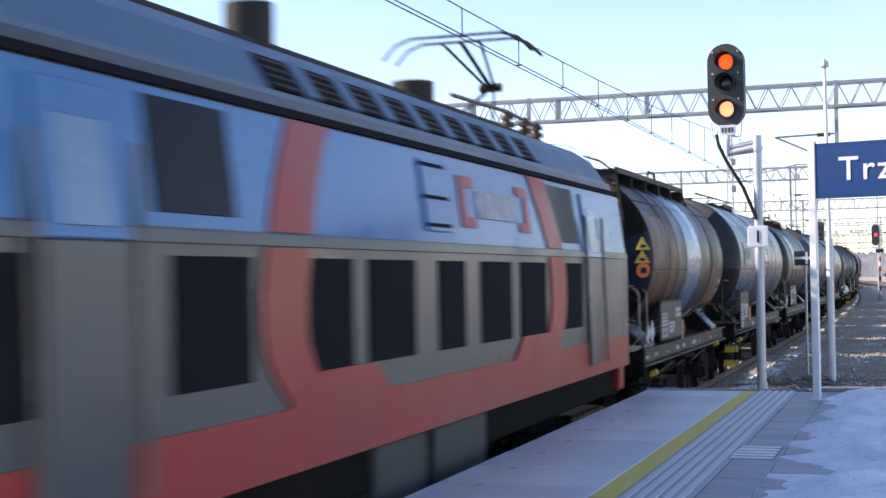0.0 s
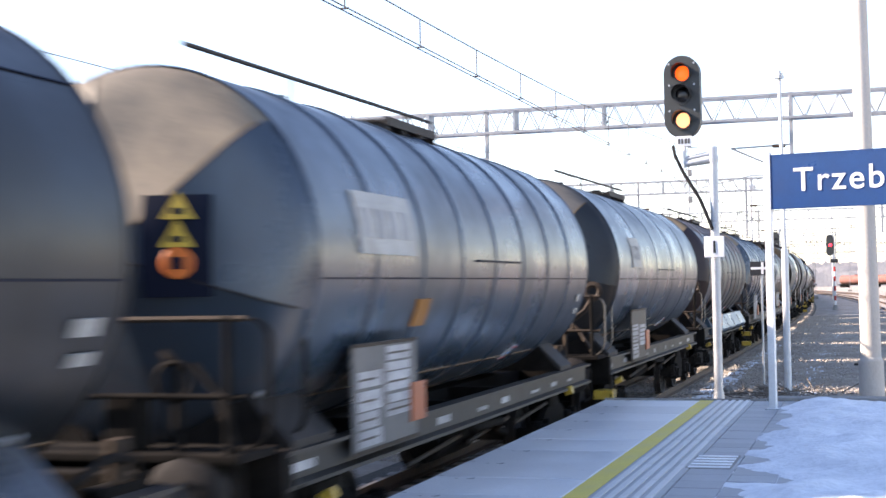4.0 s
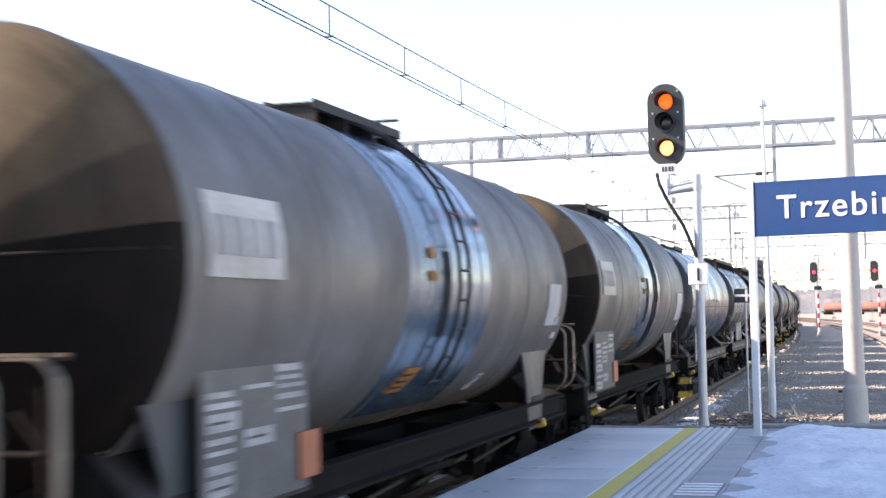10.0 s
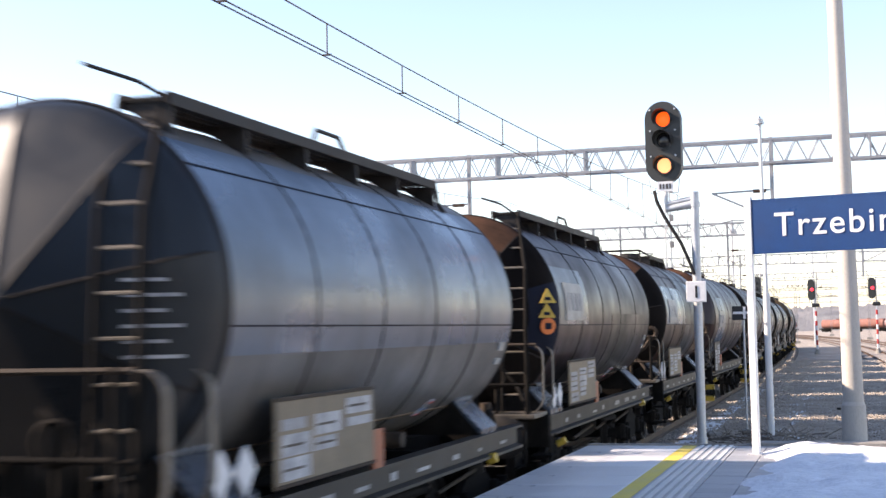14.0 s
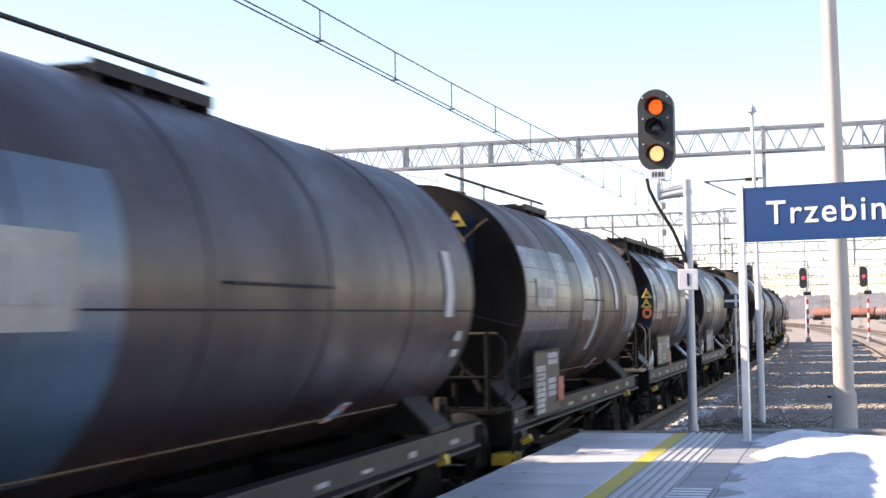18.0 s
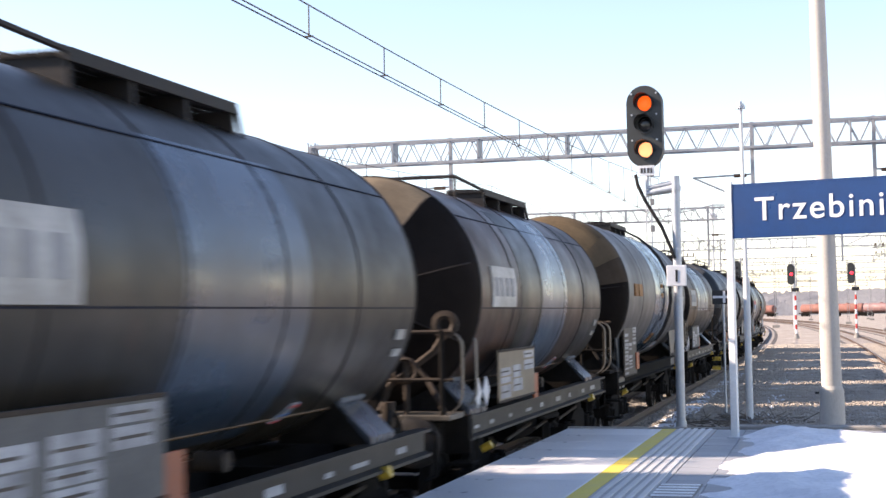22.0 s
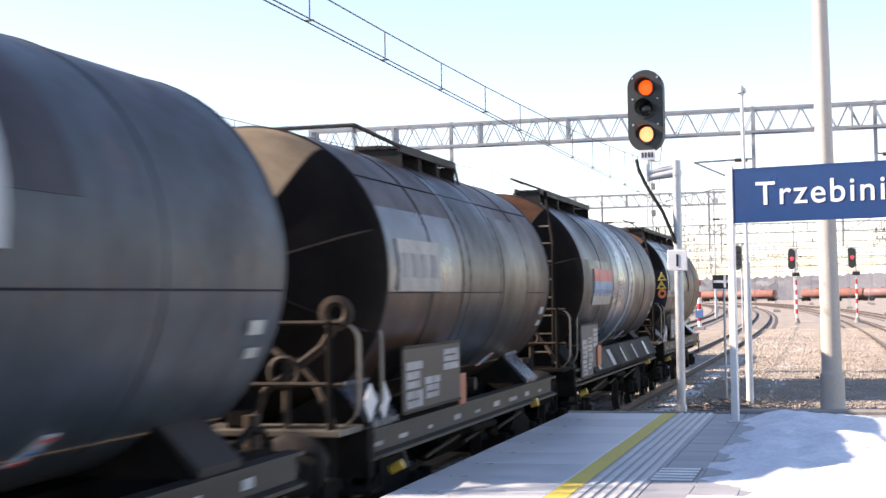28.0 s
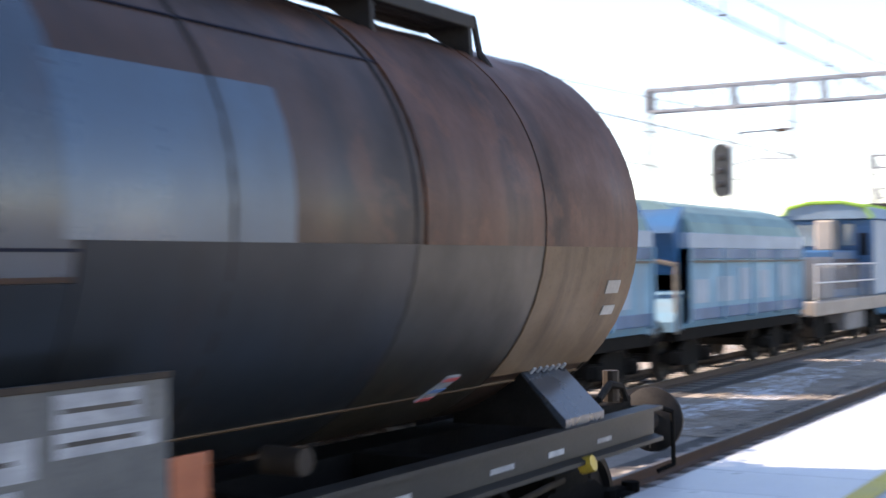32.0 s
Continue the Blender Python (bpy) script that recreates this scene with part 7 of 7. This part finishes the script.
def far_head_span(y, x0, x1, z):
    s = thing("head_span", "thin wires strung across the tracks between far masts", "wire", pose(0, y, 0), group="far head spans")
    part("upper_wire", rod(B(), (x0, 0, z), (x1, 0, z), 0.035, n=5), M["wire"], s)
    part("lower_wire", rod(B(), (x0, 0, z - 1.3), (x1, 0, z - 1.3), 0.035, n=5), M["wire"], s)
    for x in (x0, x1):
        part("end_mast", rod(B(), (x, 0, GROUND_Z), (x, 0, z + 1.0), 0.16, 0.1, 8), M["mast_steel"], s)
    for i in range(5):
        x = x0 + (x1 - x0) * (i + 0.5) / 5
        part("dropper", rod(B(), (x, 0, z), (x, 0, z - 2.2), 0.03, n=5), M["wire"], s)


for hy, hx0, hx1, hz in ((172, -22, 12, 8.2), (238, -30, 16, 8.4), (305, -36, 22, 8.6)):
    far_head_span(hy, hx0, hx1, hz)


def yard_lamp(x, y, top):
    s = thing("yard_lamp", "grey yard lighting mast with a ring of lamps", "lamp", pose(x, y, GROUND_Z))
    part("shaft", rod(B(), (0, 0, 0), (0, 0, top), 0.16, 0.09, 10), M["galv"], s)
    part("lamp_ring", lathe_z(0, 0, top - 0.6, (0.5, 0.55, 0.3), 0.25), M["galv"], s)
    part("lamp_head", lathe_z(0, 0, top + 0.2, (0.2, 0.3, 0.12), 0.3), M["galv"], s)


yard_lamp(-12.2, 150.0, 13.0)
yard_lamp(-5.0, 190.0, 15.0)

# far red is muted in its colour to carry some distance haze
M["far_red"] = tank_paint("far_red_wagon", (0.26, 0.12, 0.095), (0.17, 0.11, 0.1), 0.6, 0.7, shine=0.2)
M["far_brown"] = tank_paint("far_brown_wagon", (0.2, 0.15, 0.12), (0.1, 0.08, 0.07), 0.5, 0.6)
M["far_maroon"] = tank_paint("far_maroon_wagon", (0.24, 0.13, 0.12), (0.14, 0.09, 0.08), 0.5, 0.55)


def far_wagon(x, y, turn, paint, kind):
    s = thing("far_tank_wagon", paint[4:] + " tank wagon standing in the far yard", "wagon", pose(x, y, 0, 0, 0, turn), group="far yard wagons")
    if kind == "tank":
        part("barrel", lathe_y(B(), tank_profile(-5.6, 5.6, 1.4, 0.4), 20, 2.55), M[paint], s, smooth=True)
        part("dome", rod(B(), (0, 0, 3.9), (0, 0, 4.2), 0.5, n=14), M[paint], s)
    else:
        part("box_body", box(B(), -1.45, 1.45, -6.0, 6.0, 1.2, 3.1, 0.05), M[paint], s)
    part("underframe", box(B(), -1.2, 1.2, -6.1, 6.1, 0.8, 1.15), M["chassis"], s)
    for y in (-4.2, 4.2):
        park_bogie(s, y)


rng = random.Random(5)
for i in range(11):
    u = i / 10
    if i not in (3, 7):
        far_wagon(52.0 - 95 * u, 370.0 + 150 * u, 66 - 12 * u, ("far_red", "far_red", "far_brown", "far_red", "far_maroon")[i % 5], "tank")
M["plaster"] = surface("beige_plaster", (0.5, 0.44, 0.34), (0.6, 0.54, 0.43), 0.5, 0.85, grain=12, relief=0.1)
M["blue_sheet"] = surface("blue_metal_sheet", (0.16, 0.26, 0.42), (0.24, 0.34, 0.5), 0.8, 0.6, grain=10, relief=0.1)
M["white_wall"] = surface("pale_wall", (0.6, 0.6, 0.58), (0.7, 0.69, 0.67), 0.5, 0.85, grain=12, relief=0.1)


def building(x, y, w, d, h, mat, label, name="building", windows=True):
    s = thing(name, label, "building", pose(x, y, GROUND_Z))
    part("wall", box(B(), -w / 2, w / 2, -d / 2, d / 2, 0, h), M[mat], s)
    part("roof", box(B(), -w / 2 - 0.3, w / 2 + 0.3, -d / 2 - 0.3, d / 2 + 0.3, h, h + 0.3, 0.05), M["placard"], s)
    if windows:
        for i in range(max(1, int(w / 2.4))):
            for k in range(max(1, int(h / 3))):
                part("window", box(B(), -w / 2 + 0.7 + i * 2.4, -w / 2 + 1.8 + i * 2.4, -d / 2 - 0.03, -d / 2 + 0.05, 1.1 + k * 3, 2.3 + k * 3), M["dark_glass"], s)


building(-50.5, 331, 4.3, 6.0, 13.8, "plaster", "narrow beige plaster signal tower beyond the tracks", windows=False)
building(-45.8, 300, 6.0, 8.0, 4.7, "blue_sheet", "pale blue sheet metal hut beside the track", "hut", False)
building(9.5, 128, 3.4, 3.0, 2.0, "blue_sheet", "blue tarpaulin-covered stack beside the track", "covered_stack", False)
building(-100, 430, 30, 12, 7, "white_wall", "pale industrial shed in the far distance")


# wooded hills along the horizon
# pale grey of distance haze is put into the wood colour
M["wood"] = surface("hazy_bare_winter_wood", (0.31, 0.305, 0.315), (0.42, 0.41, 0.415), 0.05, 0.95, grain=0.8, relief=0.5, depth=0.5)


def far_hills():
    """Rows of bare wood one behind the other, each with a ragged crown line."""
    verts, faces = [], []
    rng2 = random.Random(9)
    for row, d in enumerate((600, 690, 780, 870, 960, 1060, 1170)):
        n = 1500
        k = len(verts)
        for i in range(n + 1):
            a = radians(-18 + 68 * i / n)
            roll = 9 * max(0.0, noise.noise((a * 4.0, 3.1, row * 0.3)) + 0.3) + 6 * max(0, math.sin(a * 2.2 + 1.8))
            top = 2.0 + row * 1.5 + roll * (0.3 + row * 0.11) + 2.2 * noise.noise((i * 0.23, row * 7.7, 0)) + rng2.uniform(-0.7, 0.9)
            dd = d + 3 * noise.noise((i * 0.02, row, 5))
            verts += [(-dd * math.sin(a), dd * math.cos(a), -14), (-dd * math.sin(a), dd * math.cos(a), top * 0.55), (-dd * math.sin(a), dd * math.cos(a), top)]
        for i in range(n):
            for q in (0, 1):
                u = k + 3 * i + q
                faces.append((u, u + 3, u + 4, u + 1))
    me = bpy.data.meshes.new("far_woods")
    me.from_pydata(verts, [], faces)
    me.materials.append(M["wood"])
    tagged(new("far_woods", me), "bare winter woods along the horizon, painted pale with haze", "trees", kind="stuff")


far_hills()


# loose ballast stones, snow in the gravel
def ballast_stones():
    r = np.random.RandomState(4)
    n = 72000
    y = 19.9 + 85 * r.rand(n) ** 1.6
    x = -9.0 + 13.5 * r.rand(n)
    keep = ~((np.abs(x - TRACK_X) < 0.9) & (np.abs(np.abs(x - TRACK_X) - 0.75) < 0.1))
    x, y = x[keep], y[keep]
    n = len(x)
    size = 0.011 + 0.018 * r.rand(n) + 0.0007 * (y - 20)
    base = np.array([(1, 0, 0), (-1, 0, 0), (0, 1, 0), (0, -1, 0), (0, 0, 0.8), (0, 0, -0.8)])
    v = base[None] * size[:, None, None] * (0.7 + 0.6 * r.rand(n, 6, 3))
    ang = 2 * np.pi * r.rand(n)
    c, s = np.cos(ang), np.sin(ang)
    vx = v[:, :, 0] * c[:, None] - v[:, :, 1] * s[:, None] + x[:, None]
    vy = v[:, :, 0] * s[:, None] + v[:, :, 1] * c[:, None] + y[:, None]
    vz = v[:, :, 2] + GROUND_Z - 0.01 + 0.02 * r.rand(n)[:, None]
    vs = np.stack([vx, vy, vz], 2).reshape(-1, 3)
    tri = np.array([(0, 2, 4), (2, 1, 4), (1, 3, 4), (3, 0, 4), (2, 0, 5), (1, 2, 5), (3, 1, 5), (0, 3, 5)])
    f = (tri[None] + 6 * np.arange(n)[:, None, None]).reshape(-1, 3)
    me = bpy.data.meshes.new("ballast_stones")
    me.from_pydata(vs.tolist(), [], f.tolist())
    me.materials.append(M["stone"])
    tagged(new("ballast_stones", me), "loose grey-brown ballast stones", "gravel", kind="stuff")


ballast_stones()
snow_bank("snow_strip", -4.3, -3.4, 19.8, 60, GROUND_Z - 0.02, 0.06, 5.0, "thin strip of old snow beside the rail", step=0.2, edge=0.5, frequency=1.2)
snow_bank("snow_patch", -2.6, -0.8, 23, 75, GROUND_Z - 0.04, 0.06, 8.0, "broken patches of old snow on gravel", step=0.15, edge=1.3, frequency=0.4)
snow_bank("snow_patch", -9.3, -7.2, 20, 80, GROUND_Z - 0.03, 0.05, 11.0, "broken patches of old snow on gravel", step=0.25, edge=1.2, frequency=0.6)


# brushwood and leaves caught at the platform's end
def debris():
    rng3 = random.Random(12)
    bm = B()
    for i in range(160):
        x, y = rng3.gauss(-2.1, 0.6), 33.0 + rng3.gauss(0, 0.9)
        a, e, l = rng3.uniform(0, math.pi), rng3.uniform(-0.3, 0.5), rng3.uniform(0.12, 0.55)
        z = GROUND_Z + 0.03 + 0.07 * rng3.random() * math.exp(-((x + 2.1) / 0.7) ** 2 - ((y - 33.0) / 1.0) ** 2)
        rod(bm, (x, y, z), (x + l * math.cos(a) * math.cos(e), y + l * math.sin(a) * math.cos(e), z + l * math.sin(e)), rng3.uniform(0.005, 0.015), n=4)
    ob = part("brushwood", bm, M["twig"], None)
    tagged(ob, "heap of dark dead twigs at the platform end", "debris", kind="stuff")
    for i in range(9):
        x, y = rng3.gauss(-1.9, 0.8), 32.0 + rng3.random() * 2.2
        s = rng3.uniform(0.06, 0.14)
        lump = bmesh.new()
        bmesh.ops.create_icosphere(lump, subdivisions=2, radius=s)
        for v in lump.verts:
            v.co *= 0.8 + 0.5 * noise.noise(v.co * 9 + Vector((i, 0, 0)))
            v.co.z *= 0.6
        ob = part("rubble_stone", lump, M["concrete"], None)
        ob.location = (x, y, GROUND_Z + s * 0.4)
        tagged(ob, "lump of broken concrete lying among dead twigs", "stone", group="rubble at the platform end")


M["twig"] = surface("dead_twigs", (0.09, 0.07, 0.052), (0.22, 0.18, 0.14), 4.0, 0.9, grain=40, relief=0.2)
debris()


def motions():
    """The train rolls by, slowing down a little; the wheels turn with the way."""
    times = [i * 0.5 for i in range(65)]
    for ob, s0, half in TRAIN:
        rows = []
        for t in times:
            s = s0 - way(t)
            x0, y0, _ = on_track(s - half)
            x1, y1, _ = on_track(s + half)
            rows.append((t, pose((x0 + x1) / 2, (y0 + y1) / 2, 0, 0, 0, math.degrees(math.atan2(x0 - x1, y1 - y0)))))
        walk(ob, rows)
    walk(WHEELSET, [(i / 30, pose(0, 0, 0, math.degrees(way(i / 30) / WHEEL_R) % 360)) for i in range(961)])
    for ob in WHEEL_COPIES:
        ob.rotation_mode = "QUATERNION"
        ob.animation_data_create()
        ob.animation_data.action = WHEELSET.animation_data.action
        ob.animation_data.action_slot = WHEELSET.animation_data.action_slot


motions()
